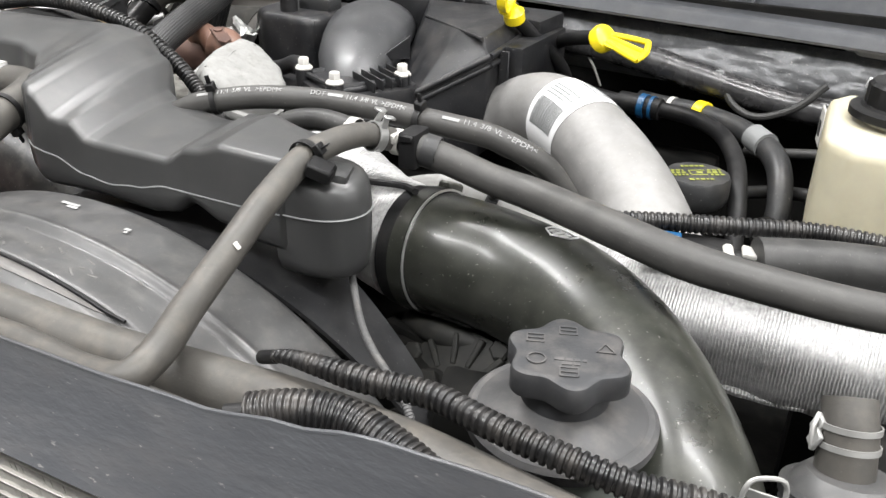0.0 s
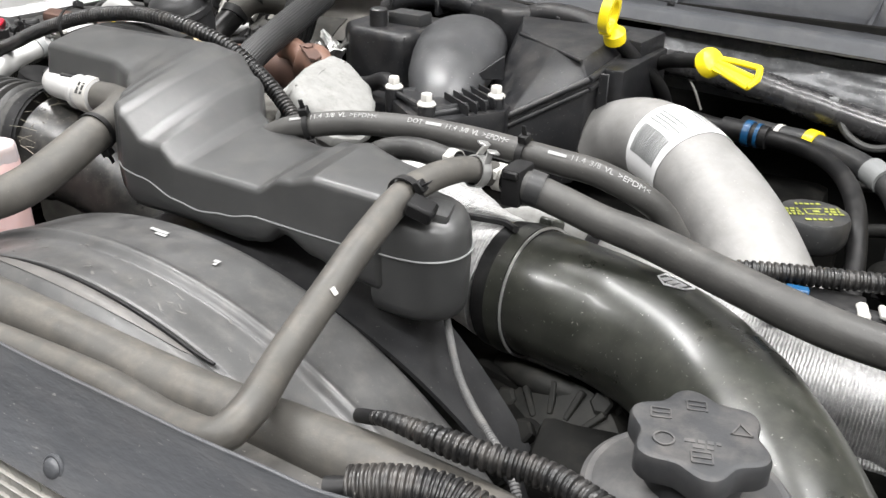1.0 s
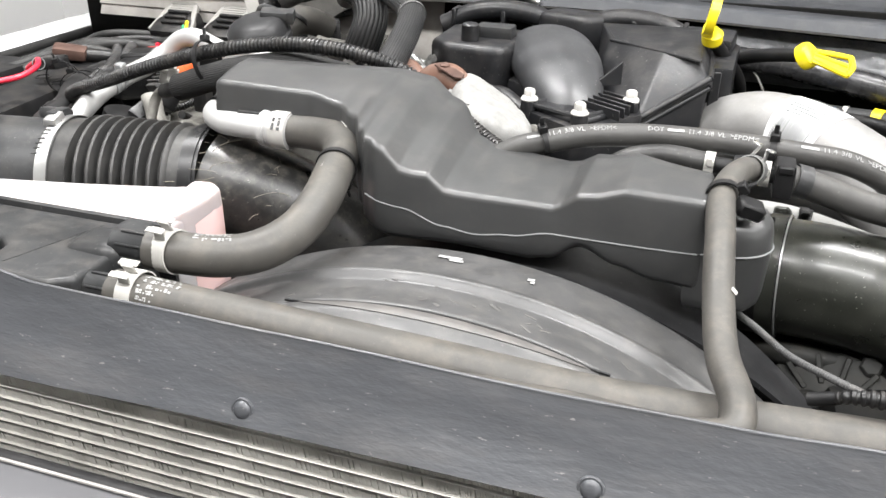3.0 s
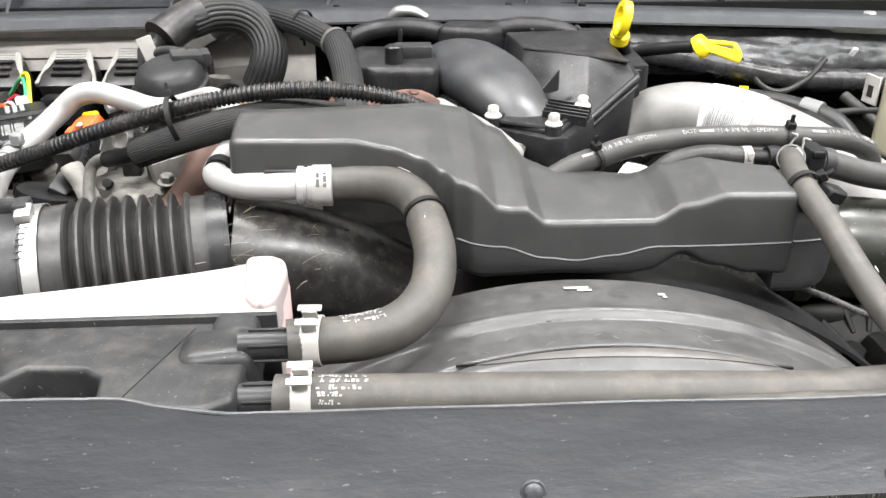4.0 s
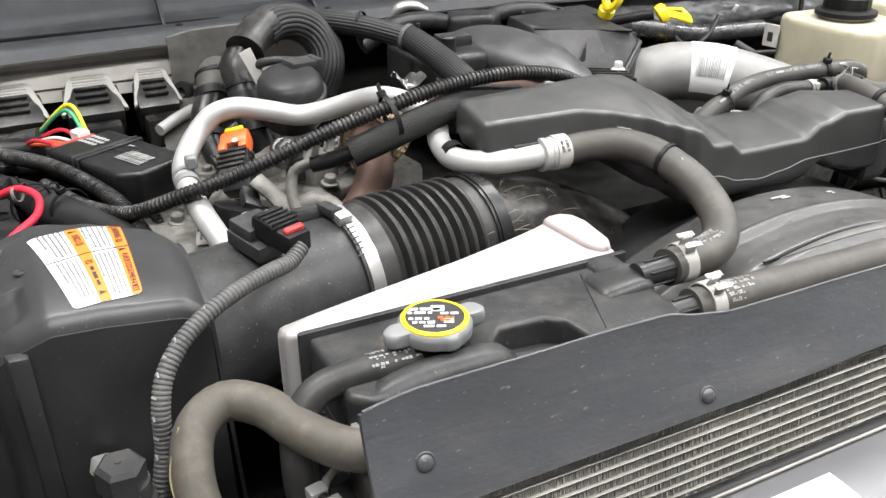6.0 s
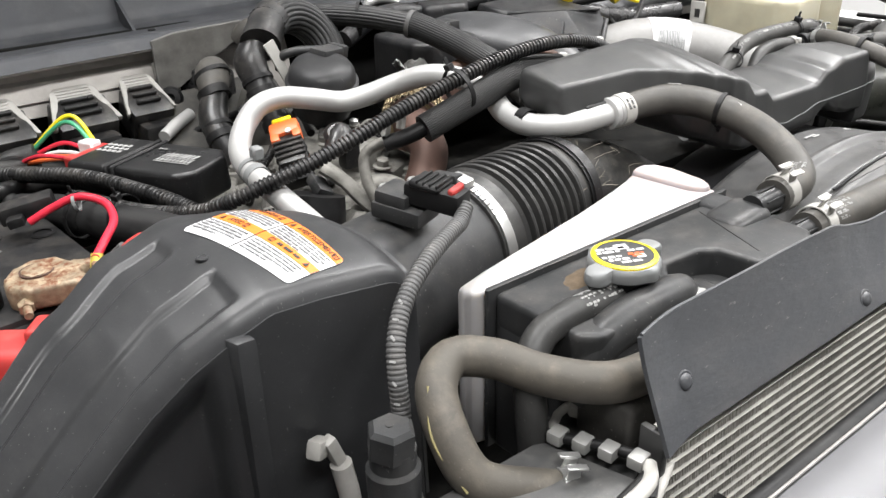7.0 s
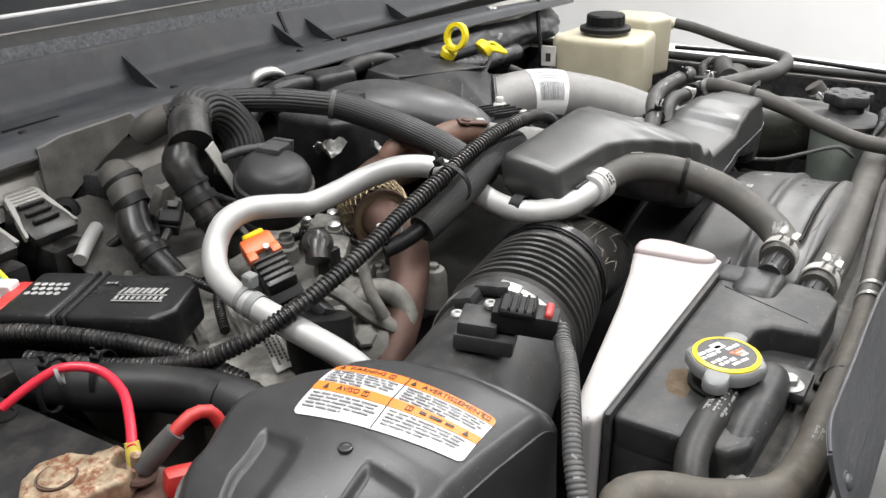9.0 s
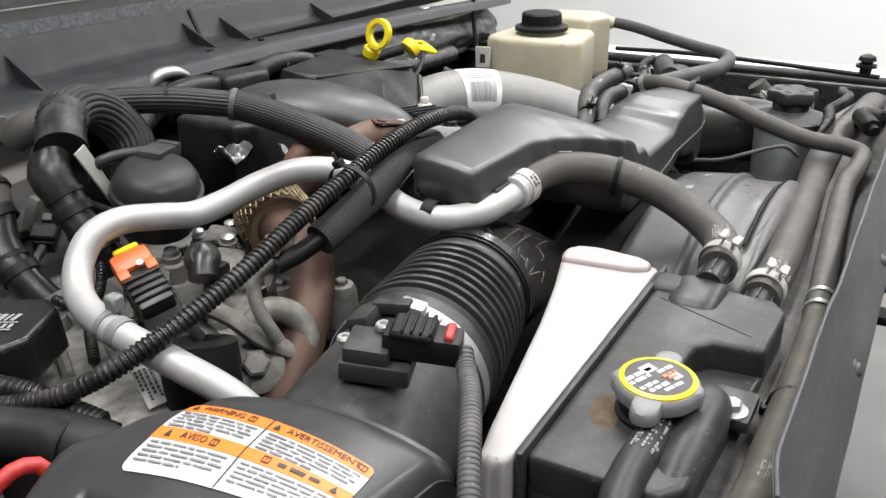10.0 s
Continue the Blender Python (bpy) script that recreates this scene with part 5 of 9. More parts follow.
F = place_z((-0.466, 0.252, 1.163), (0.0, -0.08, 1), (0.35, -0.94, 0))
part("base", joined(block(0.046, 0.034, 0.014, F @ Matrix.Translation((-0.012, 0, 0.0)), 0.003, 2), block(0.030, 0.030, 0.014, F @ Matrix.Translation((-0.018, 0, 0.010)), 0.003, 2)), M["plastic"], maf)
part("connector", joined(block(0.050, 0.022, 0.018, F @ Matrix.Translation((0.016, 0.002, 0.018)), 0.003, 2), block(0.028, 0.026, 0.006, F @ Matrix.Translation((0.010, 0.002, 0.028)), 0.002, 1), *[block(0.002, 0.024, 0.004, F @ Matrix.Translation((0.004 + k * 0.006, 0.002, 0.031)), 0.0006, 1) for k in range(4)]), M["tie"], maf)
part("locking_tab", block(0.006, 0.018, 0.006, F @ Matrix.Translation((0.033, 0.002, 0.028)), 0.0015, 1), M["red"], maf, "bright red locking tab")
for dx, dy in ((-0.036, 0.006), (-0.012, 0.012)):
    part("screw", lathe([(0.0055, 0), (0.0055, 0.003), (0.0045, 0.0042), (0.0022, 0.0042), (0.0020, 0.0025)], 18, F @ V(dx, dy, 0.008 + (0.010 if dx > -0.02 else 0)), (0, 0, 1)), M["steel"], maf, "small silver screw")
SW = [F @ V(0.042, 0.002, 0.016), V(-0.462, 0.203, 1.170), (-0.480, 0.191, 1.172), (-0.505, 0.177, 1.172), (-0.532, 0.163, 1.167), (-0.556, 0.150, 1.156), (-0.572, 0.138, 1.140), (-0.579, 0.129, 1.120), (-0.582, 0.122, 1.093), (-0.592, 0.110, 1.06)]
part("cable", ribbed(SW, 0.0066, 0.0034, 0.0010), M["lead_sleeve"], maf, "thin grey-black corrugated cable")
line = [p for p, f in smooth_path(SW)]
for i in range(8, len(line) - 4, 2):
    part("braid_fleck", block(0.0042, 0.0015, 0.0010, place_z(line[i] + V(-0.0045, -0.0027, 0.0041), (-0.7, -0.4, 0.6), (0.3, 1.0 if i % 4 else -1.0, 0.2)), 0), M["chalk"], maf, smooth=False)
plug = thing("drain_plug_fitting", (-0.610, 0.092, 1.0), "black hexagonal plastic fitting beside the sensor cable", "fitting")
part("hex_head", joined(hex_bolt((-0.612, 0.092, 1.098), (0.05, -0.05, 1), 0.027, 0.020), lathe([(0.017, 1.060), (0.0175, 1.085), (0.015, 1.088), (0.015, 1.100)], 24, (-0.610, 0.093, 0)), lathe([(0.0025, 1.116), (0.0025, 1.1186)], 12, (-0.612, 0.092, 0))), M["plastic"], plug)
part("white_collar", lathe([(0.017, 1.02), (0.018, 1.03), (0.018, 1.056), (0.015, 1.06)], 24, (-0.609, 0.094, 0)), M["grip"], plug, "white plastic collar")

# ---- air box with its warning label ----
airbox = thing("air_filter_box", (-0.66, 0.25, 0.9), "big smooth black plastic air filter housing with moulded ribs", "air filter box")


AB_REAR = [(-0.932, 0.250), (-0.867, 0.268), (-0.80, 0.296), (-0.742, 0.322), (-0.685, 0.352), (-0.633, 0.366), (-0.60, 0.352), (-0.565, 0.335), (-0.532, 0.318)]
AB_FRONT = [(-0.932, 0.196), (-0.74, 0.196), (-0.69, 0.192), (-0.66, 0.187), (-0.60, 0.181), (-0.532, 0.174)]
AB_REAR_Z = [(-0.932, 1.000), (-0.867, 1.060), (-0.80, 1.106), (-0.742, 1.142), (-0.69, 1.160), (-0.64, 1.168), (-0.60, 1.168), (-0.532, 1.158)]
AB_FRONT_Z = [(-0.932, 0.920), (-0.867, 0.985), (-0.78, 1.068), (-0.720, 1.122), (-0.690, 1.143), (-0.660, 1.159), (-0.635, 1.169), (-0.60, 1.169), (-0.532, 1.164)]


def air_at(u, v):
    """u runs from the duct end over the crown and down to the wing; v runs from the rear edge to the front."""
    x = -0.532 - 0.400 * u
    yr, yf = eased(AB_REAR, x), table(AB_FRONT, x)
    zr, zf = table(AB_REAR_Z, x), table(AB_FRONT_Z, x)
    y = yr + (yf - yr) * v
    z = zr + (zf - zr) * v + 0.0165 * math.sin(v * math.pi) ** 0.66
    edge = 0.0
    if v < 0.10:
        edge = 0.016 * ((0.10 - v) / 0.10) ** 2
    if v > 0.94:
        edge = 0.006 * ((v - 0.94) / 0.06) ** 2
    if u < 0.05:
        edge += 0.010 * ((0.05 - u) / 0.05) ** 2
    z -= edge
    for v0, v1, x0 in ((0.27, 0.48, -0.656), (0.70, 0.91, -0.647)):
        w0 = smoothstep((v - v0) / 0.035) * smoothstep((v1 - v) / (0.035 if v0 > 0.5 else 0.07)) * smoothstep((x0 - x) / 0.006)
        z -= 0.0045 * w0
    return (x, y, z)


US, VS = steps(0, 1, 130), steps(0, 1, 120)
part("lid", sheet(US, VS, air_at, 0.003), M["airbox"], airbox, "smooth satin black lid", angle=60)


def front_at(u, q):
    """The wall below the lid's front edge: flat by the duct, set back beyond a chamfered corner."""
    p = V(*air_at(u, 1.0))
    back = 0.016 * smoothstep((-0.672 - p.x) / 0.010) * smoothstep(q * 5)
    return p + V(0, 0.0015 + back - 0.006 * q, -0.20 * q)


part("front_wall", sheet(US, [0, 0.02, 0.05, 0.1, 0.15, 0.2, 0.3, 0.5, 0.75, 1], front_at, -0.003), M["airbox"], airbox, angle=60)
part("rear_wall", sheet(US, [0, 0.5, 1], lambda u, q: V(*air_at(u, 0.0)) + V(0, 0.008 * q, -0.20 * q), 0.003), M["airbox"], airbox)
part("end_wall", sheet([0, 0.5, 1], VS, lambda q, v: V(*air_at(0.0, v)) + V(0.006 * q, 0, -0.19 * q), 0.003), M["airbox"], airbox)
part("far_wall", sheet([0, 1], VS, lambda q, v: V(*air_at(1.0, v)) + V(-0.01 * q, 0, -0.12 * q), -0.003), M["airbox"], airbox)
part("corner_strip", prism([(-0.652, 0.190), (-0.668, 0.1915), (-0.664, 0.178), (-0.650, 0.177)], 0.98, 1.155, 0.004, 2), M["airbox"], airbox)
part("button", lathe([(0.0048, 0), (0.0045, 0.0010), (0.0036, 0.0012), (0.0030, 0.0003), (0.001, 0.0003)], 20, V(*air_at(0.290, 0.615)) + V(0, 0, 0.0002), (0, 0, 1)), M["airbox"], airbox)


def lab(u, v, up=0.0008):
    """A place on the label: u along its short way, v along its long way, both 0 to 1."""
    x = -0.5715 - (0.070 - 0.024 * v) * u
    uu = (-0.532 - x) / 0.400
    yr, yf = eased(AB_REAR, x), table(AB_FRONT, x)
    y = (0.322 - 0.020 * u) + (-0.127 + 0.018 * u) * v
    return V(*air_at(uu, (yr - y) / (yr - yf))) + V(0, 0, up)


def round_u(u, v):
    """Draws the short edges in where the label's corners are rounded."""
    e = min(v, 1 - v) / 0.035
    q = 0.075 * (1 - math.sqrt(max(0.0, 1 - (1 - e) ** 2))) if e < 1 else 0.0
    return q + u * (1 - 2 * q)


label = part("warning_label", sheet(steps(0, 1, 10), [0, 0.005, 0.012, 0.022, 0.035] + steps(0.06, 0.94, 26) + [0.965, 0.978, 0.988, 0.995, 1], lambda u, v: lab(round_u(u, v), v), 0.0004), M["paper"], airbox, "white and orange warning label with black print")
for u0 in (0.0, 0.455):
    part("orange_band", sheet(steps(u0, u0 + 0.155, 4), [0, 0.005, 0.012, 0.022, 0.035] + steps(0.06, 0.94, 26) + [0.965, 0.978, 0.988, 0.995, 1], lambda u, v: lab(max(u, round_u(0.0, v)), v, 0.0012), 0.0003), M["label_orange"], label, "orange heading band")
part("divider", sheet(steps(0.0, 1.0, 8), [0.478, 0.484], lambda u, v: lab(u, v, 0.0016), 0.0003), M["ink"], label)


def on_label(bm):
    """Bends flat print, laid out with x along the long way (0..1) and y down the short way (0..1), on to the label."""
    for vtx in bm.verts:
        vtx.co = lab(vtx.co.y, vtx.co.x, 0.0017 + vtx.co.z)
    return bm


def heading(text, x, y, size):
    b = lettering(text, size, None, 0.0001)
    for vtx in b.verts:
        vtx.co = V(x + vtx.co.x * 0.42, y - vtx.co.y, vtx.co.z)
    return on_label(b)


for word, hx, hy in (("WARNING", 0.22, 0.08), ("AVERTISSEMENT", 0.76, 0.08), ("AVISO", 0.22, 0.535)):
    part("heading_text", heading(word, hx, hy, 0.12), M["ink"], label, "black heading letters", False)


def small_lines(x0, x1, y0, n, seed):
    b = bars([(x0, x1 - (0.18 if k == n - 1 else 0.02 * (k % 2)), y0 + 0.056 * k) for k in range(n)], Matrix.Identity(4), 0.024, 0.0004, seed, (0.8, 2.6))
    return on_label(b)


for box_, n_, seed_ in (((0.03, 0.45, 0.205), 5, 1), ((0.51, 0.97, 0.205), 5, 2), ((0.03, 0.45, 0.665), 5, 3), ((0.51, 0.95, 0.665), 5, 4)):
    tagged(part("small_print", small_lines(*box_, n_, seed_), M["grey_ink"], label, "rows of small grey print", False), kind="stuff")
for sx_, sy_ in ((0.055, 0.08), (0.525, 0.08), (0.08, 0.535), (0.93, 0.535)):
    part("warning_symbol", on_label(prism([(sx_ - 0.017, sy_ + 0.045), (sx_, sy_ - 0.050), (sx_ + 0.017, sy_ + 0.045)], 0, 0.0002, 0)), M["ink"], label, "black warning triangle", smooth=False)
for sx_, sy_ in ((0.385, 0.08), (0.955, 0.08), (0.33, 0.535), (0.60, 0.535)):
    part("book_symbol", on_label(joined(*[block(w_, h_, 0.0002, Matrix.Translation((sx_ + dx_, sy_ + dy_, 0)), 0) for w_, h_, dx_, dy_ in ((0.036, 0.012, 0, 0.038), (0.036, 0.012, 0, -0.038), (0.004, 0.085, -0.017, 0), (0.004, 0.085, 0.017, 0), (0.003, 0.070, 0, 0))])), M["ink"], label, "black manual symbol", smooth=False)
part("script_heading", on_label(bars([(0.66, 0.88, 0.535)], Matrix.Identity(4), 0.05, 0.0003, 14, (0.4, 1.1))), M["ink"], label, "black heading strokes", False)

# ---- charge pipe: clamp, coupler, gloss black bend ----
GP = [V(0.309, 0.364, 1.070), V(0.340, 0.358, 1.073), V(0.390, 0.355, 1.069), V(0.440, 0.337, 1.068), V(0.486, 0.304, 1.064), V(0.522, 0.262, 1.060), V(0.556, 0.216, 1.050), V(0.578, 0.178, 1.036), V(0.60, 0.13, 0.99), V(0.61, 0.10, 0.93)]
charge = thing("charge_pipe", (0.45, 0.3, 1.0), "gloss black coated intercooler pipe curving down past the fan", "pipe")
part("pipe", tube([GP[0] - V(0.014, -0.002, 0.001)] + GP[1:], [0.0515] * 6 + [0.050, 0.049, 0.048, 0.048], 56), M["gloss"], charge)
w0 = V(0.97, -0.15, 0.08).normalized()
CP = GP[0] - w0 * 0.008
part("silicone_coupler", lathe([(0.0500, -0.012), (0.0535, -0.010), (0.0540, -0.002), (0.0540, 0.020), (0.0515, 0.022)], 56, CP, w0), M["tie"], charge, "black silicone coupler")
part("steel_clamp", joined(band(CP + w0 * 0.011, w0, 0.0542, 0.014, seg=56), block(0.014, 0.022, 0.010, place_z(CP + w0 * 0.011 + V(0.0, 0.032, 0.047), (0, 0.5, 1), w0), 0.002, 1)), M["gloss"], charge, "dark stainless band clamp")
part("clamp_edge", lathe([(0.0530, 0.0190), (0.0552, 0.0192), (0.0552, 0.0203), (0.0530, 0.0206)], 56, CP, w0, caps=False), M["steel"], charge, "thin bright clamp edge")
LOGO = place_z(V(0.4290, 0.3510, 1.1196), (0.08, 0.19, 0.98), (0.94, -0.34, -0.02))
SHIELD = [(-0.013, 0.008), (0.0, 0.010), (0.013, 0.008), (0.012, -0.002), (0.0, -0.011), (-0.012, -0.002)]
part("badge", joined(*[tube([LOGO @ V(*a, 0), LOGO @ V(*b, 0)], 0.0008, 6) for a, b in zip(SHIELD, SHIELD[1:] + SHIELD[:1])], *[block(a, b, 0.0008, LOGO @ Matrix.Translation((x, y, 0)), 0) for a, b, x, y in ((0.004, 0.010, -0.006, 0.001), (0.004, 0.012, 0.0, 0.0), (0.004, 0.010, 0.006, 0.001), (0.016, 0.002, 0, 0.005))]), M["paper"], charge, "white shield-shaped badge", False)

hot = thing("foil_wrapped_pipe", (0.27, 0.37, 1.0), "silver foil wrapped charge pipe end behind the black coupler", "pipe", "foil pipes")
part("pipe", tube([V(0.150, 0.440, 1.085), V(0.205, 0.405, 1.078), V(0.255, 0.380, 1.071), GP[0] - w0 * 0.016], [0.049, 0.050, 0.051, 0.0515], 52, 0.004, wobble=0.04), M["foil"], hot)
part("strap", tube([V(0.302, 0.350, 1.128), V(0.285, 0.362, 1.125), V(0.262, 0.356, 1.126), V(0.240, 0.365, 1.120)], 0.0030, 8), M["tie"], hot, "black hook strap")
coldp = thing("pale_coolant_pipe", (0.33, 0.45, 1.05), "pale grey cast pipe with a dark joint behind the charge pipe", "pipe")
part("pipe", tube([V(0.235, 0.440, 1.070), V(0.270, 0.447, 1.080), V(0.316, 0.452, 1.080), V(0.386, 0.439, 1.069), V(0.444, 0.432, 1.055)], 0.022, 28), M["cast_pale"], coldp)
part("joint_band", joined(band(V(0.335, 0.4495, 1.078), (1, -0.12, -0.1), 0.0223, 0.012, seg=32), block(0.010, 0.012, 0.008, Matrix.Translation((0.335, 0.440, 1.102)), 0.002, 1)), M["tie"], coldp, "dark band clamp with a bolt")
FP = [V(0.40, 0.420, 1.030), V(0.485, 0.412, 1.040), V(0.565, 0.405, 1.040), V(0.625, 0.410, 1.036), V(0.672, 0.420, 1.032), V(0.705, 0.426, 1.030)]
foilp = thing("foil_wrapped_pipe", (0.6, 0.4, 1.0), "large pipe wrapped in crinkled silver heat foil", "pipe", "foil pipes")
part("pipe", tube(FP, [0.046, 0.046, 0.047, 0.047, 0.0475, 0.047], 64, 0.004, wobble=0.05), M["foil"], foilp)
part("foil_seam", tube([p + V(-0.012, -0.036, -0.028) for p in FP[2:]], 0.004, 8, 0.004, wobble=0.5), M["foil"], foilp, "folded foil seam")
part("end_hose", tube([FP[-1] - V(0.01, 0.002, 0), V(0.76, 0.438, 1.028), V(0.85, 0.450, 1.026), V(0.92, 0.460, 1.02)], [0.0445, 0.0445, 0.046, 0.046], 36), M["rubber"], foilp, "brown-black rubber end of the pipe")
part("band_clamp", band(V(0.80, 0.444, 1.027), (1, 0.12, 0), 0.0458, 0.012, seg=40), M["steel"], foilp, "steel band clamp")

# ---- silver intake pipe with a barcode label ----
SP = [V(0.232, 0.705, 1.072), V(0.256, 0.696, 1.090), V(0.295, 0.672, 1.106), V(0.341, 0.637, 1.108), V(0.386, 0.597, 1.098), V(0.435, 0.545, 1.078), V(0.478, 0.487, 1.050), V(0.515, 0.435, 1.02)]
silver = thing("silver_intake_pipe", (0.33, 0.6, 1.0), "thick dull aluminium intake pipe bearing a white barcode label", "pipe")
part("pipe", tube(SP, [0.0440, 0.0445] + [0.0450] * 6, 52), M["alu_pipe"], silver)
# joint ring drawn dark to carry the pipe end's shade and dark reflection
part("dark_joint", band(SP[0].lerp(SP[1], 0.2), SP[1] - SP[0], 0.0452, 0.010, seg=44), M["rubber_dark"], silver, "joint ring at the pipe end, dark for the shade there")
SLINE = [p for p, f in smooth_path(SP)]


def along_pipe(d):
    """Centre and heading of the pipe a distance d from the middle of its label."""
    i = min(range(len(SLINE)), key=lambda k: (SLINE[k] - SP[3] - V(0.005, -0.004, 0)).length)
    j = max(1, min(len(SLINE) - 2, i + int(math.floor(d / 0.006 + 0.5))))
    way = (SLINE[j + 1] - SLINE[j - 1]).normalized()
    return SLINE[j] + way * (d - 0.006 * (j - i)), way


def wrap_label(d0, d1, a0, a1, up, n=10):
    def at(a, d):
        c, way = along_pipe(d)
        u = V(0, 0, 1)
        u = (u - way * u.dot(way)).normalized()
        return c + (u * math.cos(radians(a)) + way.cross(u) * math.sin(radians(a))) * (0.0450 + up)
    return sheet(steps(a0, a1, 30), steps(d0, d1, n), at, 0.0003)


labS = part("barcode_label", wrap_label(-0.029, 0.029, -105, 118, 0.0009, 16), M["paper"], silver, "white barcode label")
rnd = random.Random(3)
bm = bmesh.new()
d = -0.022
while d < 0.020:
    wd = rnd.choice((0.0005, 0.0008, 0.0012))
    merge(bm, wrap_label(d, d + wd, 44, 84, 0.0015, 1))
    d += wd + rnd.choice((0.0007, 0.0011))
for k in range(4):
    merge(bm, wrap_label(-0.022, 0.018 - 0.010 * (k % 2), 16 + 6 * k, 18 + 6 * k, 0.0015, 8))
    merge(bm, wrap_label(-0.018 + 0.006 * (k % 2), 0.020, -12 - 7 * k, -9.5 - 7 * k, 0.0015, 8))
tagged(part("barcode", bm, M["cap_grey"], labS, "grey barcode and small print", smooth=False), kind="stuff")

# ---- power steering reservoir ----
psr = thing("power_steering_reservoir", (0.499, 0.170, 0.95), "smoky plastic fluid reservoir with wide black lid and wavy cap", "reservoir")
part("body", lathe([(0.040, 0.95), (0.046, 0.97), (0.050, 1.08), (0.052, 1.094)], 44, (0.499, 0.170, 0)), M["grey_tank"], psr, "smoky grey translucent body")
part("lid", lathe([(0.052, 1.088), (0.0565, 1.090), (0.0565, 1.096), (0.0535, 1.0985), (0.0500, 1.0985), (0.0485, 1.1000), (0.030, 1.1060), (0.026, 1.108)], 56, (0.499, 0.170, 0)), M["ps_disc"], psr, "broad grey-black lid")
pcap = part("cap", joined(lathe([(0.0255, 1.104), (0.0265, 1.112), (0.0265, 1.124)], 40, (0.499, 0.172, 0)),
                          lathe([(0.0280, 1.1205), (0.0325, 1.1210), (0.0338, 1.1230), (0.0338, 1.1345), (0.0328, 1.1368), (0.0310, 1.1376), (0.0280, 1.1374), (0.010, 1.1380)], 96, (0.499, 0.172, 0), (0, 0, 1), 6, 0.105, 0.5)), M["ps_cap"], psr, "six-lobed black screw cap")
PC = Matrix.Translation((0.499, 0.172, 1.1381)) @ pose(0, 0, 0, 0, 0, 20)
for x, y, kind in ((0.000, 0.021, 0), (-0.019, 0.011, 0), (-0.018, -0.010, 1), (0.021, 0.004, 2), (0.000, -0.021, 0)):
    mm = PC @ Matrix.Translation((x, y, 0))
    if kind == 1:
        b = lathe([(0.0056, 0), (0.0056, 0.0005), (0.0046, 0.0005), (0.0046, 0), (0.0056, 0)], 24, mm.translation, caps=False)
    elif kind == 2:
        b = joined(*[block(0.011, 0.0009, 0.0006, mm @ pose(0, 0, 0, 0, 0, a) @ Matrix.Translation((0, -0.003, 0)), 0) for a in (0, 120, 240)])
    else:
        b = joined(*[block(0.010, 0.0008, 0.0006, mm @ Matrix.Translation((0, d, 0)), 0) for d in (-0.004, 0, 0.004)], *[block(0.0008, 0.008, 0.0006, mm @ Matrix.Translation((d, 0, 0)), 0) for d in (-0.005, 0.005)])
    part("moulded_symbol", b, M["ps_disc"], pcap, smooth=False)
part("moulded_text", bars([(-0.008, 0.010, -0.009), (-0.004, 0.008, -0.013)], PC, 0.003, 0.0005, 9), M["ps_disc"], pcap, smooth=False)

# ---- radiator inlet stub and hose at the front corner ----
inlet = thing("radiator_inlet_hose", (0.66, 0.22, 0.98), "dusty rubber hose end on a plastic inlet with white clamp", "hose")
part("hose", tube([(0.655, 0.230, 1.060), (0.652, 0.240, 1.088), (0.648, 0.252, 1.106)], [0.0175, 0.0165, 0.0155], 28), M["rubber"], inlet)
part("collar", lathe([(0.028, -0.030), (0.034, -0.022), (0.036, -0.006), (0.034, 0.006), (0.028, 0.014), (0.024, 0.018)], 36, (0.658, 0.225, 1.052), (-0.05, 0.25, 0.95)), M["shroud"], inlet, "dusty plastic collar")
part("rim_ring", lathe([(0.033, -0.006), (0.0375, -0.005), (0.0375, 0.001), (0.033, 0.002)], 36, (0.658, 0.226, 1.058), (-0.05, 0.25, 0.95)), M["plastic"], inlet)
part("hose_clamp", joined(band(V(0.6525, 0.2385, 1.083), (-0.1, 0.35, 1), 0.0172, 0.0036), band(V(0.6512, 0.2425, 1.0935), (-0.1, 0.35, 1), 0.0168, 0.0036),
     *[block(0.003, 0.010, 0.012, Matrix.Translation((0.6345, 0.231 + 0.006 * k, 1.086 + 0.006 * k)) @ pose(0, 0, 0, 10, 15, 25), 0.0008, 1) for k in (0, 1)], tube([(0.634, 0.228, 1.080), (0.632, 0.232, 1.092), (0.634, 0.240, 1.098)], 0.0016, 8)), M["clamp_grey"], inlet, "dull steel spring clamp")
single("spring_clip", joined(tube([(0.605, 0.152, 1.070), (0.606, 0.154, 1.098), (0.609, 0.157, 1.102), (0.622, 0.161, 1.104), (0.625, 0.162, 1.100), (0.625, 0.158, 1.075)], 0.0015, 8, 0.002), block(0.016, 0.0015, 0.006, Matrix.Translation((0.615, 0.158, 1.092)), 0.0005, 1)), M["clamp_grey"], "bent silver steel clip by the reservoir", "clip")


# ---- engine: block, covers and castings ----
engine = thing("engine_block", (0.0, 0.6, 0.72), "grimy cast metal engine with bolted valve covers", "engine")


def rough_cast(bm, amount=0.003, scale=40.0):
    bmesh.ops.subdivide_edges(bm, edges=[e for e in bm.edges if e.calc_length() > 0.03], cuts=2, use_grid_fill=True)
    for v in bm.verts:
        v.co += V(1, 1, 1) * (amount * noise.noise(v.co * scale))
    return bm


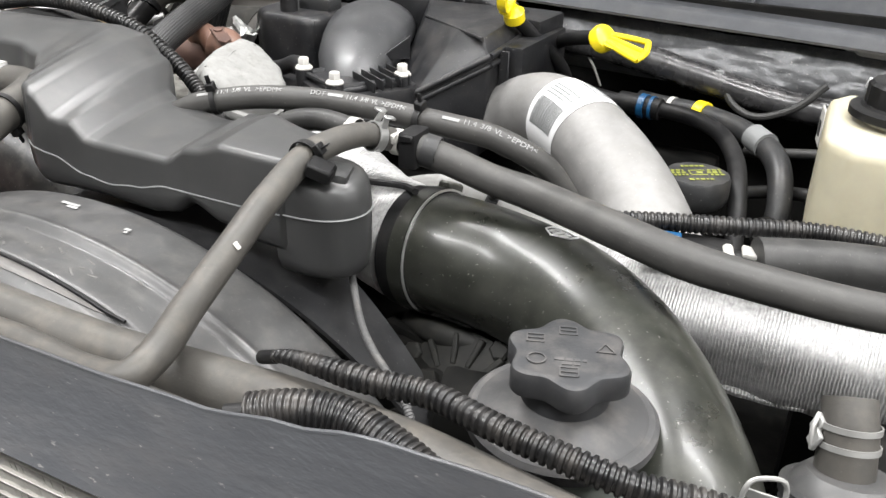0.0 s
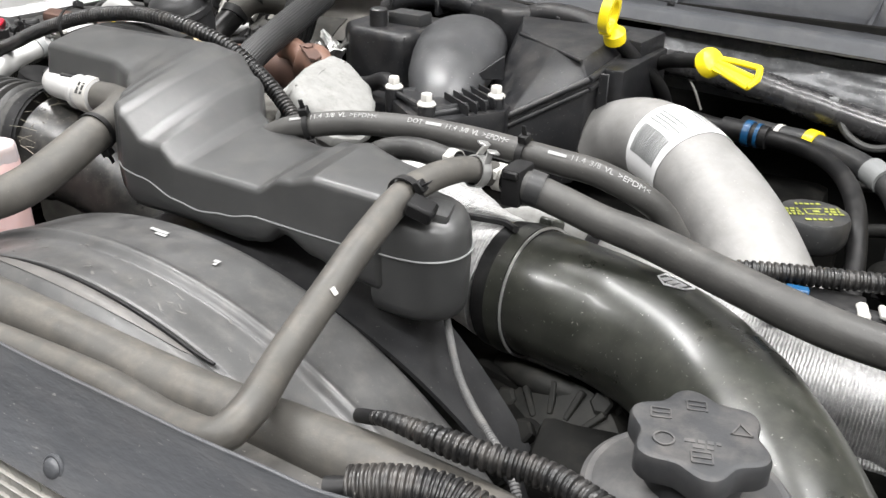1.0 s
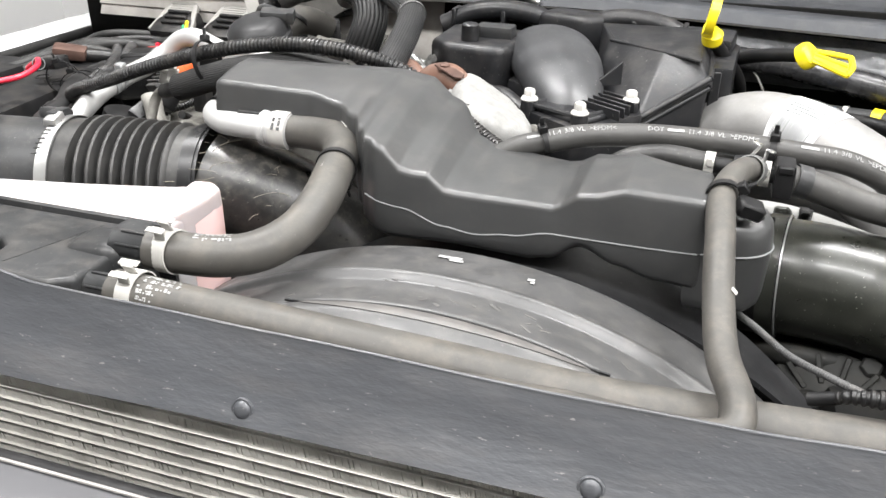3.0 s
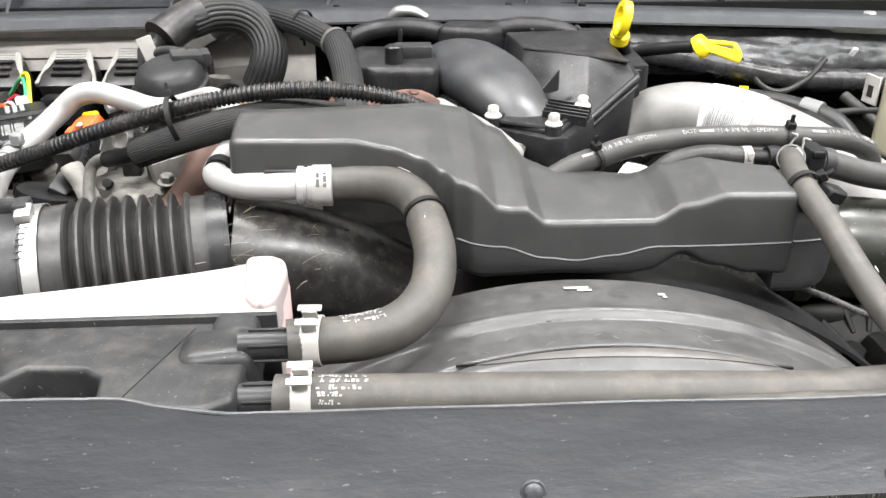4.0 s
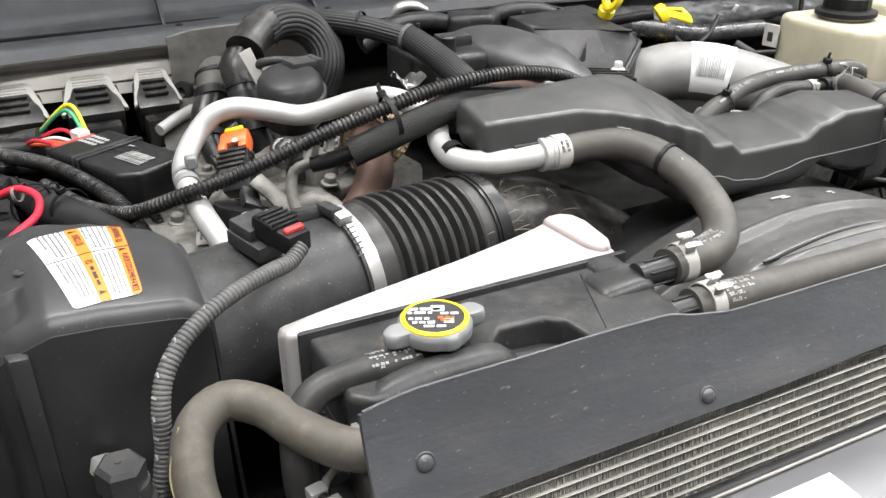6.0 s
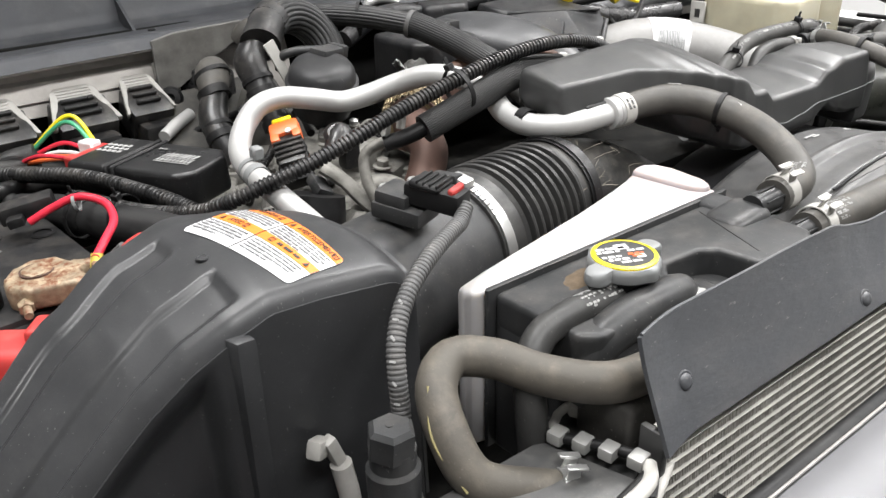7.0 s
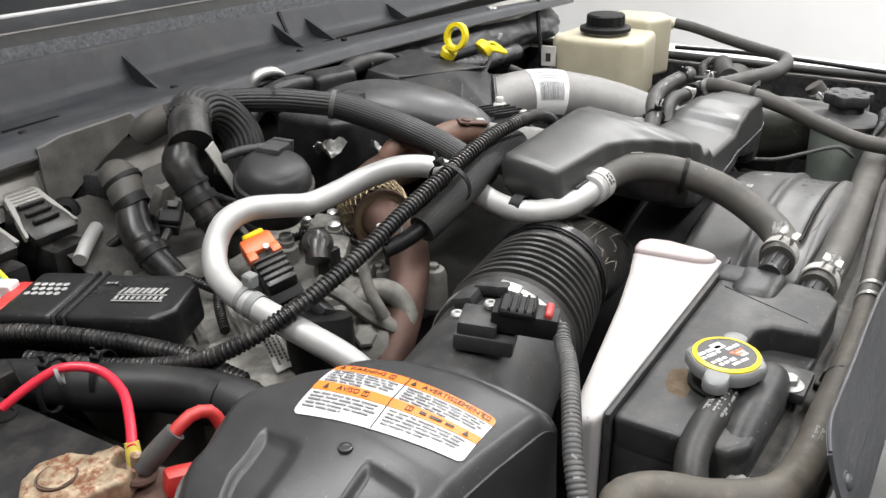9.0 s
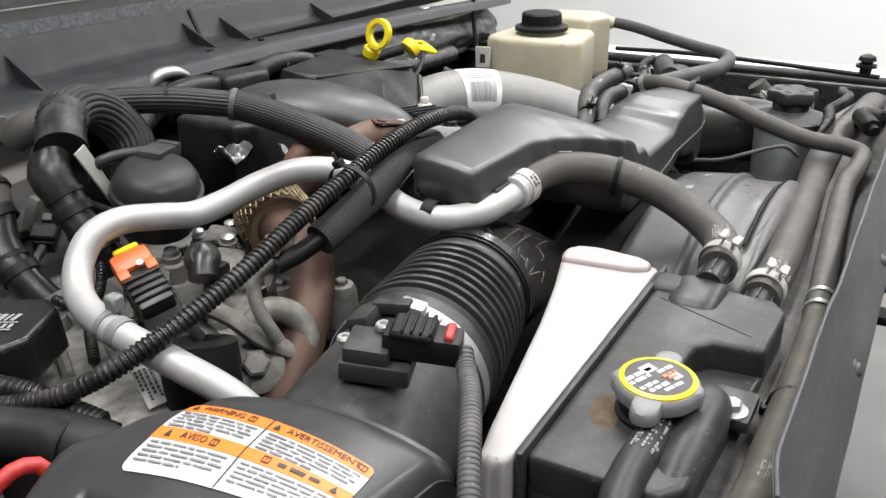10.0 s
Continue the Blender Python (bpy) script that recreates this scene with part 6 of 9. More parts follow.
# core drawn near-black, the shade between parts in its colour
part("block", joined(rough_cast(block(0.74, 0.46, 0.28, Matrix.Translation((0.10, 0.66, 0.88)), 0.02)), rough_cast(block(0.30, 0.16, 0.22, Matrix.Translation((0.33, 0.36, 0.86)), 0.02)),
                     rough_cast(block(0.26, 0.20, 0.22, Matrix.Translation((-0.02, 0.45, 0.88)), 0.02))), M["deep"], engine, "oily engine core with shade in its near-black colour")
part("valve_cover", rough_cast(joined(prism([(-0.56, 0.50), (-0.455, 0.425), (-0.405, 0.440), (-0.305, 0.515), (-0.17, 0.59), (-0.20, 0.72), (-0.36, 0.84), (-0.50, 0.80), (-0.53, 0.70)], 0.90, 1.066, 0.012, 2),
                                      prism([(-0.44, 0.53), (-0.36, 0.47), (-0.27, 0.52), (-0.25, 0.62), (-0.33, 0.66)], 1.05, 1.092, 0.012, 2),
                                      prism([(-0.43, 0.47), (-0.395, 0.452), (-0.325, 0.505), (-0.34, 0.53), (-0.40, 0.52)], 1.05, 1.082, 0.010, 2)), 0.002), M["cast"], engine, "grimy grey cast valve cover")
for x, y, z, r in ((-0.350, 0.585, 1.092, 0.013), (-0.305, 0.555, 1.095, 0.013), (-0.300, 0.600, 1.090, 0.010), (-0.255, 0.600, 1.082, 0.012)):
    st = part("coil_stud", lathe([(r * 1.5, -0.02), (r * 1.5, 0.0), (r, 0.004), (r * 0.95, 0.022), (r * 0.7, 0.024), (r * 0.7, 0.030), (r * 0.4, 0.032)], 22, (x, y, z), (-0.1, -0.1, 1)), M["cast"], engine, "grey cast stud")
    part("stud_tip", lathe([(r * 0.55, 0.028), (r * 0.55, 0.036), (r * 0.2, 0.038)], 14, (x, y, z), (-0.1, -0.1, 1)), M["steel"], st)
for x, y, z in ((-0.498, 0.545, 1.068), (-0.262, 0.530, 1.080), (-0.46, 0.62, 1.064), (-0.33, 0.50, 1.100), (-0.25, 0.67, 1.064), (-0.41, 0.70, 1.064)):
    part("bolt", hex_bolt((x, y, z), (0.05, -0.1, 1), 0.013, 0.009, flange=0.011), M["cast"], engine)
brace = part("injector_brace", joined(tube([(-0.420, 0.478, 1.128), (-0.405, 0.462, 1.112), (-0.392, 0.447, 1.092), (-0.372, 0.436, 1.072), (-0.345, 0.430, 1.050)], [0.012, 0.011, 0.012, 0.012, 0.010], 12, flat=0.6),
                                      tube([(-0.385, 0.470, 1.085), (-0.362, 0.462, 1.098), (-0.345, 0.446, 1.090), (-0.345, 0.430, 1.070), (-0.362, 0.424, 1.055)], [0.009, 0.011, 0.012, 0.011, 0.009], 12),
                                      lathe([(0.024, -0.006), (0.024, 0.003), (0.018, 0.006), (0.006, 0.006)], 26, (-0.397, 0.445, 1.064), (-0.55, -0.55, 0.6))), M["cast"], engine, "cast alloy brace")
part("brace_bolt", hex_bolt((-0.399, 0.443, 1.068), (-0.55, -0.55, 0.6), 0.021, 0.013, flange=0.016), M["cast"], brace)
cyl = part("sensor_canister", tube([(-0.452, 0.452, 1.060), (-0.446, 0.457, 1.090), (-0.441, 0.460, 1.108)], [0.031, 0.032, 0.030], 32), M["tie"], engine, "black drum-shaped sensor")
part("canister_clip", block(0.02, 0.03, 0.012, Matrix.Translation((-0.430, 0.470, 1.110)) @ pose(0, 0, 0, 20, 30, 0), 0.004, 2), M["plastic"], cyl)
IP = place_z((-0.480, 0.480, 1.082), (-0.40, -0.55, 0.73), (-0.25, -0.75, -0.70))
plate = part("info_plate", block(0.036, 0.018, 0.0015, IP, 0.0006, 1), M["grip"], engine, "small pale data plate")
part("info_print", bars([(-0.015, 0.013, 0.005), (-0.015, 0.008, 0.001), (-0.015, 0.012, -0.003), (-0.015, 0.004, -0.0065)], IP @ Matrix.Translation((0, 0, 0.001)), 0.0022, 0.0005, 3, (0.3, 0.9)), M["ink"], plate, smooth=False)
part("front_bracket", rough_cast(joined(block(0.10, 0.05, 0.06, Matrix.Translation((0.335, 0.315, 0.965)) @ pose(0, 0, 0, 0, 10, -20), 0.012), block(0.07, 0.06, 0.05, Matrix.Translation((0.40, 0.275, 0.985)) @ pose(0, 0, 0, 10, 0, 15), 0.012), block(0.16, 0.03, 0.03, Matrix.Translation((0.36, 0.33, 0.985)) @ pose(0, 0, 0, 0, 8, -10), 0.008)), 0.003), M["deep"], engine, "grimy cast front bracket, darkened for the shade")
part("bracket_bolt", hex_bolt((0.352, 0.285, 0.992), (-0.1, -0.6, 0.7), 0.018, 0.012, flange=0.014), M["deep"], engine)
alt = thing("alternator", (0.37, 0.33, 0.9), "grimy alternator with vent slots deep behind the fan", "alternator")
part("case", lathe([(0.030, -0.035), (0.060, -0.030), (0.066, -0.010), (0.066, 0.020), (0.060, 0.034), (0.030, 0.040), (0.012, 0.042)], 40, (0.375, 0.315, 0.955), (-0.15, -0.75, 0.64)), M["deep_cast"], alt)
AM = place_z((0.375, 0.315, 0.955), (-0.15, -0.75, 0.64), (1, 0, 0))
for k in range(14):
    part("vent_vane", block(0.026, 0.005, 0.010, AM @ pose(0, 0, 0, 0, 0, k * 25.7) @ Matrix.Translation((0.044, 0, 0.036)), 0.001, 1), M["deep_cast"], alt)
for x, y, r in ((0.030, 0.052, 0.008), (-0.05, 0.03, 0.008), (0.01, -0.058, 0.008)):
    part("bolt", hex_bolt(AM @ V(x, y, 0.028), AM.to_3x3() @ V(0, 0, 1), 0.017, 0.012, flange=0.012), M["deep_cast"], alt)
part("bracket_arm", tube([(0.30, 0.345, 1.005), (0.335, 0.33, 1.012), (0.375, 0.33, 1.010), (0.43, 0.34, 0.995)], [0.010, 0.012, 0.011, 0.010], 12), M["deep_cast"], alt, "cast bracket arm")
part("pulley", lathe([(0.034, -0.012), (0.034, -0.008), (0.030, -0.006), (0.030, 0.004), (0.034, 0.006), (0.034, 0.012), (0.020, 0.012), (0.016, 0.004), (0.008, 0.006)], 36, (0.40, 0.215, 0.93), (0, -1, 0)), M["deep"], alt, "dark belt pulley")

rnd = random.Random(17)
for k in range(9):
    x, y = -0.50 + 0.030 * k, 0.705 - 0.030 * k + rnd.uniform(-0.03, 0.02)
    boss = part("cast_boss", lathe([(0.016, 1.03), (0.015, 1.066), (0.012, 1.074), (0.004, 1.075)], 18, (x, y, rnd.uniform(0, 0.006))), M["cast"], engine)
    part("bolt", hex_bolt((x, y, 1.078), (0, 0, 1), 0.011, 0.008, flange=0.009), M["cast"], boss)
for x0, y0, x1, y1 in ((-0.52, 0.60, -0.43, 0.76), (-0.49, 0.57, -0.40, 0.73), (-0.46, 0.54, -0.37, 0.70), (-0.34, 0.66, -0.24, 0.60)):
    part("cast_rib", tube([(x0, y0, 1.066), ((x0 + x1) / 2, (y0 + y1) / 2, 1.070), (x1, y1, 1.066)], 0.006, 8), M["cast"], engine)
for x, y, z, rz in ((-0.335, 0.535, 1.098, 30), (-0.29, 0.585, 1.094, 25), (-0.375, 0.590, 1.088, 40)):
    part("injector_body", rough_cast(block(0.046, 0.034, 0.050, Matrix.Translation((x, y, z)) @ pose(0, 0, 0, 8, -6, rz), 0.008, 2), 0.0012, 90), M["cast"], engine, "grimy cast injector body")
for pts in ([(-0.395, 0.50, 1.10), (-0.40, 0.53, 1.085), (-0.42, 0.60, 1.08), (-0.43, 0.66, 1.09)], [(-0.47, 0.56, 1.075), (-0.44, 0.60, 1.085), (-0.40, 0.63, 1.10), (-0.37, 0.66, 1.12)], [(-0.30, 0.52, 1.11), (-0.31, 0.56, 1.12), (-0.33, 0.60, 1.11)]):
    part("injector_wire", ribbed(pts, 0.0052, 0.0040, 0.0016), M["loom"], engine, "thin black corrugated wire sleeve")

# turbo outlet: pale casting, gasket and exhaust
turbo = thing("pale_turbo_casting", (-0.01, 0.53, 1.05), "pale sand-cast aluminium housing with rounded shoulders", "casting")
FACE = place_z(V(0.010, 0.502, 1.1590), (0.45, 0.09, 0.89), (0, 1, 0))
FACE_IN = FACE.inverted()


def on_face(x, y):
    """A place in the sloping face's own plane from its place in the plan."""
    z = 1.1590 - (0.45 * (x - 0.010) + 0.09 * (y - 0.502)) / 0.89
    q = FACE_IN @ V(x, y, z)
    return (q.x, q.y)


RIM = [(-0.014, 0.454), (-0.030, 0.498), (-0.040, 0.540), (-0.036, 0.560), (-0.015, 0.566), (0.018, 0.553), (0.043, 0.531), (0.058, 0.505), (0.062, 0.478), (0.052, 0.450), (0.028, 0.436), (0.002, 0.438)]
RIM2 = [on_face(*p) for p in RIM]
area = sum(a[0] * b[1] - b[0] * a[1] for a, b in zip(RIM2, RIM2[1:] + RIM2[:1]))
RIM2 = RIM2 if area > 0 else RIM2[::-1]
part("housing", rough_cast(prism(RIM2, -0.060, 0.001, 0.020, 6, FACE), 0.0012, 70), M["cast_pale"], turbo)
part("flange", rough_cast(prism([(x * 1.07, y * 1.07) for x, y in RIM2], -0.030, -0.020, 0.002, 2, FACE), 0.0006, 90), M["cast_pale"], turbo, "cast flange round the housing")
part("lug", joined(block(0.022, 0.016, 0.016, Matrix.Translation((0.054, 0.532, 1.118)) @ pose(0, 0, 0, 0, 25, 40), 0.005, 2)), M["cast"], turbo, "grimy lug")
part("threaded_hole", lathe([(0.0035, -0.001), (0.0050, 0.0006), (0.0030, 0.0008)], 14, (-0.007, 0.477, 1.1640), (0.45, 0.09, 0.89)), M["cast"], turbo)
part("gasket_joint", tube([(-0.105, 0.585, 1.140), (-0.080, 0.565, 1.158), (-0.055, 0.545, 1.166), (-0.030, 0.525, 1.160)], [0.017, 0.019, 0.018, 0.014], 22), M["gasket"], turbo, "rusty brown joint")
part("joint_tab", joined(prism([(-0.022, -0.008), (0.016, -0.007), (0.022, 0.0), (0.016, 0.008), (-0.022, 0.009)], -0.0014, 0.0014, 0.0007, 1, place_z((-0.050, 0.530, 1.1800), (0.12, -0.12, 0.98), (0.8, -0.6, 0))), hex_bolt((-0.060, 0.537, 1.181), (0.12, -0.12, 0.98), 0.010, 0.005, flange=0.008)), M["rust"], turbo, "thin rusty tab")

BEND = [V(-0.286, 0.470, 1.116), V(-0.304, 0.456, 1.091), V(-0.337, 0.441, 1.067), V(-0.365, 0.432, 1.049), V(-0.395, 0.426, 1.026)]
exhaust = thing("exhaust_pipe", (-0.3, 0.45, 1.0), "rusty brown exhaust pipe with a bronze braided flexible joint", "pipe")
part("bend", tube([(-0.262, 0.530, 1.136), (-0.276, 0.510, 1.136), (-0.282, 0.490, 1.126), BEND[0], BEND[1], BEND[2], BEND[3], BEND[4], (-0.41, 0.42, 0.97)], [0.026, 0.025, 0.0225, 0.0215, 0.0210, 0.0205, 0.0205, 0.0205, 0.0205], 30), M["rust"], exhaust)
part("braided_joint", tube([(-0.225, 0.575, 1.130), (-0.250, 0.545, 1.136), (-0.280, 0.507, 1.136)], [0.032, 0.037, 0.031], 34), M["braid"], exhaust, "bronze woven wire joint")
JA, JB = V(-0.225, 0.575, 1.130), V(-0.280, 0.507, 1.136)
jw = (JB - JA).normalized()
js = jw.cross(V(0, 0, 1)).normalized()
ju = js.cross(jw)
bm = bmesh.new()
for k in range(26):
    for way in (-1, 1):
        pts = []
        for q in range(9):
            f = q / 8
            r = (0.0325 + 0.0050 * math.sin(math.pi * f)) + (0.0006 if (q + k) % 2 else 0)
            a = 2 * math.pi * k / 26 + way * f * 1.1
            pts.append(JA.lerp(JB, f) + (js * math.cos(a) + ju * math.sin(a)) * r)
        tube(pts, 0.0012, 5, 0.012, bm)
tagged(part("braid_wire", bm, M["braid"], exhaust, "woven bronze wires"), kind="stuff")
part("end_ring", band(JB, jw, 0.030, 0.008, thick=0.003), M["rust"], exhaust)
part("manifold_arm", tube([(-0.10, 0.60, 1.128), (-0.15, 0.60, 1.130), (-0.20, 0.588, 1.128), (-0.235, 0.562, 1.130)], [0.026, 0.025, 0.027, 0.030], 26), M["rust"], exhaust)
part("heat_tab", tube([(-0.155, 0.600, 1.140), (-0.140, 0.594, 1.158), (-0.120, 0.585, 1.160), (-0.105, 0.580, 1.146)], [0.012, 0.014, 0.014, 0.012], 16), M["gasket"], exhaust, "rusty bent flange")


def crumpled_bracket(x, y, z, rz, seed):
    """Bent bright sheet: a saddle with two raised wings."""
    m = Matrix.Translation((x, y, z)) @ pose(0, 0, 0, 8, 0, rz)

    def at(u, v):
        h = 0.017 * abs(u) ** 1.4 + 0.005 * noise.noise(V(u * 2.2 + seed, v * 2.0, 0.3)) + 0.0022 * noise.noise(V(u * 6 + seed, v * 5, 1.3))
        return m @ V(0.021 * u, 0.013 * v + 0.005 * u * v, h - 0.007 * v * v)

    single("foil_bracket", sheet(steps(-1, 1, 18), steps(-1, 1, 12), at, 0.0020), M["crinkled"], "crumpled dull metal heat shield bracket", "bracket", "heat shield brackets", angle=20)


crumpled_bracket(-0.146, 0.698, 1.143, 10, 1)
crumpled_bracket(-0.108, 0.628, 1.145, -25, 5)

# ---- intake manifold, black plastic ----
manifold = thing("intake_manifold", (0.05, 0.7, 1.05), "black glass-filled plastic intake manifold with arched duct", "manifold")
BOLTS = [(0.033, 0.571), (0.098, 0.537), (0.145, 0.604), (0.078, 0.640)]
part("flange", joined(prism([(0.018, 0.575), (0.090, 0.522), (0.112, 0.524), (0.160, 0.598), (0.155, 0.622), (0.080, 0.660), (0.060, 0.655)], 1.085, 1.133, 0.005, 2),
                      prism([(0.030, 0.577), (0.094, 0.532), (0.106, 0.534), (0.150, 0.602), (0.080, 0.645)], 1.129, 1.139, 0.002, 1)), M["manifold"], manifold)
for k in range(5):
    part("flange_rib", block(0.055, 0.002, 0.012, Matrix.Translation((0.116 + 0.004 * k, 0.568 + 0.012 * k, 1.141)) @ pose(0, 0, 0, 0, 0, -32), 0.0006, 1), M["manifold"], manifold)
part("flange_rim", joined(*[tube([V(*a, 1.139), V(*b, 1.139)], 0.0035, 8) for a, b in zip(BOLTS, BOLTS[1:] + BOLTS[:1])]), M["manifold"], manifold)
for x, y in BOLTS:
    boss = part("bolt_boss", lathe([(0.0105, 1.085), (0.0100, 1.139), (0.0090, 1.144)], 20, (x, y, 0)), M["manifold"], manifold)
    part("bolt", joined(lathe([(0.0098, 1.144), (0.0102, 1.1455), (0.0085, 1.148), (0.0060, 1.149)], 22, (x, y, 0)), lathe([(0.0066, 1.148), (0.0066, 1.1555), (0.0055, 1.157), (0.0030, 1.157)], 6, (x, y, 0))), M["grip"], boss, "pale plated flange bolt")
part("arched_duct", tube([(0.090, 0.574, 1.100), (0.084, 0.590, 1.116), (0.074, 0.612, 1.131), (0.058, 0.648, 1.144), (0.040, 0.695, 1.151), (0.018, 0.745, 1.154), (-0.002, 0.79, 1.146), (-0.018, 0.84, 1.115)], [0.026, 0.031, 0.039, 0.049, 0.056, 0.058, 0.055, 0.050], 48, flat=0.66), M["duct_gloss"], manifold, "smooth arched black duct")
CH_LOW = [(0.085, 0.700, 1.04), (0.118, 0.632, 1.04), (0.156, 0.608, 1.04), (0.218, 0.658, 1.04), (0.216, 0.825, 1.04), (0.080, 0.812, 1.04)]
CH_RIM = [(0.083, 0.712, 1.122), (0.114, 0.648, 1.114), (0.153, 0.613, 1.118), (0.227, 0.664, 1.160), (0.222, 0.825, 1.166), (0.074, 0.812, 1.160)]
CH_TOP = [(0.095, 0.756, 1.180), (0.128, 0.730, 1.181), (0.168, 0.700, 1.182), (0.214, 0.669, 1.182), (0.210, 0.818, 1.190), (0.074, 0.800, 1.192)]
bm = skin(bmesh.new(), [[V(*p) for p in r] for r in (CH_LOW, CH_RIM, CH_TOP)])
bmesh.ops.bevel(bm, geom=list(bm.edges), offset=0.004, segments=2, affect="EDGES", profile=0.5)
part("right_chamber", bm, M["manifold"], manifold, "boxy black chamber with a sloping face", angle=25)
for lift, r in ((0.003, 0.0040), (-0.008, 0.0034)):
    part("chamber_rim", joined(*[tube([V(*a) + V(0, -0.001, lift), V(*b) + V(0, -0.001, lift)], r, 10) for a, b in zip(CH_RIM[1:4], CH_RIM[2:5])]), M["manifold"], manifold)
part("lid_edge", tube([V(*CH_TOP[0]) + V(0, -0.002, -0.001), V(*CH_TOP[3]) + V(0, -0.002, -0.001)], 0.0022, 8), M["manifold"], manifold, "worn lid edge")
for k in range(6):
    part("chamber_rib", block(0.003, 0.012, 0.070, Matrix.Translation((0.233 + 0.001 * k, 0.690 + 0.022 * k, 1.130)) @ pose(0, 0, 0, 0, 0, -80), 0.001, 1), M["manifold"], manifold)
part("rear_cover", joined(prism([(0.224, 0.70), (0.252, 0.70), (0.256, 0.84), (0.12, 0.85), (0.12, 0.825), (0.224, 0.82)], 1.08, 1.168, 0.005, 2), prism([(0.150, 0.80), (0.245, 0.77), (0.250, 0.845), (0.150, 0.85)], 1.16, 1.186, 0.006, 2)), M["manifold"], manifold, "stepped black rear cover")
part("chamber_gusset", prism([(0.0, 0.0), (0.040, 0.0), (0.040, 0.028)], -0.0016, 0.0016, 0.0006, 1, Matrix.Translation((0.092, 0.636, 1.148)) @ pose(0, 0, 0, 90, 0, 35)), M["manifold"], manifold)
part("left_chamber", joined(prism([(-0.135, 0.700), (-0.112, 0.678), (-0.035, 0.672), (-0.022, 0.69), (-0.015, 0.79), (-0.135, 0.80)], 1.06, 1.176, 0.012, 3),
                            prism([(-0.025, 0.685), (0.030, 0.64), (0.060, 0.66), (0.03, 0.74), (-0.02, 0.75)], 1.07, 1.135, 0.008, 2)), M["manifold"], manifold)
part("peg", lathe([(0.0115, 0), (0.0115, 0.022), (0.009, 0.024)], 20, (-0.080, 0.700, 1.174)), M["manifold"], manifold)
part("step_block", block(0.05, 0.03, 0.018, Matrix.Translation((-0.055, 0.735, 1.182)), 0.004, 2), M["plastic"], manifold)
part("low_shelf", joined(tube([(-0.14, 0.675, 1.10), (-0.06, 0.645, 1.115), (-0.02, 0.63, 1.13), (0.02, 0.60, 1.120)], 0.010, 12), block(0.16, 0.06, 0.02, Matrix.Translation((-0.06, 0.66, 1.09)), 0.005, 2)), M["manifold"], manifold)
for a, b in (((-0.16, 0.83), (0.02, 0.845)), ((0.03, 0.842), (0.20, 0.825))):
    ridge = part("rear_ridge", joined(tube([V(*a, 1.165), V(*a, 1.178).lerp(V(*b, 1.19), 0.3) + V(0, 0, 0.006), V(*a, 1.178).lerp(V(*b, 1.185), 0.7) + V(0, 0, 0.004), V(*b, 1.165)], 0.014, 14), *[block(0.006, 0.03, 0.022, Matrix.Translation(V(*a, 1.18).lerp(V(*b, 1.18), q)), 0.001, 1) for q in (0.1, 0.5, 0.9)]), M["manifold"], manifold)
part("fuel_rail_cap", joined(prism([(-0.02, 0.82), (0.05, 0.80), (0.09, 0.84), (0.0, 0.87)], 1.12, 1.196, 0.012, 3)), M["manifold"], manifold)
single("lifting_eye", tube([(-0.085, 0.892, 1.165), (-0.083, 0.890, 1.190), (-0.070, 0.886, 1.203), (-0.048, 0.880, 1.204), (-0.030, 0.876, 1.196)], [0.006, 0.008, 0.009, 0.008, 0.005], 14), M["steel"], "bright bent aluminium lifting eye by the cowl", "lifting eye")

# ---- hoses, pipes and looms across the engine ----
T1 = [(0.060, 0.338, 1.160), (0.080, 0.342, 1.170), (0.100, 0.347, 1.175), (0.130, 0.359, 1.180), (0.180, 0.374, 1.182), (0.238, 0.380, 1.182), (0.295, 0.378, 1.181), (0.320, 0.380, 1.179), (0.350, 0.385, 1.175), (0.378, 0.392, 1.164), (0.396, 0.405, 1.148), (0.410, 0.42, 1.12)]
vac = thing("vacuum_hose", (0.24, 0.38, 1.15), "dark rubber vacuum hose with white printed lettering", "hose")
part("hose", tube(T1, 0.0105, 22), M["rubber_mid"], vac)
for text, start in (("XXXX 11.4 3/8 VL >EPDM<", 0.030), ("DOT XXXX 11.4 3/8 VL >EPDM<", 0.135), ("XXXX 11.4 3/8 VL >EPDM<", 0.262)):
    wrap_print(text, 0.0066, T1, 0.0105, start, (-0.05, -0.60, 0.80), M["chalk"], vac, ("XXXX",))
zip_tie(V(0.100, 0.345, 1.1755), (0.9, 0.45, 0.2), 0.0112, (0, -0.2, 1), vac)
zip_tie(V(0.293, 0.377, 1.180), (1, -0.1, 0), 0.0115, (0, -0.2, 1), vac, 0.006)
tee = thing("hose_tee", (0.265, 0.349, 1.16), "black plastic hose tee with white clamps between three hoses", "fitting")
part("body", joined(tube([(0.235, 0.352, 1.171), (0.31, 0.345, 1.170)], 0.0075, 16), tube([(0.270, 0.349, 1.171), (0.283, 0.338, 1.173)], 0.0070, 16), lathe([(0.011, -0.006), (0.012, 0.0), (0.011, 0.006)], 20, (0.268, 0.349, 1.171), (1, 0, 0))), M["tie"], tee)
part("clamp_block", joined(block(0.016, 0.026, 0.030, Matrix.Translation((0.303, 0.345, 1.169)), 0.003, 2), block(0.012, 0.030, 0.006, Matrix.Translation((0.303, 0.345, 1.180)), 0.001, 1)), M["tie"], tee, "black plastic clamp")
